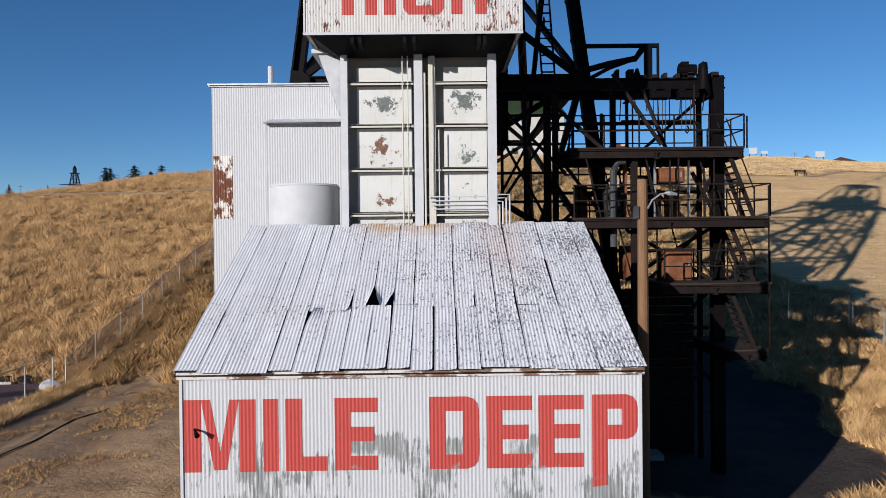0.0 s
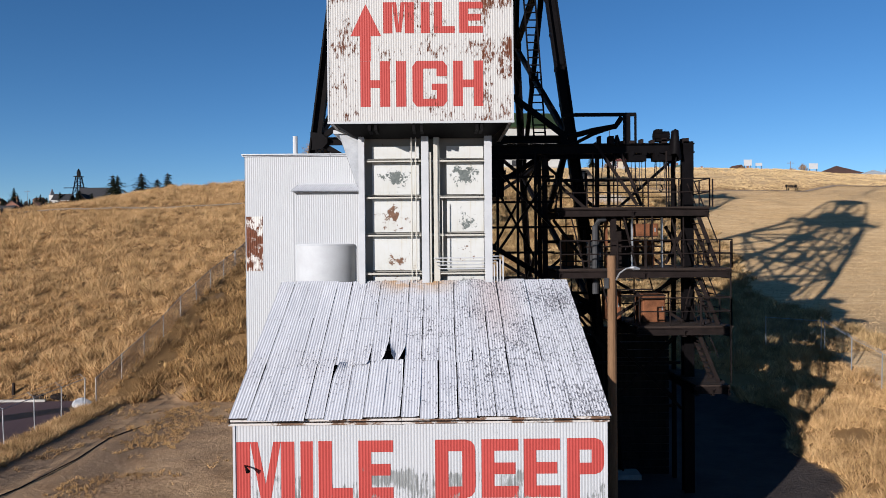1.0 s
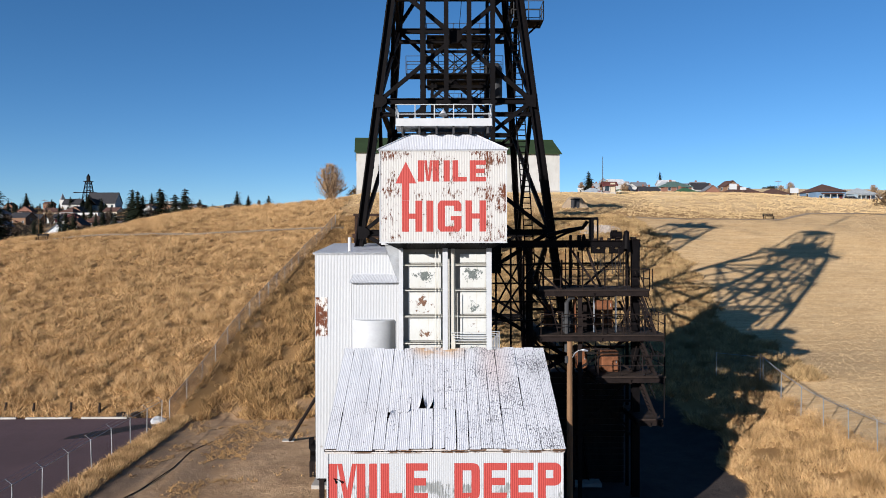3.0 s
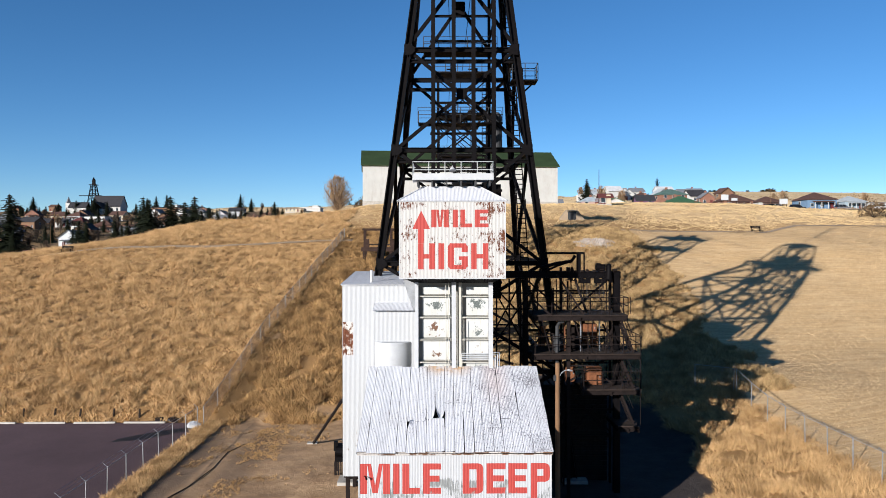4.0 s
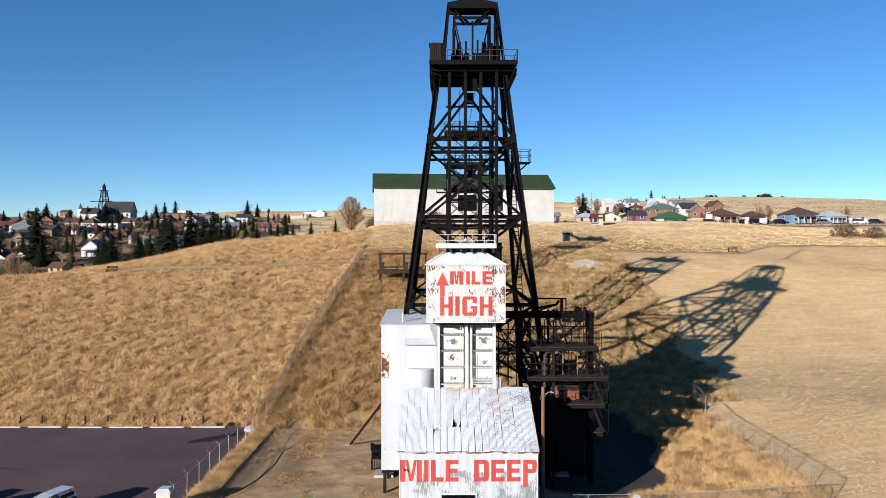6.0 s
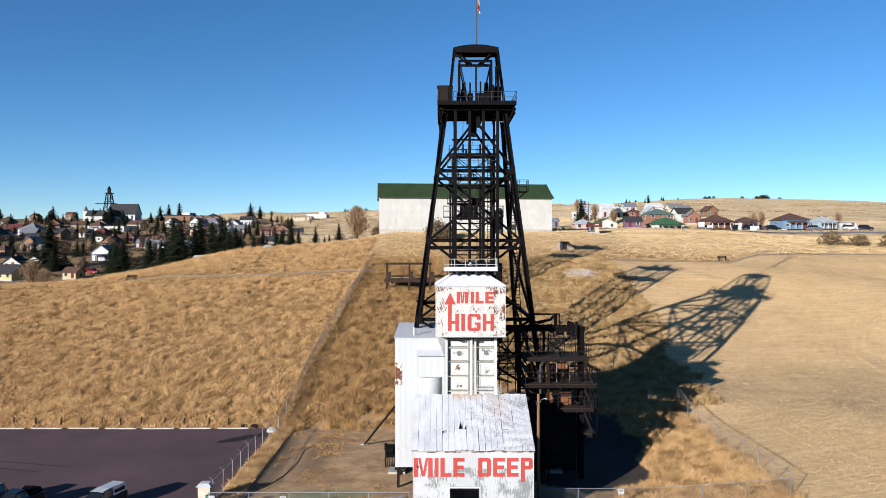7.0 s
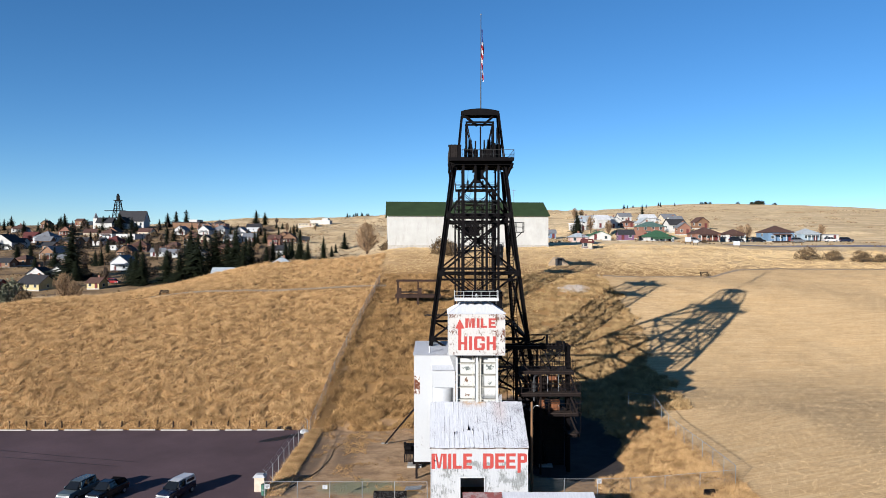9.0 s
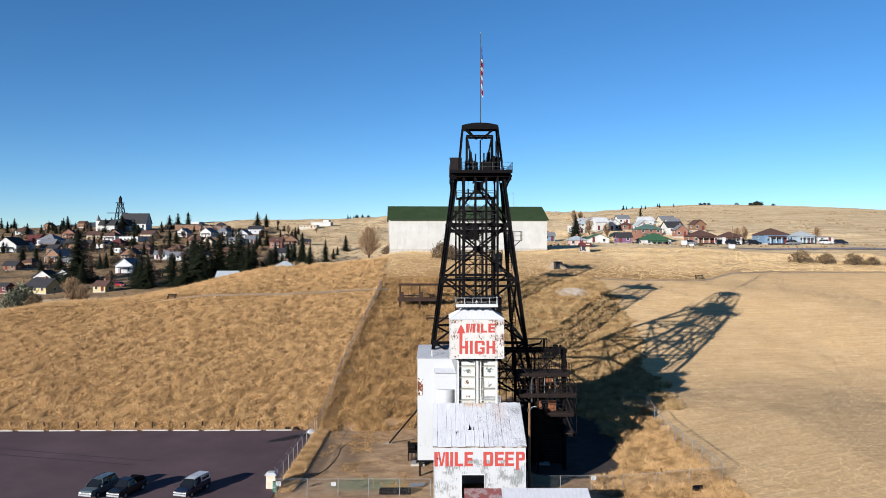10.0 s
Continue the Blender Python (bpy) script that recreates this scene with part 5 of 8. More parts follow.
    for k in range(9):
        x = 3.6 + 5.2 * rnd.random()
        y = 26.8 + 1.5 * rnd.random()
        z0 = rnd.choice((-1.1, 5.78, 7.98, 7.98, 10.3))
        part("upright", box(BM(), x, x + 0.1, y, y + 0.1, z0, z0 + rnd.uniform(1.5, 2.2) if z0 > 0 else 5.4), m_rusty, g)
    for z, y in ((4.0, 27.4), (2.0, 28.4), (9.0, 28.3), (11.6, 28.4), (6.8, 28.8)):
        part("cross_rail", beam(BM(), (3.4, y, z), (8.9, y, z), 0.12), m_rusty, g)
    # thin rods, hangers and rails between the decks
    for k in range(32):
        x, y = 3.6 + 6.2 * rnd.random(), 25.3 + 3 * rnd.random()
        z0, z1 = rnd.choice(((7.98, 10.0), (10.32, 12.5), (5.78, 7.7), (7.98, 10.0)))
        lean = rnd.choice((0, 0, 0, 0.5, -0.5))
        if x > 8.8:
            z1 = z0 + 1.1
        part("rod", beam(BM(), (x, y, z0), (x + lean, y, z1 - 0.02), 0.045), m_rusty, g)
    for k in range(14):
        y, z = 25.6 + 2.7 * rnd.random(), rnd.uniform(6.3, 12.2)
        xa = 3.4 + 3 * rnd.random()
        part("cross_rail", beam(BM(), (xa, y, z), (xa + rnd.uniform(1.5, 3.2), y, z), 0.06), m_rusty, g)
    for k in range(9):
        x = 5.4 + k * 0.42
        part("beam_clamp", box(BM(), x, x + rnd.uniform(0.1, 0.24), 26.5, 26.9, 12.9, 12.95 + rnd.uniform(0.04, 0.3)), m_rusty, g)
        part("hanger", tube(BM(), [(x + 0.2, 26.6, 12.56), (x + 0.2 + rnd.uniform(-0.1, 0.1), 26.6, 12.56 - rnd.uniform(0.3, 1.3))], 0.02, 5), m_black, g)
    part("standpipe", tube(BM(), [(5.05, 25.6, 7.0), (5.05, 25.6, 9.6), (5.2, 25.6, 9.85), (5.45, 25.6, 9.9)], 0.12, 10), m_grey, g, "blue-grey steel standpipe")
    for x in (6.55, 7.72):
        part("pale_post", box(BM(), x, x + 0.07, 26.0, 26.07, 7.98, 9.95), m_galv, g, "pale thin post")
    part("red_post", box(BM(), 5.5, 5.62, 26.0, 26.12, 7.98, 9.9), m_rust_bright, g)
    # stairs, flight by flight
    for z0, z1 in ((7.98, 10.32), (5.78, 7.98), (3.58, 5.78)):
        xa, xb = (9.72, 8.82)
        if z0 < 0:
            xa, xb = 9.9, 8.7
        for y in (25.4, 26.2):
            part("stringer", beam(BM(), (xa, y, z0), (xb, y, z1), 0.05, 0.14), m_rusty, g)
            part("stair_rail", tube(BM(), [(xa, y, z0 + 0.95), (xb, y, z1 + 0.95)], 0.025, 6), m_rusty, g)
        n = round((z1 - z0) / 0.22)
        for k in range(1, n):
            x, z = xa + (xb - xa) * k / n, z0 + (z1 - z0) * k / n
            part("tread", box(BM(), x - 0.1, x + 0.1, 25.41, 26.19, z - 0.012, z + 0.012), m_rusty, g)
    for z in (8.0, 5.8):
        part("end_post", tube(BM(), [(10.05, 25.0, z - 2.2), (10.05, 25.0, z + 1.0)], 0.03, 6), m_rusty, g)

    # dark boards added across the lower bays to stand in for black shade
    for k in range(19):
        z = -1.1 + k * 0.34
        part("crib_timber", box(BM(), 3.35, 8.9, 28.9 + rnd.uniform(-0.03, 0.03), 29.15, z, z + 0.3), m_plank_dark, g)
    for k in range(20):
        z = -1.1 + k * 0.34
        part("crib_timber", box(BM(), 0.85, 3.2, 26.6 + rnd.uniform(-0.03, 0.03), 26.85, z, z + 0.3), m_plank_dark, g)
    for z in (8.6, 9.6, 10.6, 11.6):
        part("cross_rail", beam(BM(), (0.9, 26.4, z), (3.6, 26.4, z), 0.09), m_black, g)
    for x in (1.3, 2.1, 2.8):
        part("upright", box(BM(), x, x + 0.1, 26.3, 26.4, 7.0, 12.5), m_black, g)
    for a, b in (((0.9, 26.2, 8.0), (3.4, 26.2, 11.6)), ((0.9, 26.2, 12.3), (3.5, 26.2, 9.6)), ((1.0, 29.6, 8), (3.4, 29.6, 12.4)), ((3.4, 29.6, 8), (1.0, 29.6, 12.4))):
        part("brace", beam(BM(), a, b, 0.1), m_black, g)

    # chain hoists on the crane beam
    for x in (6.95, 7.95):
        h = thing("chain_hoist", (x, 26.7, 10.9), "dark chain hoist hung from the crane beam", "hoist", "chain hoists on the beam")
        part("trolley", box(BM(), x - 0.34, x + 0.34, 26.45, 26.95, 12.2, 12.44), m_black, h)
        for s in (-0.25, 0.25):
            part("wheel", tube(BM(), [(x + s, 26.42, 12.5), (x + s, 26.98, 12.5)], 0.11, 10), m_black, h)
        for s in (-0.2, -0.05, 0.12, 0.22):
            part("chain", tube(BM(), [(x + s, 26.7, 12.2), (x + s, 26.7, 11.1 + 0.2 * s)], 0.014, 4), m_grey, h)
        part("hook", tube(BM(), [(x, 26.7, 11.25), (x + 0.06, 26.7, 11.1), (x, 26.7, 10.98), (x - 0.08, 26.7, 11.05)], 0.03, 6), m_black, h)
    m = thing("beam_motor", (8.0, 26.7, 12.98), "black electric motor on the crane beam", "motor")
    part("drum", tube(BM(), [(7.65, 26.7, 13.2), (8.25, 26.7, 13.2)], 0.2, 14), m_black, m)
    part("box", box(BM(), 7.7, 7.95, 26.5, 26.9, 13.3, 13.46), m_black, m)
    part("foot", box(BM(), 7.7, 8.2, 26.5, 26.9, 12.98, 13.05), m_black, m)
    c = thing("draped_cover", (8.5, 26.6, 12.9), "dark cloth draped over a rope drum", "cover")
    bm = BM()
    n = 14
    prof = [(0.0, 13.46), (0.13, 13.38), (0.15, 13.12), (0.18, 12.75), (0.25, 12.45)]
    rings = [[bm.verts.new((8.45 + r * (1 + 0.15 * math.sin(5 * a)) * math.cos(a), 26.5 + r * 1.2 * math.sin(a), z - (0.2 if k == 4 and math.cos(a) > 0 else 0))) for a in [2 * math.pi * i / n for i in range(n)]] for k, (r, z) in enumerate([(r + 0.01, z) for r, z in prof])]
    for A, B in zip(rings, rings[1:]):
        for i in range(n):
            bm.faces.new((A[i], A[(i + 1) % n], B[(i + 1) % n], B[i]))
    bm.faces.new(rings[0][::-1])
    part("cloth", bm, m_black, c, smooth=True)
    # cabinets and ore chutes on the decks
    for name, x0, x1, y0, y1, z0, z1, mt, lab, cat in (
            ("rusty_hopper", 6.72, 7.58, 25.9, 26.6, 9.2, 9.7, m_rust_bright, "bright rusty steel hopper under the upper deck", "hopper"),
            ("control_cabinet", 4.95, 5.5, 26.2, 26.9, 7.98, 9.0, m_grey, "blue-grey steel control cabinet on the deck", "cabinet"),
            ("switch_cabinet", 6.05, 6.6, 26.6, 27.2, 7.98, 9.5, m_rusty, "dark red rusty switch cabinet on the deck", "cabinet"),
            ("ore_chute", 7.1, 8.0, 26.4, 27.6, 5.78, 6.9, m_rust_bright, "rusty steel ore chute on the lower deck", "chute"),
            ("ore_chute", 5.9, 6.5, 27.4, 28.4, 5.78, 7.0, m_rust_bright, "rusty steel ore chute on the lower deck", "chute")):
        h = thing(name, ((x0 + x1) / 2, (y0 + y1) / 2, z0), lab, cat)
        bm = box(BM(), x0, x1, y0, y1, z0, z1)
        bmesh.ops.bevel(bm, geom=bm.edges[:], offset=0.03, segments=1, affect="EDGES")
        part("body", bm, mt, h)
        part("door", box(BM(), x0 + 0.06, x1 - 0.06, y0 - 0.025, y0 - 0.002, z0 + 0.08, z1 - 0.08), mt, h)
        part("handle", box(BM(), x1 - 0.16, x1 - 0.12, y0 - 0.06, y0 - 0.026, (z0 + z1) / 2 - 0.08, (z0 + z1) / 2 + 0.08), m_galv, h)
        part("foot_frame", box(BM(), x0, x1, y0, y1, z0 - 0.02, z0 + 0.002), m_rusty, h)
    hang = [o for o in scene.objects if o.name.startswith("rusty_hopper")][0]
    for x in (6.85, 7.45):
        part("hanger", box(BM(), x - 0.03, x + 0.03, 26.2, 26.3, 9.7, 10.05), m_rusty, hang)
    # panels behind, standing in the sun
    for x0, x1, z0, z1 in ((6.9, 7.45, 7.98, 9.1), (4.2, 4.7, 7.98, 9.3), (7.6, 8.1, 7.98, 9.0)):
        part("panel", box(BM(), x0, x1, 28.2, 28.3, z0, z1), m_rust_bright, g)


landing_stage()


# ---- fences, poles and yard things ----
def wire_mat(name, thick, colour):
    """Chain-link: thin wires with air between them."""
    n = Nodes(name)
    a = n.t.nodes.new("ShaderNodeSeparateXYZ")
    n.t.links.new(n.coords(), a.inputs[0])
    along = n.math("ADD", a.outputs[0], a.outputs[1])
    out = None
    for k in (1, -1):
        d = n.math("ADD", n.math("MULTIPLY", along, 12.0), n.math("MULTIPLY", a.outputs[2], 12.0 * k))
        w = n.math("LESS_THAN", n.math("FRACT", d), thick)
        out = w if out is None else n.math("MAXIMUM", out, w)
    n.put(n.bsdf.inputs["Alpha"], out)
    return n.finish(colour, 0.7, 0.2)


m_wire = wire_mat("chain_link", 0.035, (0.15, 0.15, 0.15))
m_wire_old = wire_mat("rusted_chain_link", 0.26, (0.40, 0.335, 0.27))


def fence(line, label, height=1.9, gap=3.0, arms=False, mesh=True, wire=None):
    (x0, y0), (x1, y1) = line[0], line[-1]
    g = thing("fence", (x0, y0, terrain(x0, y0)), label, "fence")
    for (xa, ya), (xb, yb) in zip(line, line[1:]):
        n = max(1, round(math.hypot(xb - xa, yb - ya) / gap))
        tops = []
        for k in range(n + 1):
            x, y = xa + (xb - xa) * k / n, ya + (yb - ya) * k / n
            z = terrain(x, y)
            lean = 0.05 * math.sin(k * 7.3)
            part("post", tube(BM(), [(x, y, z - 0.2), (x + lean, y, z + height + 0.05)], 0.035, 6), m_galv, g)
            if arms:
                part("barb_arm", tube(BM(), [(x + lean, y, z + height), (x + lean - 0.3, y - 0.1, z + height + 0.32)], 0.02, 5), m_galv, g)
            tops.append(Vector((x + lean, y, z)))
        for a, b in zip(tops, tops[1:]):
            part("rail", tube(BM(), [a + Vector((0, 0, height)), b + Vector((0, 0, height))], 0.022, 5), m_galv, g)
            if arms:
                for s in (0.15, 0.3):
                    part("barbed_wire", tube(BM(), [a + Vector((-s, -0.03, height + s)), b + Vector((-s, -0.03, height + s))], 0.008, 4), m_galv, g)
            if mesh:
                bm = BM()
                quad(bm, a + Vector((0, 0, 0.03)), b + Vector((0, 0, 0.03)), b + Vector((0, 0, height)), a + Vector((0, 0, height)))
                part("wire_mesh", bm, wire or m_wire, g)
    return g


fence([(-22.7, 43.6), (-21.2, 70), (-18.6, 106)], "grey chain-link fence that climbs the hill", 1.7, 3.2, wire=m_wire_old)
fence([(-23.1, 20.5), (-22.9, 42.5)], "galvanised chain-link fence with barbed wire beside the lot", 1.9, 2.8, True)
fence([(-22.6, 17.7), (-6.5, 17.6)], "galvanised chain-link fence across the yard", 1.85, 3.0)
fence([(3.9, 19.2), (14, 19.3), (23.7, 17.0)], "galvanised chain-link fence across the yard", 1.6, 3.1)
fence([(23.6, 44.0), (23.7, 17.0)], "chain-link fence along the edge of the mown field", 2.0, 3.0, True)
fence([(20.5, 45.5), (23.4, 44.1)], "short corner of chain-link fence", 2.0, 3.0)


def utility_pole(x, y, top, lamp=False, label="brown wooden utility pole", r=0.16):
    z = terrain(x, y) - 0.3
    g = thing("utility_pole", (x, y, z), label, "utility pole")
    part("pole", tube(BM(), [(x, y, z), (x, y, (z + top) / 2), (x, y, top)], [r, r * 0.92, r * 0.8], 12), m_pole, g)
    if lamp:
        part("arm", tube(BM(), [(x + 0.1, y - 0.05, top - 0.68), (x + 0.2, y - 0.1, top - 0.48), (x + 0.36, y - 0.15, top - 0.36), (x + 0.5, y - 0.2, top - 0.33)], 0.022, 6), m_galv, g)
        part("lamp_head", tube(BM(), [(x + 0.46, y - 0.2, top - 0.33), (x + 0.56, y - 0.22, top - 0.34), (x + 0.72, y - 0.25, top - 0.37)], [0.03, 0.06, 0.03], 8), m_galv, g)
        part("meter_box", box(BM(), x - 0.2, x - 0.11, y - 0.12, y + 0.05, top - 0.9, top - 0.62), m_grey, g)
        part("conduit", tube(BM(), [(x + 0.12, y + 0.14, z), (x + 0.12, y + 0.14, top - 0.9)], 0.03, 6), m_galv, g)
    else:
        part("cross_arm", beam(BM(), (x - 1.1, y, top - 0.5), (x + 1.1, y, top - 0.5), 0.12, 0.12), m_pole, g)
    return g


utility_pole(3.8, 17.6, 8.65, True, "brown wooden pole with a lamp arm beside the shed", 0.145)

# parking stops along the foot of the hill
rnd = random.Random(8)
stop = None
k = 0
x = -28.2
while x > -112:
    l = 3.6
    if stop is None:
        bm = BM()
        v = [bm.verts.new(p) for e in (-l / 2, l / 2) for p in ((e, -0.14, 0), (e, 0.14, 0), (e, 0.09, 0.14), (e, -0.09, 0.14))]
        for f in ((0, 1, 2, 3), (7, 6, 5, 4), (0, 4, 5, 1), (1, 5, 6, 2), (2, 6, 7, 3), (3, 7, 4, 0)):
            bm.faces.new([v[i] for i in f])
        bmesh.ops.bevel(bm, geom=bm.edges[:], offset=0.02, segments=1, affect="EDGES")
        stop = part("parking_stop", bm, m_concrete)
        tagged(stop, "worn pale concrete parking stop at the foot of the hill", "parking stop", "parking stops")
        stop.matrix_basis = pose(x, 44.6, -1.06)
    else:
        copy_thing(stop, pose(x, 44.6 + rnd.uniform(-0.07, 0.07), -1.06, 0, 0, rnd.uniform(-1.5, 1.5)))
    x -= 4.35


# short timber posts behind the parking stops
post = None
x = -29.0
while x > -108:
    if post is None:
        bm = tube(BM(), [(0, 0, -0.3), (0, 0, 0.3), (0.02, 0, 0.75)], [0.11, 0.1, 0.085], 8)
        post = tagged(part("marker_post", bm, m_plank), "short dark timber post at the foot of the hill", "post", "marker posts")
        post.matrix_basis = pose(x, 45.5, terrain(x, 45.5))
    else:
        copy_thing(post, pose(x, 45.5 + rnd.uniform(-0.15, 0.15), terrain(x, 45.5), rnd.uniform(-5, 5), rnd.uniform(-5, 5), 0))
    x -= rnd.uniform(2.2, 3.0)
cable = [(-21.0, 20.4), (-20.5, 22.7), (-19.4, 25.0), (-18.6, 28.0), (-18.2, 32.0), (-18.3, 35.6), (-17.6, 38.0)]
tagged(part("cable", tube(BM(), [(x, y, terrain(x, y) + 0.03) for x, y in cable], 0.028, 6), m_rubber, smooth=True), "black cable lying across the bare yard", "cable")


def boulder(x, y, z, r, mt, label):
    bm = BM()
    bmesh.ops.create_icosphere(bm, subdivisions=2, radius=1)
    for v in bm.verts:
        k = 1 + 0.5 * noise.noise(v.co * 1.3 + Vector((x, y, 0)))
        v.co = Vector((v.co.x * r * 1.3, v.co.y * r, v.co.z * r * 0.62)) * k + Vector((x, y, z + r * 0.3))
    tagged(part("boulder", bm, mt), label, "rock", "boulders by the lot")


boulder(-23.4, 43.2, -1.06, 0.5, m_white, "white painted boulder at the corner of the lot")
boulder(-27.0, 45.1, -1.0, 0.4, m_rusty, "dark boulder at the foot of the hill")
boulder(-25.8, 45.0, -1.0, 0.42, m_rusty, "dark boulder at the foot of the hill")
boulder(20.8, 15.9, 0.1, 0.5, m_black, "black lump beside the fence")

# gate pillar, barrel, notices, scrap
g = thing("gate_pillar", (-23.7, 20.6, -1.1), "cream stucco gate pillar with a white cap", "pillar")
part("shaft", box(BM(), -24.2, -23.2, 20.0, 21.0, -1.1, 0.42), plain("stucco", (0.432, 0.362, 0.292), 0.9, 0, 0.15, 2, 20, 0.3), g)
bm = BM()
v = [bm.verts.new(p) for p in ((-24.35, 19.85, 0.42), (-23.05, 19.85, 0.42), (-23.05, 21.15, 0.42), (-24.35, 21.15, 0.42), (-24.05, 20.15, 0.64), (-23.35, 20.15, 0.64), (-23.35, 20.85, 0.64), (-24.05, 20.85, 0.64))]
for f in ((3, 2, 1, 0), (4, 5, 6, 7), (0, 1, 5, 4), (1, 2, 6, 5), (2, 3, 7, 6), (3, 0, 4, 7)):
    bm.faces.new([v[i] for i in f])
part("cap", bm, m_white, g)
g = thing("barrel", (-23.0, 19.0, -1.1), "dark green steel barrel beside the gate pillar", "barrel")
part("drum", tube(BM(), [(-23.0, 19.2, -1.1), (-23.0, 19.2, -0.5), (-23.0, 19.2, 0.0)], [0.3, 0.31, 0.3], 16), plain("green_paint", (0.0209, 0.09, 0.063), 0.5), g)
part("hoop", tube(BM(), [(-23.0, 19.2, -0.54), (-23.0, 19.2, -0.46)], 0.325, 16), m_galv, g)
for x, y, z in ((-16.6, 17.58, 0.25), (10.8, 19.22, 0.25), (-22.3, 17.62, 0.3)):
    n = thing("notice", (x, y, z), "white notice board wired to the fence", "sign", "notices on the fence")
    part("board", box(BM(), x - 0.24, x + 0.24, y - 0.05, y - 0.025, z - 0.2, z + 0.22), m_white, n)
    for k in range(3):
        part("text_bar", box(BM(), x - 0.16, x + 0.16 - 0.08 * (k == 2), y - 0.056, y - 0.052, z + 0.1 - k * 0.11, z + 0.14 - k * 0.11), m_grey, n)
g = thing("trough", (-10.2, 18.6, -1.1), "dark steel trough lying in the yard", "trough")
part("bottom", box(BM(), -11.9, -8.6, 18.2, 19.0, -1.12, -1.05), m_black, g)
for y in (18.2, 18.96):
    part("side", box(BM(), -11.9, -8.6, y, y + 0.05, -1.05, -0.6), m_black, g)
for x in (-11.9, -8.65):
    part("end", box(BM(), x, x + 0.05, 18.25, 18.96, -1.05, -0.6), m_black, g)
bm = sheet(BM(), (-8.9, 20.1, -0.95), (1, 0.2, 0), (0.1, 1, 0.05), 1.7, 1.1, (0, 0, 1))
tagged(part("loose_sheet", bm, m_galv), "loose grey sheet of ribbed iron on the ground", "metal sheet")


# lean-to in front of the shed
def lean_to():
    g = thing("lean_to", (2.8, 9.8, -1.1), "low lean-to with a ribbed roof, part red and part grey", "lean-to")
    v = Vector((0, -4.2, -1.15))
    n = Vector((0, -1.15, 4.2)).normalized()
    red = weathered("red_roof_paint", (0.22, 0.07, 0.066), (0.33, 0.25, 0.245), 0.5, stretch=(12, 0.8, 0.8))
    part("roof_sheet", sheet(BM(), (-3.2, 12.4, 1.5), (1, 0, 0), v, 3.6, v.length, n), red, g, "red painted ribbed iron")
    part("roof_sheet", sheet(BM(), (0.42, 12.4, 1.49), (1, 0, 0), v, 8.4, v.length, n), m_roof, g, "bare grey ribbed iron")
    part("back_wall", box(BM(), -3.1, 8.7, 12.2, 12.32, -1.15, 1.4), m_tall_wall, g)
    part("front_wall", box(BM(), -3.1, 8.7, 8.4, 8.52, -1.15, 0.3), m_tall_wall, g)
    for x in (-3.1, 8.58):
        bm = BM()
        q = [(x, 8.52, -1.15), (x, 12.2, -1.15), (x, 12.2, 1.38), (x, 8.52, 0.36)]
        f, r = [bm.verts.new(p) for p in q], [bm.verts.new((p[0] + 0.12, *p[1:])) for p in q]
        bm.faces.new(f[::-1]), bm.faces.new(r)
        for k in range(4):
            bm.faces.new((f[k], f[(k + 1) % 4], r[(k + 1) % 4], r[k]))
        part("side_wall", bm, m_tall_wall, g)


lean_to()


# ---- cars in the lot ----
m_glass = Nodes("car_glass").finish((0.0070, 0.0084, 0.0097), 0.05)
m_lamp = Nodes("lamp_glass").finish((0.522, 0.522, 0.522), 0.15)
m_tail = Nodes("tail_lamp").finish((0.244, 0.0070, 0.0070), 0.2)


def loft(sections):
    """A closed skin over cross-sections (y, half-width at the bottom, half-width at the top, z bottom, z top)."""
    bm = BM()
    rings = []
    for y, wb, wt, z0, z1 in sections:
        c = 0.08
        pts = [(-wb + c, z0), (wb - c, z0), (wb, z0 + c), (wt, z1 - c), (wt - c, z1), (-wt + c, z1), (-wt, z1 - c), (-wb, z0 + c)]
        rings.append([bm.verts.new((x, y, z)) for x, z in pts])
    for A, B in zip(rings, rings[1:]):
        for i in range(8):
            bm.faces.new((A[i], A[(i + 1) % 8], B[(i + 1) % 8], B[i]))
    bm.faces.new(rings[0][::-1])
    bm.faces.new(rings[-1])
    bmesh.ops.recalc_face_normals(bm, faces=bm.faces)
    return bm


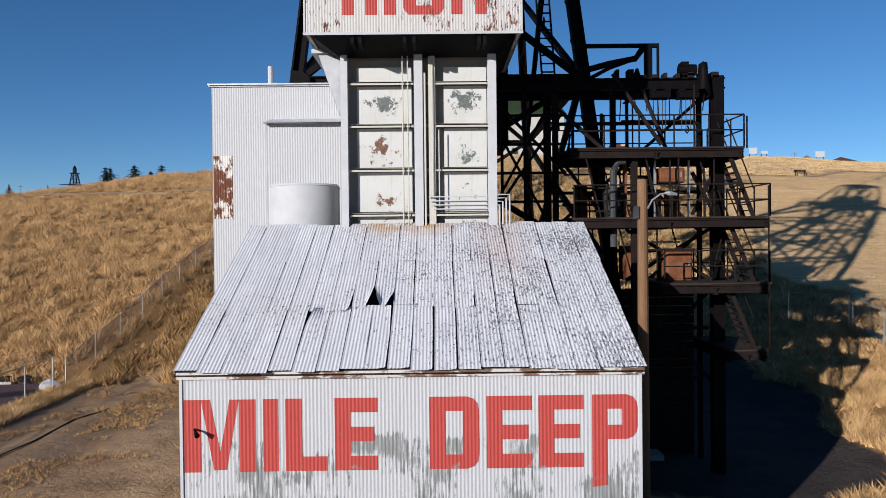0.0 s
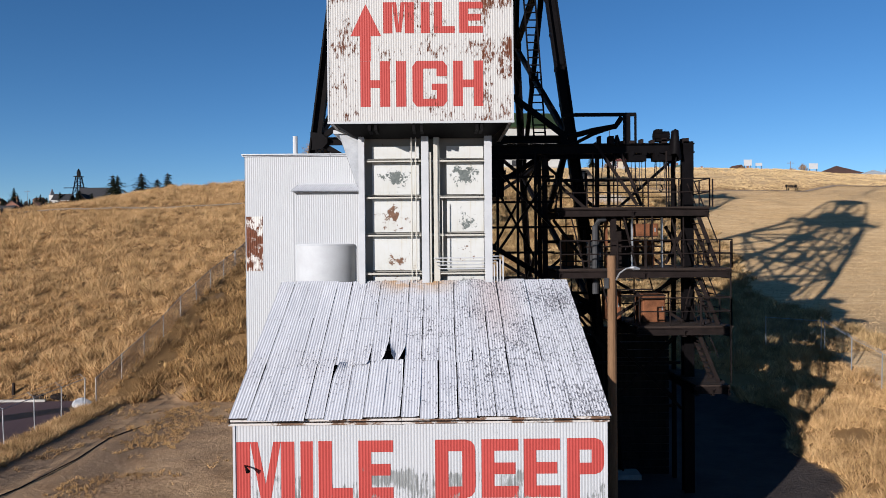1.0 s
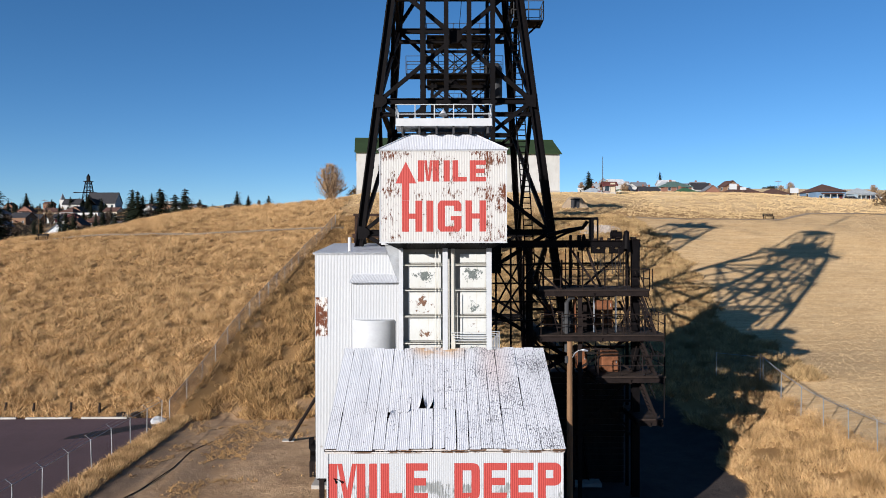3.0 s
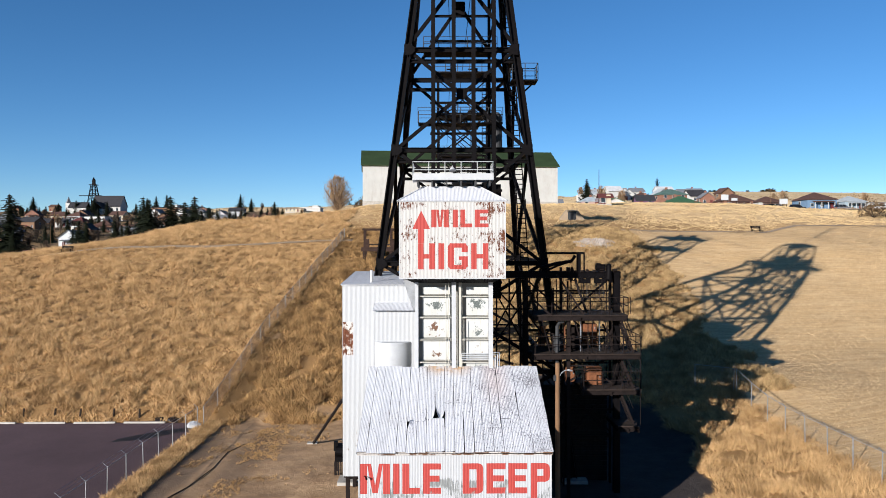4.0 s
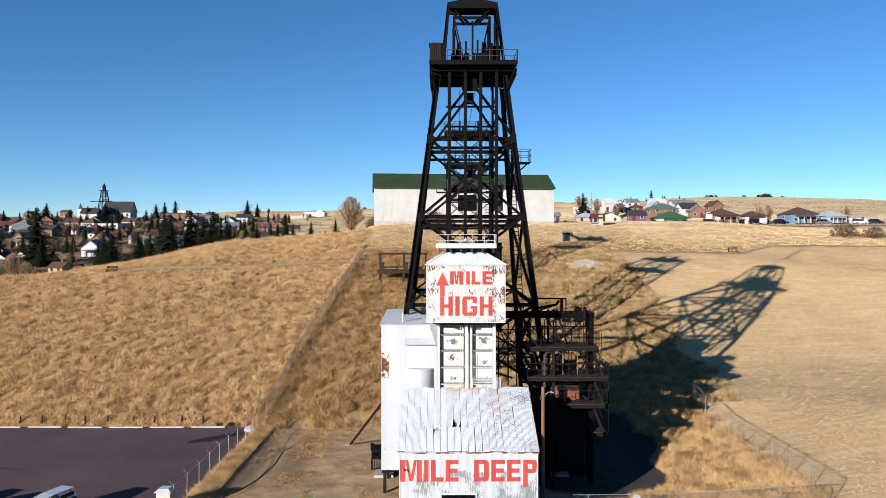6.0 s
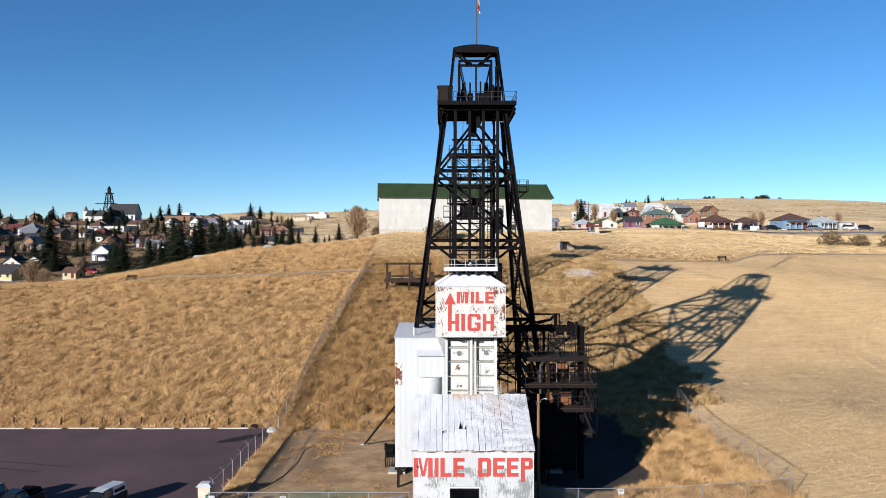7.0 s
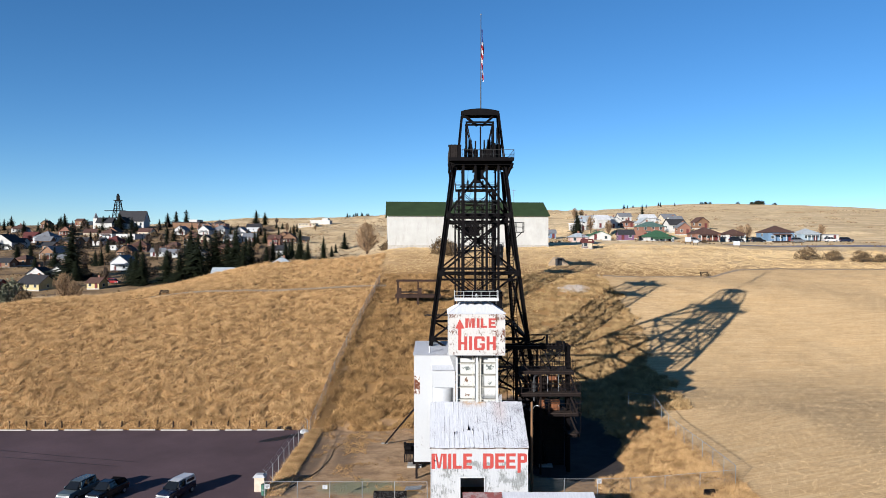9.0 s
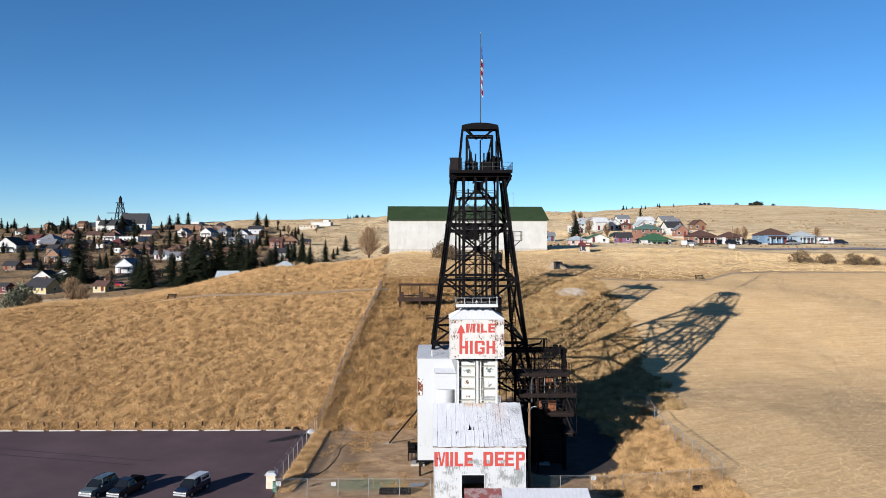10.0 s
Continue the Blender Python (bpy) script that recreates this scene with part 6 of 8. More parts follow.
def car(x, y, z, turn, paint, top_paint, label, kind="suv", k=1.0, group="parked cars"):
    """A car that looks along -y before its turn."""
    g = thing("car", (0, 0, 0), label, "car", group)
    L = 2.45
    part("body", loft([(-L, 0.8, 0.72, 0.45, 0.85), (-L + 0.12, 0.92, 0.84, 0.35, 0.98), (-1.25, 0.94, 0.88, 0.3, 1.08), (-1.1, 0.95, 0.9, 0.3, 1.1), (1.6, 0.95, 0.9, 0.3, 1.12), (L - 0.1, 0.92, 0.86, 0.38, 1.08), (L, 0.8, 0.76, 0.5, 1.0)]), paint, g)
    if kind == "suv":
        cabin = [(-1.25, 0.86, 0.8, 1.08, 1.12), (-0.55, 0.87, 0.68, 1.08, 1.78), (0.3, 0.87, 0.7, 1.08, 1.84), (1.9, 0.86, 0.68, 1.08, 1.8), (2.35, 0.84, 0.72, 1.05, 1.2)]
        part("cabin", loft(cabin), m_glass, g)
        part("roof", loft([(-0.55, 0.69, 0.66, 1.74, 1.81), (0.3, 0.71, 0.68, 1.8, 1.88), (1.95, 0.69, 0.64, 1.76, 1.84)]), top_paint, g)
        for s in (-1, 1):
            for yy in (-0.5, 0.55, 1.75):
                part("pillar", beam(BM(), (s * 0.87, yy - 0.15, 1.1), (s * 0.71, yy + 0.05, 1.8), 0.09, 0.05), paint, g)
            part("mirror", box(BM(), s * 1.0 - 0.1, s * 1.0 + 0.1, -0.95, -0.8, 1.1, 1.26), paint, g)
        if top_paint is not paint:
            part("topper", loft([(0.5, 0.86, 0.72, 1.1, 1.86), (2.35, 0.86, 0.72, 1.1, 1.84)]), top_paint, g)
            for s in (-1, 1):
                part("side_window", box(BM(), s * 0.81 - 0.02, s * 0.81 + 0.02, 0.75, 2.1, 1.3, 1.62), m_glass, g)
    else:
        cabin = [(-1.25, 0.86, 0.8, 1.08, 1.12), (-0.6, 0.87, 0.68, 1.08, 1.76), (0.35, 0.87, 0.69, 1.08, 1.8), (0.6, 0.86, 0.74, 1.08, 1.2)]
        part("cabin", loft(cabin), m_glass, g)
        part("roof", loft([(-0.6, 0.68, 0.64, 1.72, 1.8), (0.38, 0.69, 0.64, 1.76, 1.84)]), top_paint, g)
        part("bed", box(BM(), -0.8, 0.8, 0.75, 2.35, 1.13, 1.15), m_black, g)
        part("load", loft([(0.9, 0.7, 0.5, 1.15, 1.6), (1.5, 0.75, 0.6, 1.15, 1.75), (2.3, 0.7, 0.5, 1.15, 1.5)]), m_black, g)
        for s in (-1, 1):
            part("mirror", box(BM(), s * 1.0 - 0.1, s * 1.0 + 0.1, -0.95, -0.8, 1.1, 1.26), paint, g)
    for s in (-1, 1):
        for yy in (-1.5, 1.5):
            w = part("wheel", tube(BM(), [(s * 0.78, yy, 0.35), (s * 0.8, yy, 0.35), (s * 0.94, yy, 0.35), (s * 0.97, yy, 0.35)], [0.3, 0.35, 0.35, 0.3], 18), m_rubber, g, "black tyre")
            part("rim", tube(BM(), [(s * 0.95, yy, 0.35), (s * 0.985, yy, 0.35)], 0.2, 12), m_galv, w)
        part("headlight", box(BM(), s * 0.66 - 0.16, s * 0.66 + 0.16, -L - 0.02, -L + 0.2, 0.68, 0.84), m_lamp, g)
        part("tail_light", box(BM(), s * 0.72 - 0.1, s * 0.72 + 0.1, L - 0.15, L + 0.02, 0.75, 1.0), m_tail, g)
    part("grille", box(BM(), -0.45, 0.45, -L - 0.015, -L + 0.1, 0.64, 0.82), m_galv, g)
    part("bumper", box(BM(), -0.84, 0.84, -L - 0.08, -L + 0.1, 0.42, 0.6), m_galv, g)
    part("bumper", box(BM(), -0.84, 0.84, L - 0.1, L + 0.08, 0.42, 0.6), m_galv, g)
    g.matrix_basis = pose(x, y, z, 0, 0, turn) @ Matrix.Scale(k, 4)
    return g


def paint(name, c):
    n = Nodes(name)
    return n.finish(n.mix(n.ramp(n.noise(2), 0.3, 0.7), c, shade(c, 0.85)), 0.25, 0.2)


p_silver, p_black, p_navy, p_white = paint("silver_green_paint", (0.085, 0.105, 0.108)), paint("black_paint", (0.0084, 0.0084, 0.0097)), paint("navy_paint", (0.0104, 0.0139, 0.0313)), paint("white_car_paint", (0.522, 0.522, 0.515))
p_red, p_grey = paint("red_car_paint", (0.209, 0.0139, 0.0139)), paint("grey_car_paint", (0.139, 0.139, 0.146))
car(-41.5, 18.9, -1.06, -14, p_silver, p_silver, "dark grey-green estate car parked in the lot", k=0.9)
car(-38.5, 18.7, -1.06, -16, p_black, p_black, "black pickup truck with a load, parked in the lot", "pickup", 0.9)
car(-31.7, 18.9, -1.06, -16, p_navy, p_white, "dark blue pickup with a white topper, parked in the lot", k=0.9)


# ---- things on the hill ----
def bench(x, y, turn, label):
    g = thing("bench", (0, 0, 0), label, "bench", "benches on the hill")
    for k in range(3):
        part("seat_slat", box(BM(), -0.95, 0.95, -0.25 + k * 0.17, -0.11 + k * 0.17, 0.44, 0.48), m_plank_dark, g)
    for k in range(2):
        part("back_slat", box(BM(), -0.95, 0.95, 0.27, 0.31, 0.58 + k * 0.19, 0.73 + k * 0.19), m_plank_dark, g)
    for s in (-0.75, 0.75):
        part("leg", box(BM(), s - 0.05, s + 0.05, -0.22, -0.14, 0, 0.44), m_black, g)
        part("leg", box(BM(), s - 0.05, s + 0.05, 0.2, 0.28, 0, 0.95), m_black, g)
    g.matrix_basis = pose(x, y, terrain(x, y) - 0.03, 0, 0, turn) @ Matrix.Scale(1.1, 4)


bench(55.9, 115.2, 10, "dark wooden bench beside the footpath")
bench(-64.6, 102.9, -8, "dark wooden bench beside the footpath")
post = tagged(part("marker_post", box(BM(), -66.2, -65.9, 152.0, 152.3, terrain(-66, 152) - 0.3, terrain(-66, 152) + 1.6), m_black), "short dark post on the crest of the hill", "post")
strip("footpath", [(-67, 101.2), (-64, 101.6), (-42, 102.3), (-26, 103.3), (-17, 104.2)], 1.2, m_gravel, "narrow gravel footpath across the hill", "path", 0.06)
strip("footpath", [(24, 112.5), (40, 111.5), (56, 113.6), (66, 121), (78, 125.5), (100, 127), (125, 126)], 1.0, m_gravel, "narrow gravel footpath across the hill", "path", 0.06)


g = thing("thin_mast", (32.6, 141.5, terrain(32.6, 141.5) - 0.2), "thin grey steel mast beside the road", "mast")
part("pole", tube(BM(), [(32.6, 141.5, terrain(32.6, 141.5) - 0.2), (32.6, 141.5, 30.6)], [0.1, 0.06], 8), m_grey, g)
part("base", box(BM(), 32.3, 32.9, 141.2, 141.8, terrain(32.6, 141.5) - 0.4, terrain(32.6, 141.5) + 0.25), m_concrete, g)


strip("track", [(93, 296), (97, 340), (97, 400), (103, 470)], 5, m_rubble, "pale dirt track that climbs the far hillside", "track", 0.25, 6)


def portal(x, y):
    z = terrain(x, y) - 0.3
    g = thing("portal", (x, y, z), "small concrete portal set into the hillside", "portal")
    bm = BM()
    prof = [(-2.7, 0), (2.7, 0), (1.1, 2.2), (-0.9, 2.3)]
    f, r = [bm.verts.new((x + a, y, z + b)) for a, b in prof], [bm.verts.new((x + a, y + 2.5, z + b)) for a, b in prof]
    bm.faces.new(f[::-1]), bm.faces.new(r)
    for k in range(4):
        bm.faces.new((f[k], f[(k + 1) % 4], r[(k + 1) % 4], r[k]))
    bmesh.ops.recalc_face_normals(bm, faces=bm.faces)
    part("headwall", bm, m_gravel, g)
    part("door", box(BM(), x - 0.8, x + 0.75, y - 0.08, y - 0.005, z + 0.1, z + 1.8), m_grey, g, "grey steel door")
    part("door_frame", box(BM(), x - 0.9, x + 0.85, y - 0.06, y - 0.004, z + 1.8, z + 1.95), m_black, g)


portal(22.9, 120.2)
rnd = random.Random(4)
co, fa = [], []
for k in range(900):
    a, r = rnd.uniform(0, 6.283), rnd.random() ** 0.6
    x, y = 23.0 + 3.4 * r * math.cos(a), 100.5 + 2.0 * r * math.sin(a)
    z, s = terrain(x, y) + 0.05 + 0.5 * (1 - r), rnd.uniform(0.14, 0.42)
    b = len(co)
    co += [(x + s * dx * rnd.uniform(0.6, 1), y + s * dy * rnd.uniform(0.6, 1), z + s * dz * rnd.uniform(0.5, 1)) for dx, dy, dz in ((1, 0, 0), (-1, 0, 0), (0, 1, 0), (0, -1, 0), (0, 0, 1), (0, 0, -1))]
    fa += [(b + i, b + j, b + m) for i, j, m in ((0, 2, 4), (2, 1, 4), (1, 3, 4), (3, 0, 4), (2, 0, 5), (1, 2, 5), (3, 1, 5), (0, 3, 5))]
me = bpy.data.meshes.new("rubble")
me.from_pydata(co, [], fa)
me.materials.append(m_rubble)
tagged(new("rubble", me), "heap of pale broken rubble on the hillside", "rubble", kind="stuff")


m_trestle = plain("rust_brown_steel", (0.030, 0.017, 0.013), 0.85, 0.0, 0.4, 2.0, 25, 0.4)


def rust_frame():
    y, x0, x1 = 92.0, -13.8, -6.0
    g = thing("steel_trestle", (-9.9, y, terrain(-10, y)), "rusty open steel frame with a heavy sill on the hillside", "steel frame")
    low, top = 13.35, 16.85
    for yy in (y, y + 2.2):
        part("sill", box(BM(), x0 - 0.45, x1 + 0.9, yy - 0.25, yy + 0.25, low, low + 0.62), m_trestle, g)
        part("top_rail", box(BM(), x0 - 0.3, x1 + 0.3, yy - 0.14, yy + 0.14, top - 0.32, top), m_trestle, g)
        for x in (x0, -9.75, x1):
            part("post", box(BM(), x - 0.11, x + 0.11, yy - 0.11, yy + 0.11, low + 0.62, top - 0.32), m_trestle, g)
            part("foot", box(BM(), x - 0.2, x + 0.2, yy - 0.2, yy + 0.2, terrain(x, yy) - 0.3, low), m_trestle, g)
        part("mid_rail", box(BM(), x0 + 0.11, -9.86, yy - 0.05, yy + 0.05, low + 0.95, low + 1.12), m_plank, g, "pale timber rail")
    for x in (x0, -9.75, x1):
        part("tie", box(BM(), x - 0.12, x + 0.12, y + 0.14, y + 2.06, top - 0.28, top - 0.04), m_trestle, g)
        part("cheek", box(BM(), x + 0.11, x + 0.75, y - 0.2, y + 0.3, low + 0.62, low + 1.9), m_trestle, g)
    y = 84.0
    z = terrain(-5, y)
    k = thing("old_platform", (-5.8, y, z), "low weathered timber platform on the hillside", "platform")
    part("deck", box(BM(), -8.3, -3.2, y, y + 1.6, z + 0.7, z + 0.9), m_plank, k)
    for x in (-8.0, -5.8, -3.5):
        part("post", box(BM(), x - 0.1, x + 0.1, y + 0.1, y + 0.3, z - 0.4, z + 0.7), m_plank, k)
    part("rail", box(BM(), -8.3, -5.8, y + 0.1, y + 0.2, z + 1.4, z + 1.5), m_plank, k)


rust_frame()


# ---- the hoist house on the hilltop ----
def plaster_mat():
    n = Nodes("whitewashed_wall")
    big, streak, fine = n.noise(0.25, 5, 0.65), n.noise(0.8, 6, 0.7, (1, 1, 0.25)), n.noise(12, 3)
    col = n.mix(n.ramp(big, 0.3, 0.7), (0.404, 0.404, 0.39), (0.327, 0.327, 0.306))
    col = n.mix(n.math("MULTIPLY", n.ramp(streak, 0.5, 0.72), 0.5), col, (0.237, 0.223, 0.202))
    return n.finish(col, 0.9, 0.0, fine, 0.2)


m_plaster = plaster_mat()
m_green_roof = plain("green_roof_iron", (0.0244, 0.0418, 0.0167), 0.7, 0.0, 0.2, 0.4, 10, 0.2)


def hoist_house():
    g = thing("hoist_house", (0, 0, 0), "long whitewashed hoist house with a green gabled roof", "building")
    L, D, H, R = 43.5, 15.0, 8.9, 12.6
    bm = BM()
    prof = [(0, -1.2), (D, -1.2), (D, H), (D / 2, R), (0, H)]
    f, r = [bm.verts.new((0, a, b)) for a, b in prof], [bm.verts.new((L, a, b)) for a, b in prof]
    bm.faces.new(f[::-1]), bm.faces.new(r)
    for k in (0, 1, 4):
        bm.faces.new((f[k], f[(k + 1) % 5], r[(k + 1) % 5], r[k]))
    bmesh.ops.recalc_face_normals(bm, faces=bm.faces)
    part("wall", bm, m_plaster, g)
    for k in range(7):
        part("plinth_block", box(BM(), L * k / 7 + (0.04 if k else -0.05), L * (k + 1) / 7 + (0.05 if k == 6 else 0), -0.1, -0.005, -1.2, 0.95), m_concrete, g)
    for s in (0, 1):
        bm = BM()
        a, b = (Vector((-0.4, -0.5, H - 0.22)), Vector((-0.4, D / 2, R + 0.03))) if s == 0 else (Vector((-0.4, D + 0.5, H - 0.22)), Vector((-0.4, D / 2, R + 0.03)))
        dx = Vector((L + 0.8, 0, 0))
        q = [a, a + dx, b + dx, b]
        up = Vector((0, 0, 0.18))
        lo, hi = [bm.verts.new(p) for p in q], [bm.verts.new(p + up) for p in q]
        bm.faces.new(lo[::-1]), bm.faces.new(hi)
        for k in range(4):
            bm.faces.new((lo[k], lo[(k + 1) % 4], hi[(k + 1) % 4], hi[k]))
        part("roof_slope", bm, m_green_roof, g)
    part("ridge_cap", tube(BM(), [(-0.4, D / 2, R + 0.2), (L + 0.4, D / 2, R + 0.2)], 0.12, 6), m_green_roof, g)
    part("rope_slot", box(BM(), 20.0, 24.5, -0.1, -0.004, 3.4, 7.2), m_black, g, "dark opening for the ropes")
    for x in (27.5,):
        w = part("window", box(BM(), x, x + 1.3, -0.06, -0.004, 3.2, 5.4), m_white, g)
        part("pane", box(BM(), x + 0.12, x + 1.18, -0.08, -0.062, 3.32, 5.28), m_glass, w)
    part("door", box(BM(), 33, 34.2, -0.06, -0.004, 0.0, 2.2), m_grey, g)
    g.matrix_basis = pose(-19.2, 140.9, 22.75, 0, 0, 5.5)


hoist_house()

# ---- houses of the town ----
WALLS = {k: plain(k + "_house_wall", c, 0.85, 0, 0.12, 0.8, 12, 0.2) for k, c in dict(white=(0.376, 0.376, 0.362), pale=(0.383, 0.404, 0.418), cream=(0.383, 0.334, 0.251), yellow=(0.36, 0.30, 0.15), maroon=(0.095, 0.026, 0.027), brown=(0.153, 0.09, 0.056), brick=(0.185, 0.095, 0.068), blue=(0.10, 0.165, 0.25), paleblue=(0.21, 0.27, 0.32), pink=(0.383, 0.264, 0.237), purple=(0.118, 0.063, 0.111)).items()}
ROOFS = {k: plain(k + "_house_roof", c, 0.9, 0, 0.2, 1.0, 14, 0.3) for k, c in dict(grey=(0.139, 0.146, 0.16), dark=(0.0313, 0.0313, 0.0348), brown=(0.077, 0.0432, 0.0348), red=(0.088, 0.028, 0.026), pale=(0.292, 0.334, 0.362), green=(0.0348, 0.09, 0.0487), greengrey=(0.07, 0.118, 0.104), palegrey=(0.292, 0.32, 0.334), white=(0.452, 0.459, 0.466)).items()}
m_pane = Nodes("house_pane").finish((0.0209, 0.0278, 0.0348), 0.08)


def slab(bm, q, t):
    up = Vector((0, 0, t))
    lo, hi = [bm.verts.new(p) for p in q], [bm.verts.new(Vector(p) + up) for p in q]
    n = len(q)
    bm.faces.new(lo[::-1]), bm.faces.new(hi)
    for k in range(n):
        bm.faces.new((lo[k], lo[(k + 1) % n], hi[(k + 1) % n], hi[k]))
    return bm


def house(x, y, w, h, kind, wall, roof, turn, rnd, label, group):
    """A house whose front looks along -y before its turn."""
    g = thing("house", (0, 0, 0), label, "house", group)
    d = w * rnd.uniform(0.8, 1.15)
    W, D, e = w / 2, d / 2, 0.45
    R = h + {"gable": 0.30 * d, "front": 0.36 * w, "low": 0.2 * w, "hip": (0.25 if group.endswith("road") else 0.32) * min(w, d), "flat": 0.3}[kind]
    part("foundation", box(BM(), -W - 0.05, W + 0.05, -D - 0.05, D + 0.05, -2.0, 0.35), m_concrete, g)
    bm = box(BM(), -W, W, -D, D, 0.35, h)
    if kind in ("gable", "front", "low"):
        ends = [[(s * W, -D, h), (s * W, D, h), (s * W, 0, R)] for s in (-1, 1)] if kind == "gable" else [[(-W, s * D, h), (W, s * D, h), (0, s * D, R)] for s in (-1, 1)]
        for q in ends:
            bm.faces.new([bm.verts.new(p) for p in q])
    part("wall", bm, WALLS[wall], g)
    bm = BM()
    if kind == "gable":
        for s in (-1, 1):
            slab(bm, [(-W - e, s * (D + e), h - 0.25), (W + e, s * (D + e), h - 0.25), (W + e, 0, R), (-W - e, 0, R)][::s], 0.15)
    elif kind in ("front", "low"):
        for s in (-1, 1):
            slab(bm, [(s * (W + e), -D - e, h - 0.3), (s * (W + e), D + e, h - 0.3), (0, D + e, R), (0, -D - e, R)][::s], 0.15)
    elif kind == "hip":
        k = max(0.0, W - D)
        a, b = (-k * 0.8 - 0.2, 0, R), (k * 0.8 + 0.2, 0, R)
        c = [(-W - e, -D - e, h - 0.15), (W + e, -D - e, h - 0.15), (W + e, D + e, h - 0.15), (-W - e, D + e, h - 0.15)]
        for q in ([c[0], c[1], b, a], [c[1], c[2], b], [c[2], c[3], a, b], [c[3], c[0], a]):
            slab(bm, q, 0.12)
    else:
        slab(bm, [(-W - 0.2, -D - 0.2, h), (W + 0.2, -D - 0.2, h), (W + 0.2, D + 0.2, h + 0.15), (-W - 0.2, D + 0.2, h + 0.15)], 0.25)
    top = part("roof", bm, ROOFS[roof], g)
    if kind != "flat" and rnd.random() < 0.6:
        cx = rnd.uniform(-0.3, 0.3) * W
        part("chimney", box(BM(), cx - 0.3, cx + 0.3, D * 0.2, D * 0.2 + 0.6, h, R + 0.8), WALLS["brick"], top)
    floors = 2 if h > 4.4 else 1
    n = max(2, int(w / 2.6))
    door = rnd.randrange(n)
    for fl in range(floors):
        for k in range(n):
            cx = -W + w * (k + 0.5) / n
            z = 1.15 + fl * 2.7
            if k == door and fl == 0:
                part("door", box(BM(), cx - 0.5, cx + 0.5, -D - 0.06, -D - 0.003, 0.35, 2.35), WALLS["maroon" if wall != "maroon" else "cream"], g)
                continue
            if z + 1.2 > h:
                z = h - 1.35
            wd = part("window", box(BM(), cx - 0.55, cx + 0.55, -D - 0.05, -D - 0.003, z, z + 1.2), WALLS["white"], g)
            part("pane", box(BM(), cx - 0.44, cx + 0.44, -D - 0.07, -D - 0.052, z + 0.1, z + 1.1), m_pane, wd)
    for s in (-1, 1):
        wd = part("window", box(BM(), min(s * (W + 0.003), s * (W + 0.05)), max(s * (W + 0.003), s * (W + 0.05)), -0.6, 0.6, max(0.6, h - 1.5), h - 0.4), WALLS["white"], g)
        part("pane", box(BM(), min(s * (W + 0.052), s * (W + 0.07)), max(s * (W + 0.052), s * (W + 0.07)), -0.48, 0.48, max(0.7, h - 1.4), h - 0.5), m_pane, wd)
    if kind in ("hip", "front") and w > 6:
        ph = min(h, 3.3)
        part("porch_roof", slab(BM(), [(-W * 0.7, -D - 2.0, ph - 0.75), (W * 0.7, -D - 2.0, ph - 0.75), (W * 0.7, -D - 0.02, ph - 0.3), (-W * 0.7, -D - 0.02, ph - 0.3)], 0.12), ROOFS[roof], g)
        for k in range(4):
            cx = -W * 0.66 + W * 1.32 * k / 3
            part("porch_post", box(BM(), cx - 0.08, cx + 0.08, -D - 1.9, -D - 1.74, 0.35, ph - 0.73), WALLS["white"], g)
        part("porch_floor", box(BM(), -W * 0.7, W * 0.7, -D - 2.0, -D - 0.06, -1.5, 0.35), m_plank, g)
    g.matrix_basis = pose(x, y + D * 0.5, terrain(x, y) - 0.1, 0, 0, turn)


WEST_LOW = (
    (-136.1, 247.7, 9.0, 3.7, 'front', 'pale', 'grey'),
    (-122.3, 194.8, 5.2, 2.3, 'gable', 'yellow', 'brown'),
    (-151.6, 227.4, 7.0, 2.3, 'front', 'white', 'dark'),
    (-157.3, 222.9, 7.8, 2.3, 'front', 'white', 'dark'),
    (-143.7, 195.5, 9.7, 2.3, 'gable', 'yellow', 'dark'),
    (-155.7, 194.1, 4.6, 2.7, 'gable', 'maroon', 'dark'),
    (-187.3, 266.5, 6.5, 3.0, 'hip', 'brown', 'brown'),
    (-174.6, 275.0, 5.6, 3.1, 'gable', 'white', 'grey'),
    (-243.2, 346.6, 13.7, 4.3, 'front', 'white', 'dark'),
    (-255.7, 393.9, 10.4, 3.5, 'gable', 'maroon', 'red'),
    (-241.7, 385.2, 12.9, 3.7, 'hip', 'pale', 'grey'),
    (-214.8, 339.3, 7.3, 3.0, 'gable', 'brown', 'dark'),
)
WEST_HIGH = (
    (-216.5, 413.4, 10.9, 3.6, 'hip', 'pale', 'brown'),
    (-195.2, 373.2, 9.9, 2.3, 'hip', 'maroon', 'red'),
    (-178.6, 340.9, 8.9, 2.3, 'flat', 'white', 'white'),
    (-165.6, 338.9, 7.3, 3.0, 'gable', 'white', 'red'),
    (-202.5, 412.8, 15.9, 3.3, 'flat', 'white', 'grey'),
    (-181.7, 445.3, 9.3, 3.5, 'front', 'white', 'grey'),
    (-165.3, 446.3, 9.7, 3.5, 'front', 'white', 'grey'),
    (-157.9, 455.2, 10.6, 3.5, 'hip', 'white', 'grey'),
    (-143.9, 378.7, 6.7, 3.4, 'front', 'cream', 'dark'),
    (-142.5, 450.8, 10.1, 3.1, 'front', 'white', 'grey'),
    (-130.7, 386.5, 10.2, 3.1, 'gable', 'pale', 'grey'),
    (-94.7, 341.7, 3.4, 4.6, 'hip', 'maroon', 'red'),
    (-142.8, 338.4, 6.7, 3.3, 'flat', 'cream', 'grey'),
)
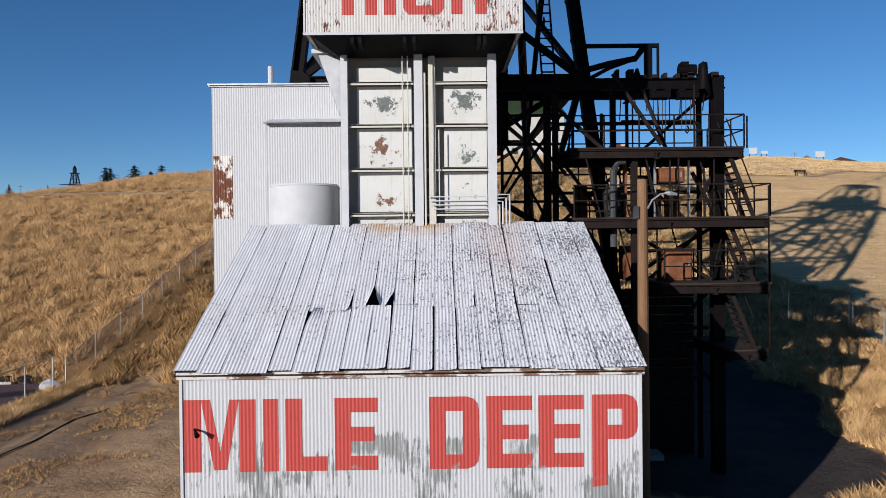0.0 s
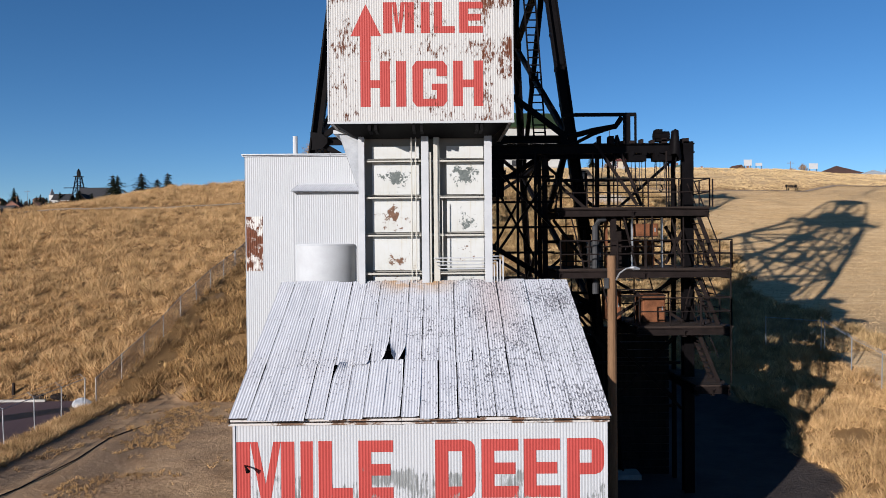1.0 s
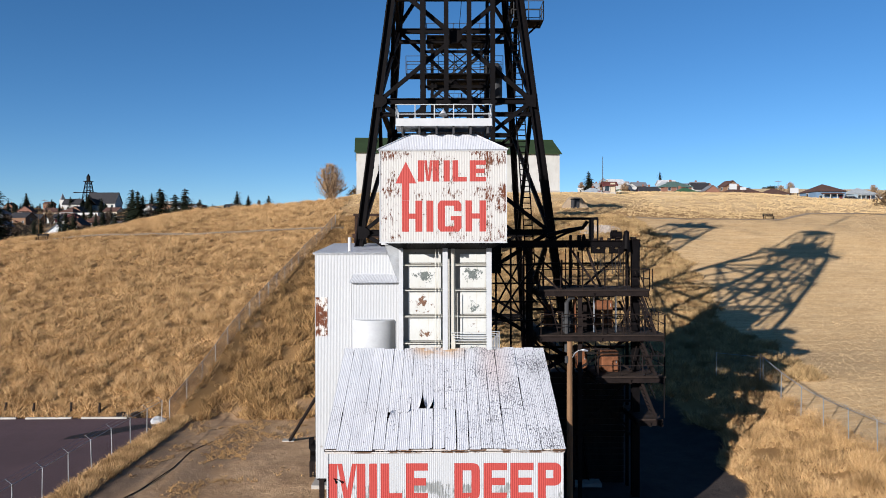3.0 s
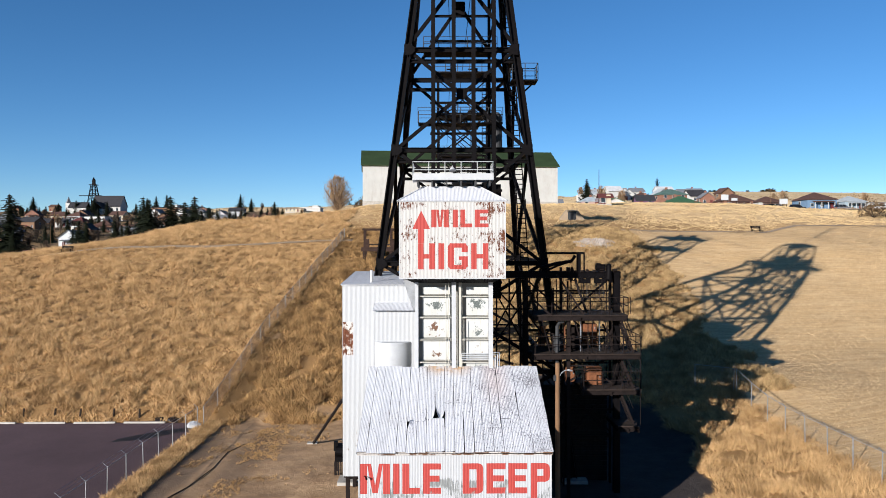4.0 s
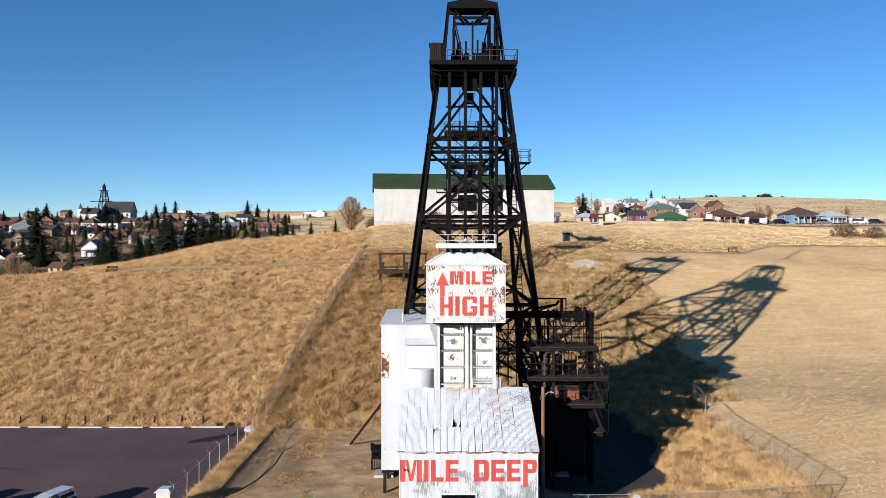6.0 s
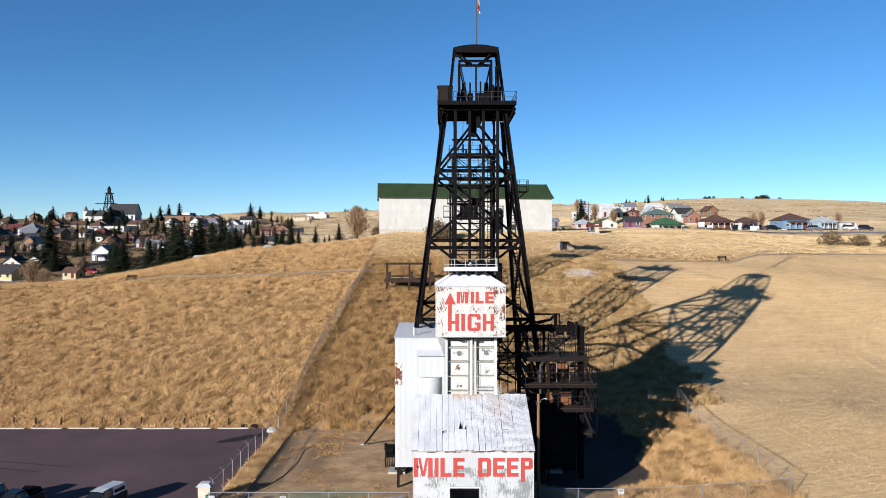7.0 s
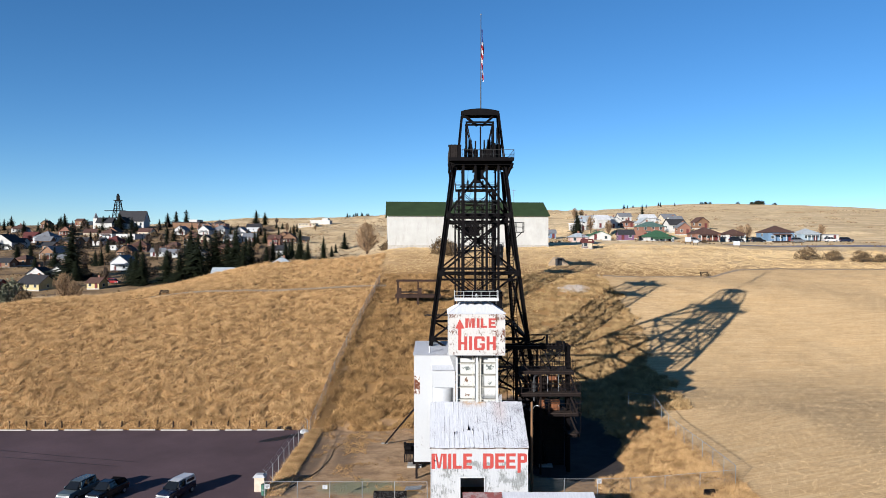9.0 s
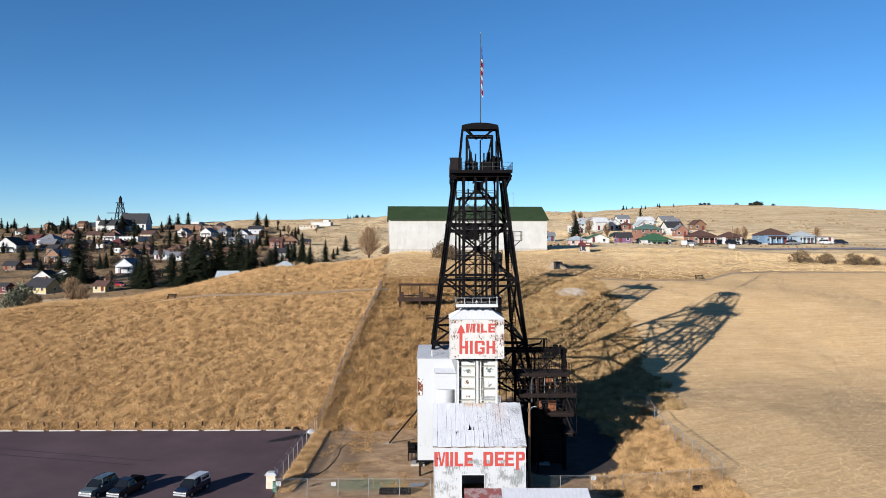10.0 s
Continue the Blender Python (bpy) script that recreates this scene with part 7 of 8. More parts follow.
WEST_MIXED = (
    (-72.5, 172.0, 7.0, 5.0, 'gable', 'pale', 'pale'),
    (-54.5, 172.0, 6.5, 5.2, 'hip', 'white', 'pale'),
    (-112.0, 533.6, 16.0, 2.6, 'flat', 'cream', 'brown'),
    (-178.9, 502.7, 24.1, 4.7, 'flat', 'brick', 'dark'),
    (-142.3, 484.4, 11.7, 3.7, 'gable', 'pale', 'dark'),
    (-236.9, 432.0, 9.8, 3.4, 'gable', 'cream', 'brown'),
    (-211.0, 366.0, 8.5, 2.6, 'gable', 'brown', 'dark'),
    (-143.4, 303.9, 7.2, 2.5, 'gable', 'pale', 'grey'),
    (-134.1, 297.5, 7.1, 2.5, 'gable', 'pale', 'grey'),
    (-190.3, 258.0, 6.3, 2.3, 'gable', 'brown', 'dark'),
    (-121.7, 392.8, 9.0, 2.8, 'gable', 'pale', 'grey'),
    (-302.8, 464.6, 10.4, 3.2, 'hip', 'white', 'brown'),
    (-85.1, 373.1, 6.6, 2.3, 'gable', 'brown', 'dark'),
)
EAST_FRONT = (
    (38.0, 235.0, 4.9, 2.5, 'gable', 'blue', 'grey'),
    (40.7, 190.0, 7.2, 1.8, 'hip', 'pink', 'pale'),
    (33.9, 141.0, 3.0, 1.3, 'gable', 'maroon', 'red'),
    (52.8, 213.0, 9.5, 1.7, 'low', 'white', 'green'),
    (60.4, 205.0, 6.5, 2.4, 'gable', 'purple', 'dark'),
    (75.9, 229.0, 11.5, 4.9, 'hip', 'brick', 'greengrey'),
    (71.7, 205.0, 12.1, 1.5, 'hip', 'white', 'green'),
    (92.2, 215.0, 11.5, 2.9, 'hip', 'brick', 'brown'),
    (103.9, 218.0, 9.1, 3.0, 'hip', 'white', 'brown'),
    (120.1, 218.0, 11.9, 3.6, 'hip', 'blue', 'brown'),
    (133.2, 222.0, 9.0, 3.0, 'hip', 'paleblue', 'palegrey'),
    (141.2, 222.0, 7.3, 2.3, 'flat', 'white', 'grey'),
)
EAST_BACK = (
    (65.5, 268.0, 7.0, 4.0, 'gable', 'white', 'white'),
    (75.5, 285.0, 6.3, 3.7, 'front', 'white', 'grey'),
    (88.5, 320.0, 7.5, 2.9, 'gable', 'white', 'grey'),
    (96.3, 262.0, 8.8, 2.9, 'gable', 'white', 'dark'),
    (95.6, 250.0, 6.1, 3.3, 'front', 'brick', 'grey'),
    (80.1, 280.0, 5.7, 2.6, 'hip', 'brick', 'brown'),
    (112.8, 325.0, 8.8, 2.4, 'gable', 'cream', 'grey'),
    (59.7, 285.0, 5.3, 2.3, 'gable', 'white', 'pale'),
    (54.0, 262.0, 7.0, 3.2, 'flat', 'white', 'white'),
    (70.5, 276.0, 6.5, 3.6, 'front', 'pale', 'palegrey'),
    (84.5, 268.0, 7.5, 3.4, 'front', 'white', 'palegrey'),
    (90.0, 283.0, 8.0, 3.6, 'gable', 'pale', 'white'),
    (102.5, 282.0, 7.0, 3.2, 'gable', 'white', 'grey'),
    (64.0, 296.0, 7.0, 3.0, 'gable', 'pale', 'palegrey'),
    (97.0, 300.0, 7.0, 3.0, 'hip', 'white', 'grey'),
    (107.0, 262.0, 6.5, 3.0, 'front', 'brown', 'brown'),
)
KINDS = {"gable": "gabled", "low": "low gabled", "front": "front-gabled", "hip": "hipped", "flat": "flat"}
rnd = random.Random(12)
for street, group, base in ((WEST_LOW, "houses of the valley town", -6), (WEST_HIGH, "houses of the valley town", -10), (WEST_MIXED, "houses of the valley town", 4), (EAST_FRONT, "houses along the east road", 2), (EAST_BACK, "houses along the east road", 6)):
    for x, y, w, h, kind, wall, roof in street:
        if street is EAST_FRONT:
            w, h = w * 0.8, max(1.9, h)
        elif street is EAST_BACK:
            w = w * 0.82
        else:
            w = w * 0.86
        house(x, y, w, h, kind, wall, roof, base + rnd.uniform(-6, 6), rnd, "small %s house with a %s %s roof" % (wall, roof, KINDS[kind]), group)
# more of the same town, farther in
for k in range(26):
    y = rnd.uniform(265, 560)
    x = -10 - y * rnd.uniform(0.22, 0.68)
    wall, roof, kind = rnd.choice(("white", "brown", "cream", "brown", "brown", "brick")), rnd.choice(("dark", "dark", "brown", "brown", "grey")), rnd.choice(("gable", "front", "hip"))
    house(x, y, rnd.uniform(6, 9), rnd.uniform(2.6, 4.2), kind, wall, roof, rnd.uniform(-20, 10), rnd, "small %s house with a %s %s roof" % (wall, roof, KINDS[kind]), "houses of the valley town")


# ---- the far mine on the ridge ----
def far_mine():
    x, y = -266.0, 540.0
    z = terrain(x, y) - 0.5
    g = thing("far_headframe", (x, y, z), "distant black steel headframe on the ridge", "headframe")
    H = 64 - z
    zs = [0, H * 0.3, H * 0.55, H * 0.78]
    hw = lambda t: 4.4 - 2.9 * t / (H * 0.78)
    for sx in (-1, 1):
        for sy in (-1, 1):
            part("leg", beam(BM(), (x + sx * 4.4, y + sy * 4.4, z), (x + sx * 1.5, y + sy * 1.5, z + H * 0.78), 0.5), m_black, g)
    for z0, z1 in zip(zs, zs[1:]):
        for sy in (-1, 1):
            for s in (-1, 1):
                part("brace", beam(BM(), (x - s * hw(z0), y + sy * hw(z0), z + z0), (x + s * hw(z1), y + sy * hw(z1), z + z1), 0.22), m_black, g)
                part("brace", beam(BM(), (x + sy * hw(z0), y - s * hw(z0), z + z0), (x + sy * hw(z1), y + s * hw(z1), z + z1), 0.22), m_black, g)
            part("strut", beam(BM(), (x - hw(z1), y + sy * hw(z1), z + z1), (x + hw(z1), y + sy * hw(z1), z + z1), 0.4), m_black, g)
    part("deck", box(BM(), x - 2.6, x + 2.6, y - 2.6, y + 2.6, z + H * 0.78, z + H * 0.8), m_black, g)
    part("sheave_house", box(BM(), x - 1.0, x + 1.0, y - 1.0, y + 1.0, z + H * 0.8, z + H * 0.93), m_black, g)
    part("cap", tube(BM(), [(x, y, z + H * 0.93), (x, y, z + H)], [1.3, 0.2], 4), m_black, g)
    part("gangway", beam(BM(), (x - 11, y, z + 13.5), (x + 6, y, z + 13.5), 1.2, 0.5), m_black, g)
    b = thing("mine_building", (x + 17, y - 8, z), "long building with a dark gabled roof and a white gable", "building")
    bx, by = x + 16, y - 10
    part("wall", box(BM(), bx - 10, bx + 11, by - 6, by + 6, z - 1, z + 4.6), WALLS["white"], b)
    bm = BM()
    for s in (-1, 1):
        slab(bm, [(bx - 10.5, by + s * 6.6, z + 4.3), (bx + 11.5, by + s * 6.6, z + 4.3), (bx + 11.5, by, z + 12.5), (bx - 10.5, by, z + 12.5)][::s], 0.3)
    part("roof", bm, ROOFS["dark"], b)
    bm = BM()
    for x0 in (bx - 10, bx + 11):
        bm.faces.new([bm.verts.new(p) for p in ((x0, by - 6, z + 4.6), (x0, by + 6, z + 4.6), (x0, by, z + 12.4))])
    part("gable", bm, WALLS["white"], b)
    for k in range(5):
        part("window", box(BM(), bx - 8 + k * 4, bx - 6.6 + k * 4, by - 6.08, by - 6.003, z + 1.2, z + 3.4), m_pane, b)
    part("wing", box(BM(), bx - 9, bx + 1, by - 13, by - 6.1, z - 3, z + 2.6), WALLS["white"], b)
    bm = BM()
    for s in (-1, 1):
        slab(bm, [(bx - 4 + s * 5.6, by - 13.6, z + 2.3), (bx - 4 + s * 5.6, by - 2, z + 2.3), (bx - 4, by - 2, z + 7.6), (bx - 4, by - 13.6, z + 7.6)][::s], 0.25)
    part("wing_roof", bm, ROOFS["dark"], b)
    part("wing_gable", slab(BM(), [(bx - 9, by - 13, z + 2.6), (bx + 1, by - 13, z + 2.6), (bx - 4, by - 13, z + 7.4)], 0.1), WALLS["brown"], b)
    c = thing("church", (x - 4, y - 30, z - 2), "small white church with a steeple among firs", "church")
    cx, cy, cz = x - 3, y - 32, terrain(x - 3, y - 32) - 0.5
    part("nave", box(BM(), cx + 2, cx + 14, cy - 4, cy + 4, cz, cz + 6), WALLS["white"], c)
    bm = BM()
    for s in (-1, 1):
        slab(bm, [(cx + 1.5, cy + s * 4.6, cz + 5.8), (cx + 14.5, cy + s * 4.6, cz + 5.8), (cx + 14.5, cy, cz + 10), (cx + 1.5, cy, cz + 10)][::s], 0.2)
    part("roof", bm, ROOFS["dark"], c)
    part("tower", box(BM(), cx - 1.5, cx + 1.5, cy - 1.5, cy + 1.5, cz, cz + 9.5), WALLS["white"], c)
    part("steeple", tube(BM(), [(cx, cy, cz + 9.5), (cx, cy, cz + 14)], [2.1, 0.1], 4), ROOFS["grey"], c)
    for w, (wx, wy, ww, wh, mt, lab) in enumerate(((-118, 640, 18, 3.4, "white", "long low white building on the skyline"), (-205, 530, 21, 4.5, "brown", "large dark brown building on the ridge"))):
        zz = terrain(wx, wy) - 0.5
        q = thing("works_building", (wx, wy, zz), lab, "building")
        part("wall", box(BM(), wx - ww / 2, wx + ww / 2, wy - 8, wy + 8, zz, zz + wh), WALLS[mt], q)
        part("roof", box(BM(), wx - ww / 2 - 0.5, wx + ww / 2 + 0.5, wy - 8.5, wy + 8.5, zz + wh, zz + wh + 0.5), ROOFS["white" if mt == "white" else "dark"], q)
        part("annex", box(BM(), wx + ww * 0.1, wx + ww * 0.4, wy - 7, wy + 7, zz + wh + 0.5, zz + wh + 2.4), WALLS["white"], q)


far_mine()

# wooded ridges beyond the town, with haze painted into their grey-blue
m_ridge = plain("hazy_wooded_ridge", (0.078, 0.09, 0.102), 0.95, 0, 0.35, 0.004, 0.05, 0.3)


def far_ridge(x0, x1, y, low, tops, label):
    bm = BM()
    n = 48
    front, crest, rear = [], [], []
    for k in range(n + 1):
        u = k / n
        x = x0 + (x1 - x0) * u
        z = float(np.interp(u, [i / (len(tops) - 1) for i in range(len(tops))], tops)) + 5 * noise.noise(Vector((x * 0.012, 1, y)))
        front.append(bm.verts.new((x, y - 500, low)))
        crest.append(bm.verts.new((x, y, z)))
        rear.append(bm.verts.new((x, y + 500, low)))
    for A, B in ((front, crest), (crest, rear)):
        for k in range(n):
            bm.faces.new((A[k], A[k + 1], B[k + 1], B[k]))
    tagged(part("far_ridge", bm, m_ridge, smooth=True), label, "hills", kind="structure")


far_ridge(-1790, -1220, 3100, 20, (55, 92, 103, 107, 115, 120, 113, 101, 55), "wooded hills far beyond the town, tinted with haze")
far_ridge(-1170, -740, 3300, 20, (82, 117, 125, 123, 130, 126, 116, 82), "wooded hills far beyond the town, tinted with haze")
far_ridge(1500, 2700, 3000, 20, (20, 138, 152, 156, 150, 146, 140, 20), "wooded ridge far beyond the field, tinted with haze")

# the east road with parked cars and notices
m_road = plain("pale_asphalt", (0.21, 0.19, 0.195), 0.9, 0.0, 0.2, 0.2, 8, 0.3)
strip("road", [(78, 181), (90, 175), (105, 173), (130, 175), (180, 184), (240, 200)], 7.5, m_road, "grey asphalt road before the east houses", "road", 0.12, 3)
for x, y, turn, p, lab in ((85.5, 208.5, 88, p_grey, "grey car parked by the road"), (101, 209, 85, p_black, "black car parked by the road"), (109, 209, 92, p_black, "dark car parked by the road"), (123.5, 209.5, 95, p_grey, "grey car parked by the road"), (136, 210.5, 88, p_white, "white car parked by the road"), (142, 211.5, 92, p_navy, "dark blue car parked by the road"), (-122, 208, 70, p_red, "red car parked in the valley")):
    car(x, y, terrain(x, y) + 0.05, turn, p, p, lab, group="cars by the houses")
for x, y, w, h in ((65.5, 155, 1.7, 2.2), (78.6, 153, 1.9, 2.1), (67, 153, 1.4, 1.5)):
    z = terrain(x, y) - 0.2
    g = thing("sign_board", (x, y, z), "blank white sign board beside the road", "sign", "boards beside the road")
    part("board", box(BM(), x - w / 2, x + w / 2, y - 0.05, y + 0.05, z + 0.9, z + h), m_white, g)
    for s in (-0.4, 0.4):
        part("post", box(BM(), x + s * w - 0.06, x + s * w + 0.06, y + 0.06, y + 0.16, z, z + h), m_plank, g)
for x, y, top in ((103, 214, 31.5), (-140, 240, 25), (-170, 300, 31), (-120, 420, 42), (30, 300, 50)):
    utility_pole(x, y, top, label="thin wooden utility pole among the houses", r=0.07)


# ---- trees and shrubs ----
def leaf_mat(name, a, b):
    n = Nodes(name)
    return n.finish(n.mix(n.island(), a, b), 0.7)


m_fir = leaf_mat("fir_needles", (0.0055, 0.0088, 0.0040), (0.0160, 0.0205, 0.0085))
m_bark = plain("bark", (0.063, 0.0452, 0.0348), 0.95, 0, 0.3, 3, 20, 0.5)
m_twig = leaf_mat("dry_twigs", (0.30, 0.20, 0.115), (0.18, 0.118, 0.07))
m_twig_grey = leaf_mat("grey_twigs", (0.105, 0.074, 0.052), (0.058, 0.043, 0.034))
m_thicket = leaf_mat("dark_thicket", (0.034, 0.028, 0.019), (0.014, 0.014, 0.009))
m_sage = leaf_mat("sage_leaves", (0.153, 0.153, 0.104), (0.084, 0.09, 0.059))
m_brush = leaf_mat("brown_brush", (0.139, 0.09, 0.0452), (0.07, 0.0487, 0.0278))


def fir_mesh(seed):
    """A unit-high fir: trunk and crown meshes."""
    r = random.Random(seed)
    trunk = tube(BM(), [(0, 0, 0), (0, 0, 0.5), (0, 0, 0.98)], [0.022, 0.014, 0.003], 7)
    co, fa = [], []
    tiers = 26
    for t in range(tiers):
        z = 0.06 + 0.92 * (t / tiers) ** 0.93
        rad = 0.31 * (1 - z) ** 0.75 * r.uniform(0.55, 1.2) + 0.012
        n = int(8 + 18 * (1 - z))
        for k in range(n):
            a = 2 * math.pi * (k + r.random()) / n
            l = rad * r.uniform(0.4, 1.35)
            ca, sa = math.cos(a), math.sin(a)
            for s in range(4):
                u0, u1 = s / 4, (s + 1.5) / 4
                zz = z - 0.28 * l * u0 + r.uniform(-0.008, 0.008)
                w = (0.046 * (1.25 - u0) + 0.008) * (0.2 + 0.8 * (1 - z))
                b = len(co)
                co += [(ca * l * u0 - sa * w, sa * l * u0 + ca * w, zz), (ca * l * u0 + sa * w, sa * l * u0 - ca * w, zz + 0.006), (ca * l * u1, sa * l * u1, zz - 0.28 * l * 0.35 - r.uniform(0, 0.014))]
                fa.append((b, b + 1, b + 2))
    me = bpy.data.meshes.new("crown")
    me.from_pydata(co, [], fa)
    me.materials.append(m_fir)
    return trunk, me


FIRS = []
for seed in (1, 2, 3, 4):
    bm, me = fir_mesh(seed)
    g = thing("fir_tree", (0, 0, 0), "dark green fir tree standing among the houses", "tree", "firs of the town")
    part("trunk", bm, m_bark, g)
    c = new("crown", me)
    c.parent = g
    FIRS.append(g)


FIRS_NEAR = (
    (-145.5, 225.0, 19.0),
    (-273.4, 470.0, 12.5),
    (-249.1, 360.0, 10.8),
    (-112.8, 205.0, 11.4),
    (-101.7, 205.0, 12.1),
    (-95.9, 212.0, 17.8),
    (-89.3, 200.0, 17.1),
    (-80.7, 206.0, 16.2),
    (-71.4, 200.0, 14.3),
    (-110.0, 204.0, 12.5),
    (-116.1, 208.0, 10.0),
    (-95.0, 198.0, 11.4),
    (-84.8, 205.0, 18.2),
    (-77.4, 205.0, 17.4),
    (-72.1, 195.0, 12.4),
    (-65.5, 200.0, 11.1),
    (-65.4, 260.0, 12.3),
    (-58.5, 240.0, 9.9),
    (-55.7, 262.0, 10.0),
)
FIRS_FAR = (
    (-233.5, 560.0, 12.0),
    (-262.0, 505.0, 12.0),
    (-250.0, 506.0, 13.0),
    (-241.0, 507.0, 11.0),
    (-226.4, 560.0, 13.0),
    (-217.9, 560.0, 13.4),
    (-154.5, 540.0, 14.4),
    (-161.8, 600.0, 12.5),
    (-255.6, 520.0, 11.7),
    (-273.9, 540.0, 8.2),
    (-217.4, 500.0, 8.3),
    (-173.0, 340.0, 8.9),
    (-55.6, 330.0, 8.5),
    (-55.9, 300.0, 4.9),
    (-54.9, 280.0, 5.0),
    (-181.9, 420.0, 9.7),
    (-149.7, 470.0, 6.6),
    (92.1, 300.0, 9.8),
    (49.5, 240.0, 10.1),
    (49.3, 235.0, 8.3),
)
rnd = random.Random(21)
spots = [(x, y, h) for x, y, h in FIRS_NEAR + FIRS_FAR]
for k in range(125):
    y = rnd.uniform(205, 560)
    spots.append((-12 - y * rnd.uniform(0.2, 0.68), y, rnd.uniform(4, 9.5)))
for k in range(13):  # dots of trees on the far skyline
    y = rnd.uniform(780, 830)
    spots.append((rnd.uniform(200, 268) if k < 10 else rnd.uniform(90, 150), y, rnd.uniform(3.0, 5.5)))
for k in range(14):
    spots.append((rnd.uniform(-122, -82), rnd.uniform(795, 825), rnd.uniform(3.5, 6.5)))
for k, (x, y, h) in enumerate(spots):
    fat = rnd.uniform(1.2, 1.65) if h > 10 else rnd.uniform(0.9, 1.35)
    h *= rnd.uniform(0.98, 1.14)
    m = pose(x, y, terrain(x, y) - 0.3, 0, 0, rnd.uniform(0, 360)) @ Matrix.Diagonal((h * fat, h * fat, h, 1))
    if k < 4:
        FIRS[k].matrix_basis = m
    else:
        src = FIRS[k % 4]
        ob = copy_thing(src, pose(0, 0, 0))
        ob.matrix_basis = m


def bare_tree(x, y, h, mt, label, wide=1.0, seed=1, fill=0):
    """A leafless crown: limbs that fork into fine twigs."""
    r = random.Random(seed)
    g = thing("bare_tree", (0, 0, 0), label, "tree", "bare trees")
    part("trunk", tube(BM(), [(0, 0, 0), (0.02 * h, 0, 0.15 * h), (0, 0.01 * h, 0.35 * h)], [0.035 * h, 0.028 * h, 0.018 * h], 7), m_bark, g)
    bm = BM()
    twigs = BM()
    for k in range(22):
        a, s = r.uniform(0, 6.283), r.uniform(0.03, 0.27) * wide
        z0 = h * r.uniform(0.08, 0.34)
        tip = Vector((math.cos(a) * s * h, math.sin(a) * s * h, h * (0.98 - 1.1 * s * r.uniform(0.6, 1.6))))
        mid = Vector((tip.x * 0.55, tip.y * 0.55, (z0 + tip.z) * 0.52))
        tube(bm, [(0, 0, z0), mid, tip], [0.014 * h, 0.009 * h, 0.003 * h], 5)
        for i in range(85):
            u = r.uniform(0.25, 1)
            p = Vector((0, 0, z0)).lerp(mid, u * 2) if u < 0.5 else mid.lerp(tip, u * 2 - 1)
            d = Vector((r.gauss(0, 0.5), r.gauss(0, 0.5), r.uniform(0.3, 1.2))).normalized() * h * r.uniform(0.06, 0.17)
            w = Vector((r.gauss(0, 1), r.gauss(0, 1), 0)).normalized() * h * 0.006
            twigs.faces.new([twigs.verts.new(p - w), twigs.verts.new(p + w), twigs.verts.new(p + d)])
    for i in range(fill):  # fine outer twigs
        a, q, v = r.uniform(0, 6.283), r.random() ** 0.6, r.uniform(-1, 1)
        rad = 0.2 * wide * h * q * math.sqrt(1 - v * v) * r.uniform(0.75, 1.2)
        p = Vector((math.cos(a) * rad, math.sin(a) * rad, h * (0.54 + 0.4 * v)))
        d = Vector((r.gauss(0, 0.5) + math.cos(a) * 0.3, r.gauss(0, 0.5) + math.sin(a) * 0.3, r.uniform(0.3, 1.2))).normalized() * h * r.uniform(0.05, 0.12)
        w = Vector((r.gauss(0, 1), r.gauss(0, 1), 0)).normalized() * h * 0.006
        twigs.faces.new([twigs.verts.new(p - w), twigs.verts.new(p + w), twigs.verts.new(p + d)])
    part("bough", bm, m_bark, g)
    part("twig_crown", twigs, mt, g)
    g.matrix_basis = pose(x, y, terrain(x, y) - 0.2)


BARE = (
    (-25.5, 146.0, 9.3),
    (-115.1, 470.0, 7.2),
    (-104.3, 440.0, 7.2),
    (-110.1, 150.0, 9.2),
    (-107.3, 150.0, 6.7),
    (76.0, 390.0, 7.5),
    (81.0, 395.0, 6.5),
    (145.0, 235.0, 6.4),
    (110.5, 222.0, 6.8),
    (58.0, 255.0, 7.5),
    (64.0, 248.0, 6.5),
    (86.0, 255.0, 6.0),
    (112.0, 232.0, 6.0),
    (-93.7, 300.0, 5.8),
    (-96.5, 480.0, 4.8),
    (-47.3, 330.0, 7.7),
)
SHRUBS = (
    (90.5, 137.0, 3.7),
    (97.0, 136.5, 3.3),
    (103.5, 134.7, 3.5),
    (108.5, 134.6, 2.6),
    (113.5, 133.0, 3.1),
    (-109.9, 125.0, 7.1),
    (-109.8, 120.0, 5.1),
    (-103.2, 118.0, 3.2),
    (-5.0, 128.0, 4.8),
    (-2.5, 127.0, 4.0),
    (-18.6, 146.0, 3.4),
    (-20.5, 147.5, 2.6),
    (-41.0, 172.0, 4.4),
    (80.9, 185.0, 0.2),
    (72.8, 205.0, 1.5),
)
for k, (x, y, h) in enumerate(BARE):
    bare_tree(x, y, h, m_twig, "bare golden-brown tree in late autumn", 1.6 if k == 0 else 1.7 if k in (3, 4) else 1.15, k, 2200 if k == 0 else 900)
rnd = random.Random(31)
for k in range(84):
    y = rnd.uniform(200, 540)
    bare_tree(-12 - y * rnd.uniform(0.22, 0.66), y, rnd.uniform(4, 8), m_twig_grey if k % 4 else m_twig, "bare grey-brown tree among the houses", 1.1, 50 + k)


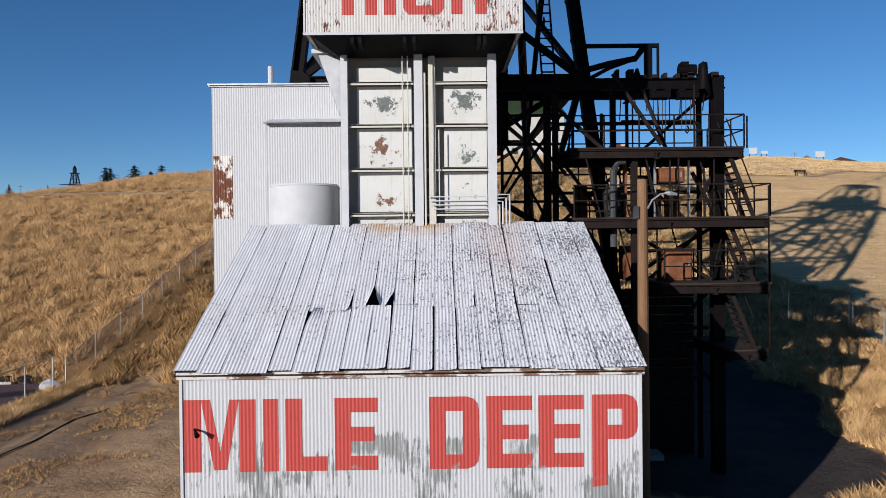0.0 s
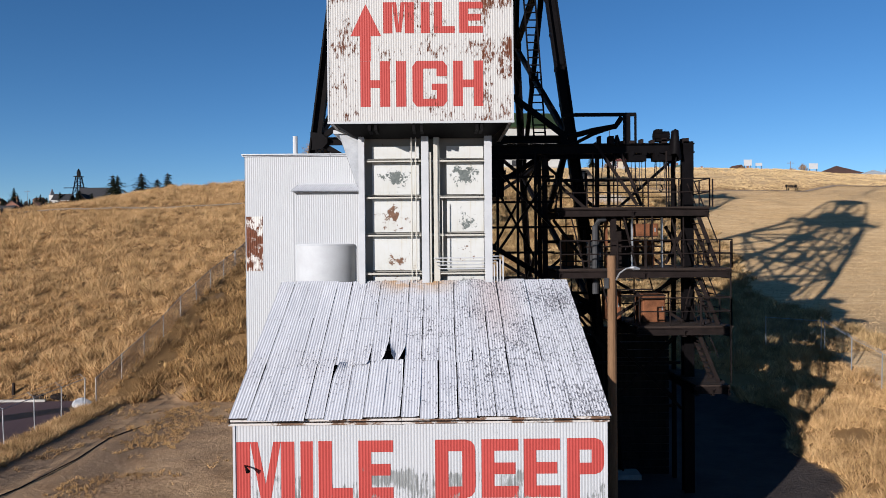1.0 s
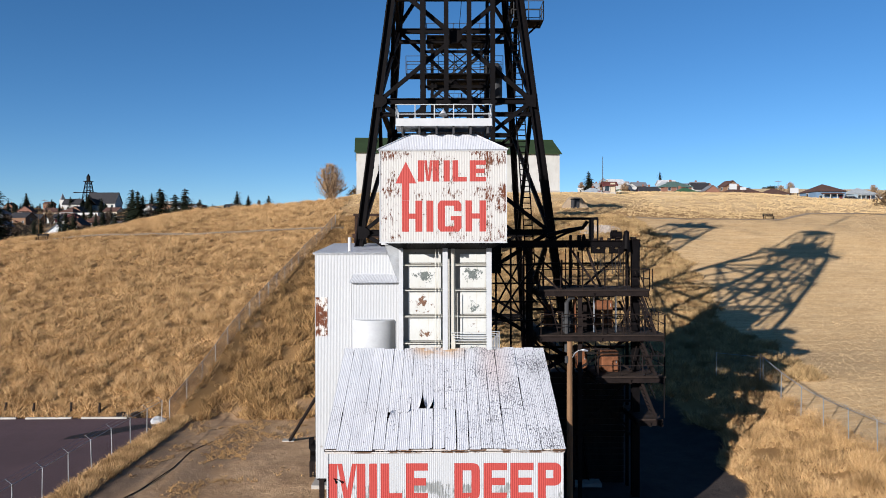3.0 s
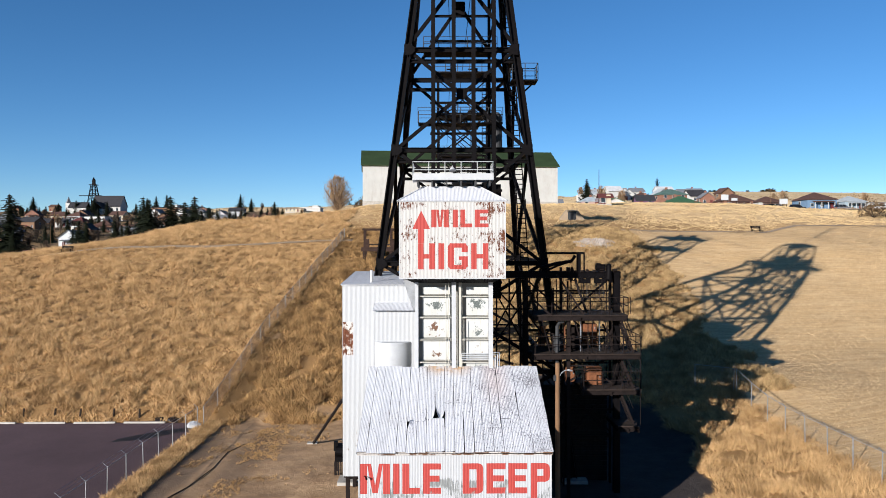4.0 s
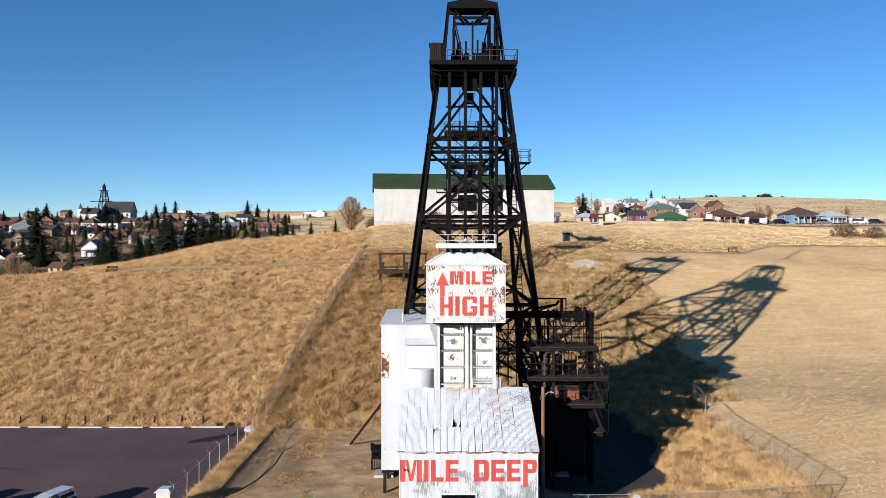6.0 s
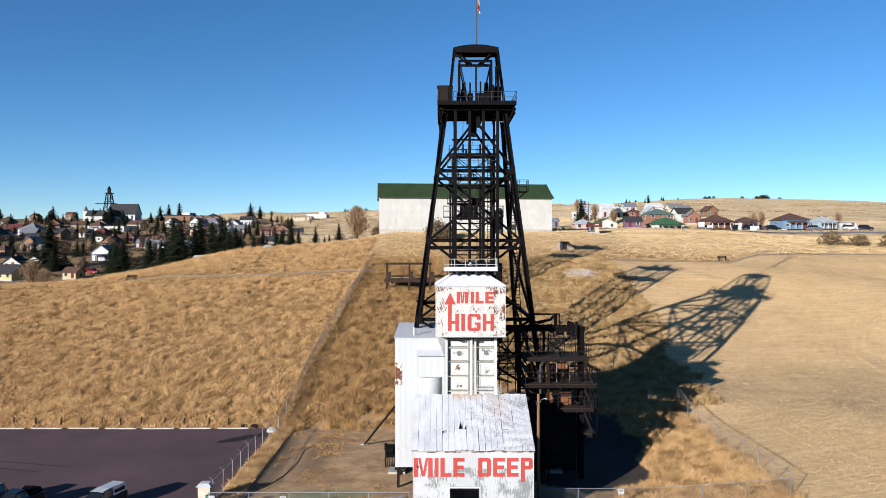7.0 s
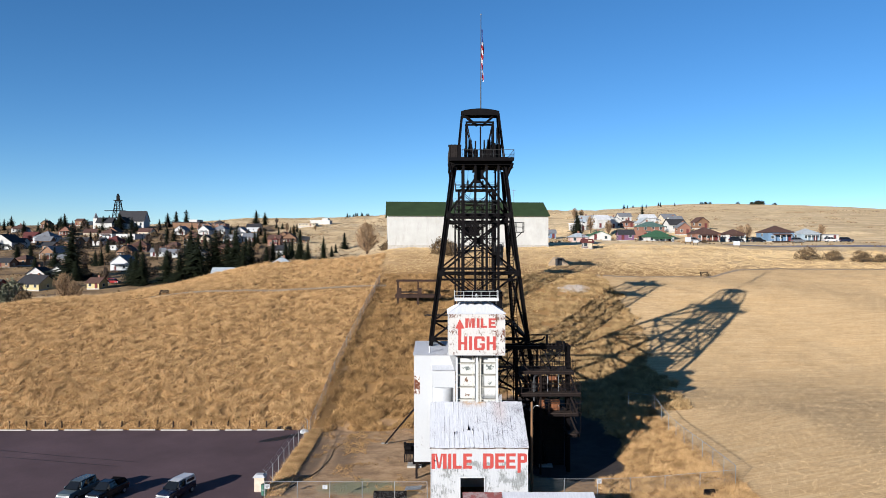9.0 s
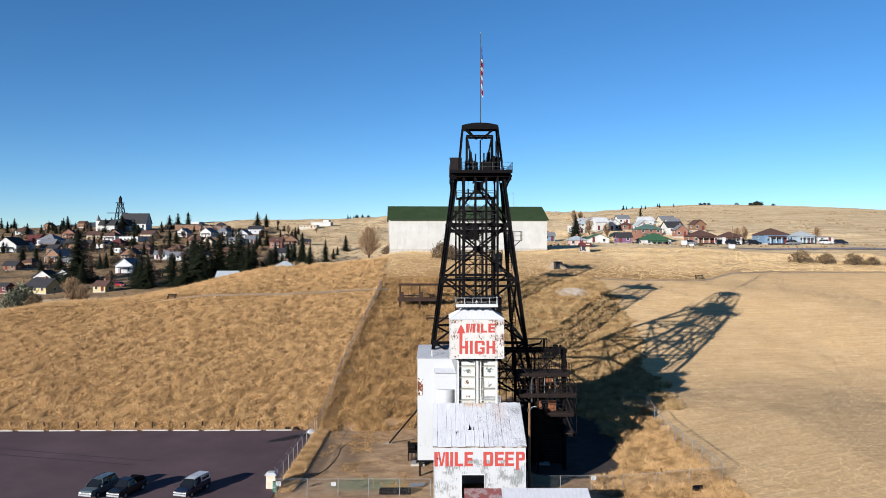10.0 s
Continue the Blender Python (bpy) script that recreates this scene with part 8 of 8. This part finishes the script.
def shrub(x, y, h, mt, label, seed, wide=1.5, group="shrubs on the hill"):
    r = random.Random(seed)
    g = thing("shrub", (0, 0, 0), label, "shrub", group)
    stems, leaves = BM(), BM()
    for k in range(9):
        a = r.uniform(0, 6.283)
        tube(stems, [(0, 0, 0), (math.cos(a) * 0.3 * h * wide, math.sin(a) * 0.3 * h * wide, h * 0.5), (math.cos(a) * 0.45 * h * wide, math.sin(a) * 0.45 * h * wide, h * r.uniform(0.7, 0.95))], [0.02 * h, 0.014 * h, 0.004 * h], 4)
    for k in range(900):
        a, q, v = r.uniform(0, 6.283), r.random() ** 0.5, r.random()
        lump = 1 + 0.35 * noise.noise(Vector((math.cos(a) * 2, math.sin(a) * 2, v * 3 + seed)))
        rad = 0.5 * h * wide * q * lump * (1 - 0.55 * v ** 2)
        p = Vector((math.cos(a) * rad, math.sin(a) * rad, h * (0.08 + 0.87 * v) * lump * (1 - 0.25 * q)))
        d = Vector((r.gauss(0, 1), r.gauss(0, 1), r.uniform(0.2, 1.6))).normalized() * 0.13 * h
        w = Vector((r.gauss(0, 1), r.gauss(0, 1), r.gauss(0, 0.4))).normalized() * 0.035 * h
        leaves.faces.new([leaves.verts.new(p - w), leaves.verts.new(p + w), leaves.verts.new(p + d)])
    part("stems", stems, m_bark, g)
    part("leaves", leaves, mt, g)
    g.matrix_basis = pose(x, y, terrain(x, y) - 0.1)


for k, (x, y, h) in enumerate(SHRUBS):
    sage = k in (5, 6)
    shrub(x, y, max(1.6, h), m_sage if sage else m_brush, "grey-green sagebrush on the slope" if sage else "dry brown leafless shrub on the slope", k, 1.7 if k < 5 else 1.25)

rnd = random.Random(47)
for k in range(90):
    y = rnd.uniform(205, 500)
    shrub(-12 - y * rnd.uniform(0.24, 0.66), y, rnd.uniform(2.2, 4.2), m_thicket if k % 3 else m_brush, "dark leafless thicket among the houses", 100 + k, rnd.uniform(1.5, 2.6), "thickets of the town")

rnd = random.Random(44)
for k in range(14):
    x = rnd.uniform(345, 400) if k < 10 else rnd.uniform(292, 318)
    shrub(x, rnd.uniform(785, 825), rnd.uniform(3.5, 6.0) if k < 10 else 3.2, m_fir, "dark rounded tree on the far skyline", 60 + k, 1.6)


# ---- grass ----
def grass(name, spots, mt, label, lo, hi, blades, width, seed, lumps=0.0):
    """Many tufts of bent blades as one mesh."""
    r = np.random.RandomState(seed)
    x, y = np.repeat(np.array(spots)[:, 0], blades), np.repeat(np.array(spots)[:, 1], blades)
    n = len(x)
    tall = r.uniform(lo, hi, len(spots))
    if lumps:  # grass stands higher in lumps, and lies low between them
        tall *= np.array([1 + lumps * (noise.noise(Vector((x * 0.85, y * 0.7, 8))) * 1.6 + noise.noise(Vector((x * 0.21, y * 0.21, 9))) * 0.6) for x, y in spots]).clip(0.3, 2)
    size = np.repeat(tall, blades)
    a, t, lean = r.uniform(0, 6.283, n), r.uniform(0, 6.283, n), r.uniform(0.25, 1.05, n) * size
    x, y = x + r.normal(0, 0.2, n) * size, y + r.normal(0, 0.2, n) * size
    z, w = heights(x, y) - 0.03, width * r.uniform(0.7, 1.4, n)
    wx, wy = np.cos(t) * w, np.sin(t) * w
    co = np.empty((n, 3, 3))
    co[:, 0] = np.stack([x - wx, y - wy, z], 1)
    co[:, 1] = np.stack([x + wx, y + wy, z], 1)
    co[:, 2] = np.stack([x + np.cos(a) * lean, y + np.sin(a) * lean, z + size * r.uniform(0.7, 1.0, n)], 1)
    me = bpy.data.meshes.new(name)
    me.vertices.add(3 * n)
    me.vertices.foreach_set("co", co.ravel())
    me.loops.add(3 * n)
    me.loops.foreach_set("vertex_index", np.arange(3 * n, dtype=np.int32))
    me.polygons.add(n)
    me.polygons.foreach_set("loop_start", np.arange(0, 3 * n, 3, dtype=np.int32))
    me.update(calc_edges=True)
    me.materials.append(mt)
    return tagged(new(name, me), label, "grass", kind="stuff")


def scatter(n, x0, x1, y0, y1, test, seed):
    r = np.random.RandomState(seed)
    out = []
    xs, ys = r.uniform(x0, x1, n), r.uniform(y0, y1, n)
    for x, y in zip(xs, ys):
        if test(x, y):
            out.append((x, y))
    return out


clump = lambda x, y: noise.noise(Vector((x * 0.35, y * 0.35, 2))) + 0.6 * noise.noise(Vector((x * 1.1, y * 1.1, 5)))
hill = scatter(124000, -115, -19, 44.85, 132, lambda x, y: near_bare(x, y) < 0.45 and noise.noise(Vector((x * 0.85, y * 0.7, 8))) > -0.3 and abs(y - 102.3 - 0.03 * (x + 42)) > 0.7 and x < -22.3 + (y - 43) * 0.055, 1)
by_path = lambda p: -72 < p[0] < -20 and -3.6 < p[1] - 102.3 - 0.03 * (p[0] + 42) < 1.6
grass("grass", [p for p in hill if by_path(p) and math.hypot(p[0] + 64.6, p[1] - 102.9) > 1.5], m_tuft, "low dry grass beside the footpath", 0.14, 0.34, 9, 0.026, 3, 0.8)
hill = [p for p in hill if not by_path(p)]
grass("grass", hill, m_tuft, "tall dry golden grass on the hillside", 0.28, 0.62, 9, 0.026, 2, 1.1)
crest = scatter(46000, -20, 118, 100, 156, lambda x, y: clump(x, y) > -0.3 and near_bare(x, y) < 0.5 and y > trail(x) + 1.2 and (x < 24 or y < 152), 3)
grass("grass", crest, m_tuft_pale, "tall dry golden grass along the crest", 0.14, 0.34, 11, 0.017, 4, 0.35)
weeds = scatter(95000, -21, 36, 44, 112, lambda x, y: clump(x, y) > -0.25 and near_mown(x, y) < 0.6 + 0.4 * clump(x, y) and x > -21.8 + (y - 43) * 0.055 and not (-9 < x < 6 and y < 36) and shade_bed(x, y) < 0.4, 5)
grass("weeds", [p for p in weeds if p[0] < 2], m_tuft_dark, "brown dead weeds on the rough slope", 0.28, 0.75, 8, 0.04, 6, 0.9)
grass("weeds", [p for p in weeds if p[0] >= 2], m_tuft_gold, "golden dead weeds beside the mown field", 0.26, 0.65, 8, 0.036, 17, 0.9)
tall = scatter(16500, 11, 24.5, 10, 45, lambda x, y: clump(x, y) > -0.3 and shade_bed(x, y) < 0.4 and x > 11 + 2 * clump(x, y), 7)
grass("grass", [p for k, p in enumerate(tall) if k % 3], m_tuft, "tall golden grass inside the fence", 0.25, 0.62, 11, 0.02, 8, 0.6)
grass("weeds", tall[::3], m_tuft_dark, "brown weeds among the tall grass inside the fence", 0.2, 0.5, 9, 0.02, 18, 0.6)
verge = scatter(2600, -23.0, -21.2, 19, 45, lambda x, y: True, 9)
grass("grass", verge, m_tuft, "strip of tall dry grass along the fence", 0.28, 0.55, 9, 0.022, 10)
tufts = scatter(3600, -21, -8, 18, 47, lambda x, y: clump(x, y) > 0.55 - 0.02 * (y - 18), 11)
grass("weeds", tufts, m_tuft_dark, "sparse dry weeds on the bare yard", 0.1, 0.26, 9, 0.016, 12)
patch = scatter(5200, -20.5, -7, 19, 44, lambda x, y: noise.noise(Vector((x * 0.22, y * 0.22, 6))) + 0.5 * clump(x, y) > 0.3, 15)
grass("grass", patch, m_tuft_dark, "patches of golden grass on the yard", 0.1, 0.28, 9, 0.015, 16)
field = scatter(80000, 22, 110, 8, 126, lambda x, y: near_mown(x, y) > 0.3, 13)
grass("stubble", field, m_stubble, "short pale stubble on the mown field", 0.05, 0.13, 5, 0.03, 14)

# tussocks and low scrub on the farther slopes
m_scrub = straw_mat("far_scrub", (0.33, 0.22, 0.11), (0.17, 0.108, 0.054))
far_band = lambda x, y: noise.noise(Vector((x * 0.012, y * 0.035, 3))) + 0.7 * noise.noise(Vector((x * 0.05, y * 0.08, 6)))
scrub = scatter(60000, -420, 520, 175, 840, lambda x, y: abs(x) < 60 + 0.62 * y and far_band(x, y) > (-0.05 if x < 0 else 0.34), 23)
grass("scrub", scrub, m_scrub, "brown tussocks and scrub on the far slopes", 0.2, 0.7, 7, 0.22, 24)
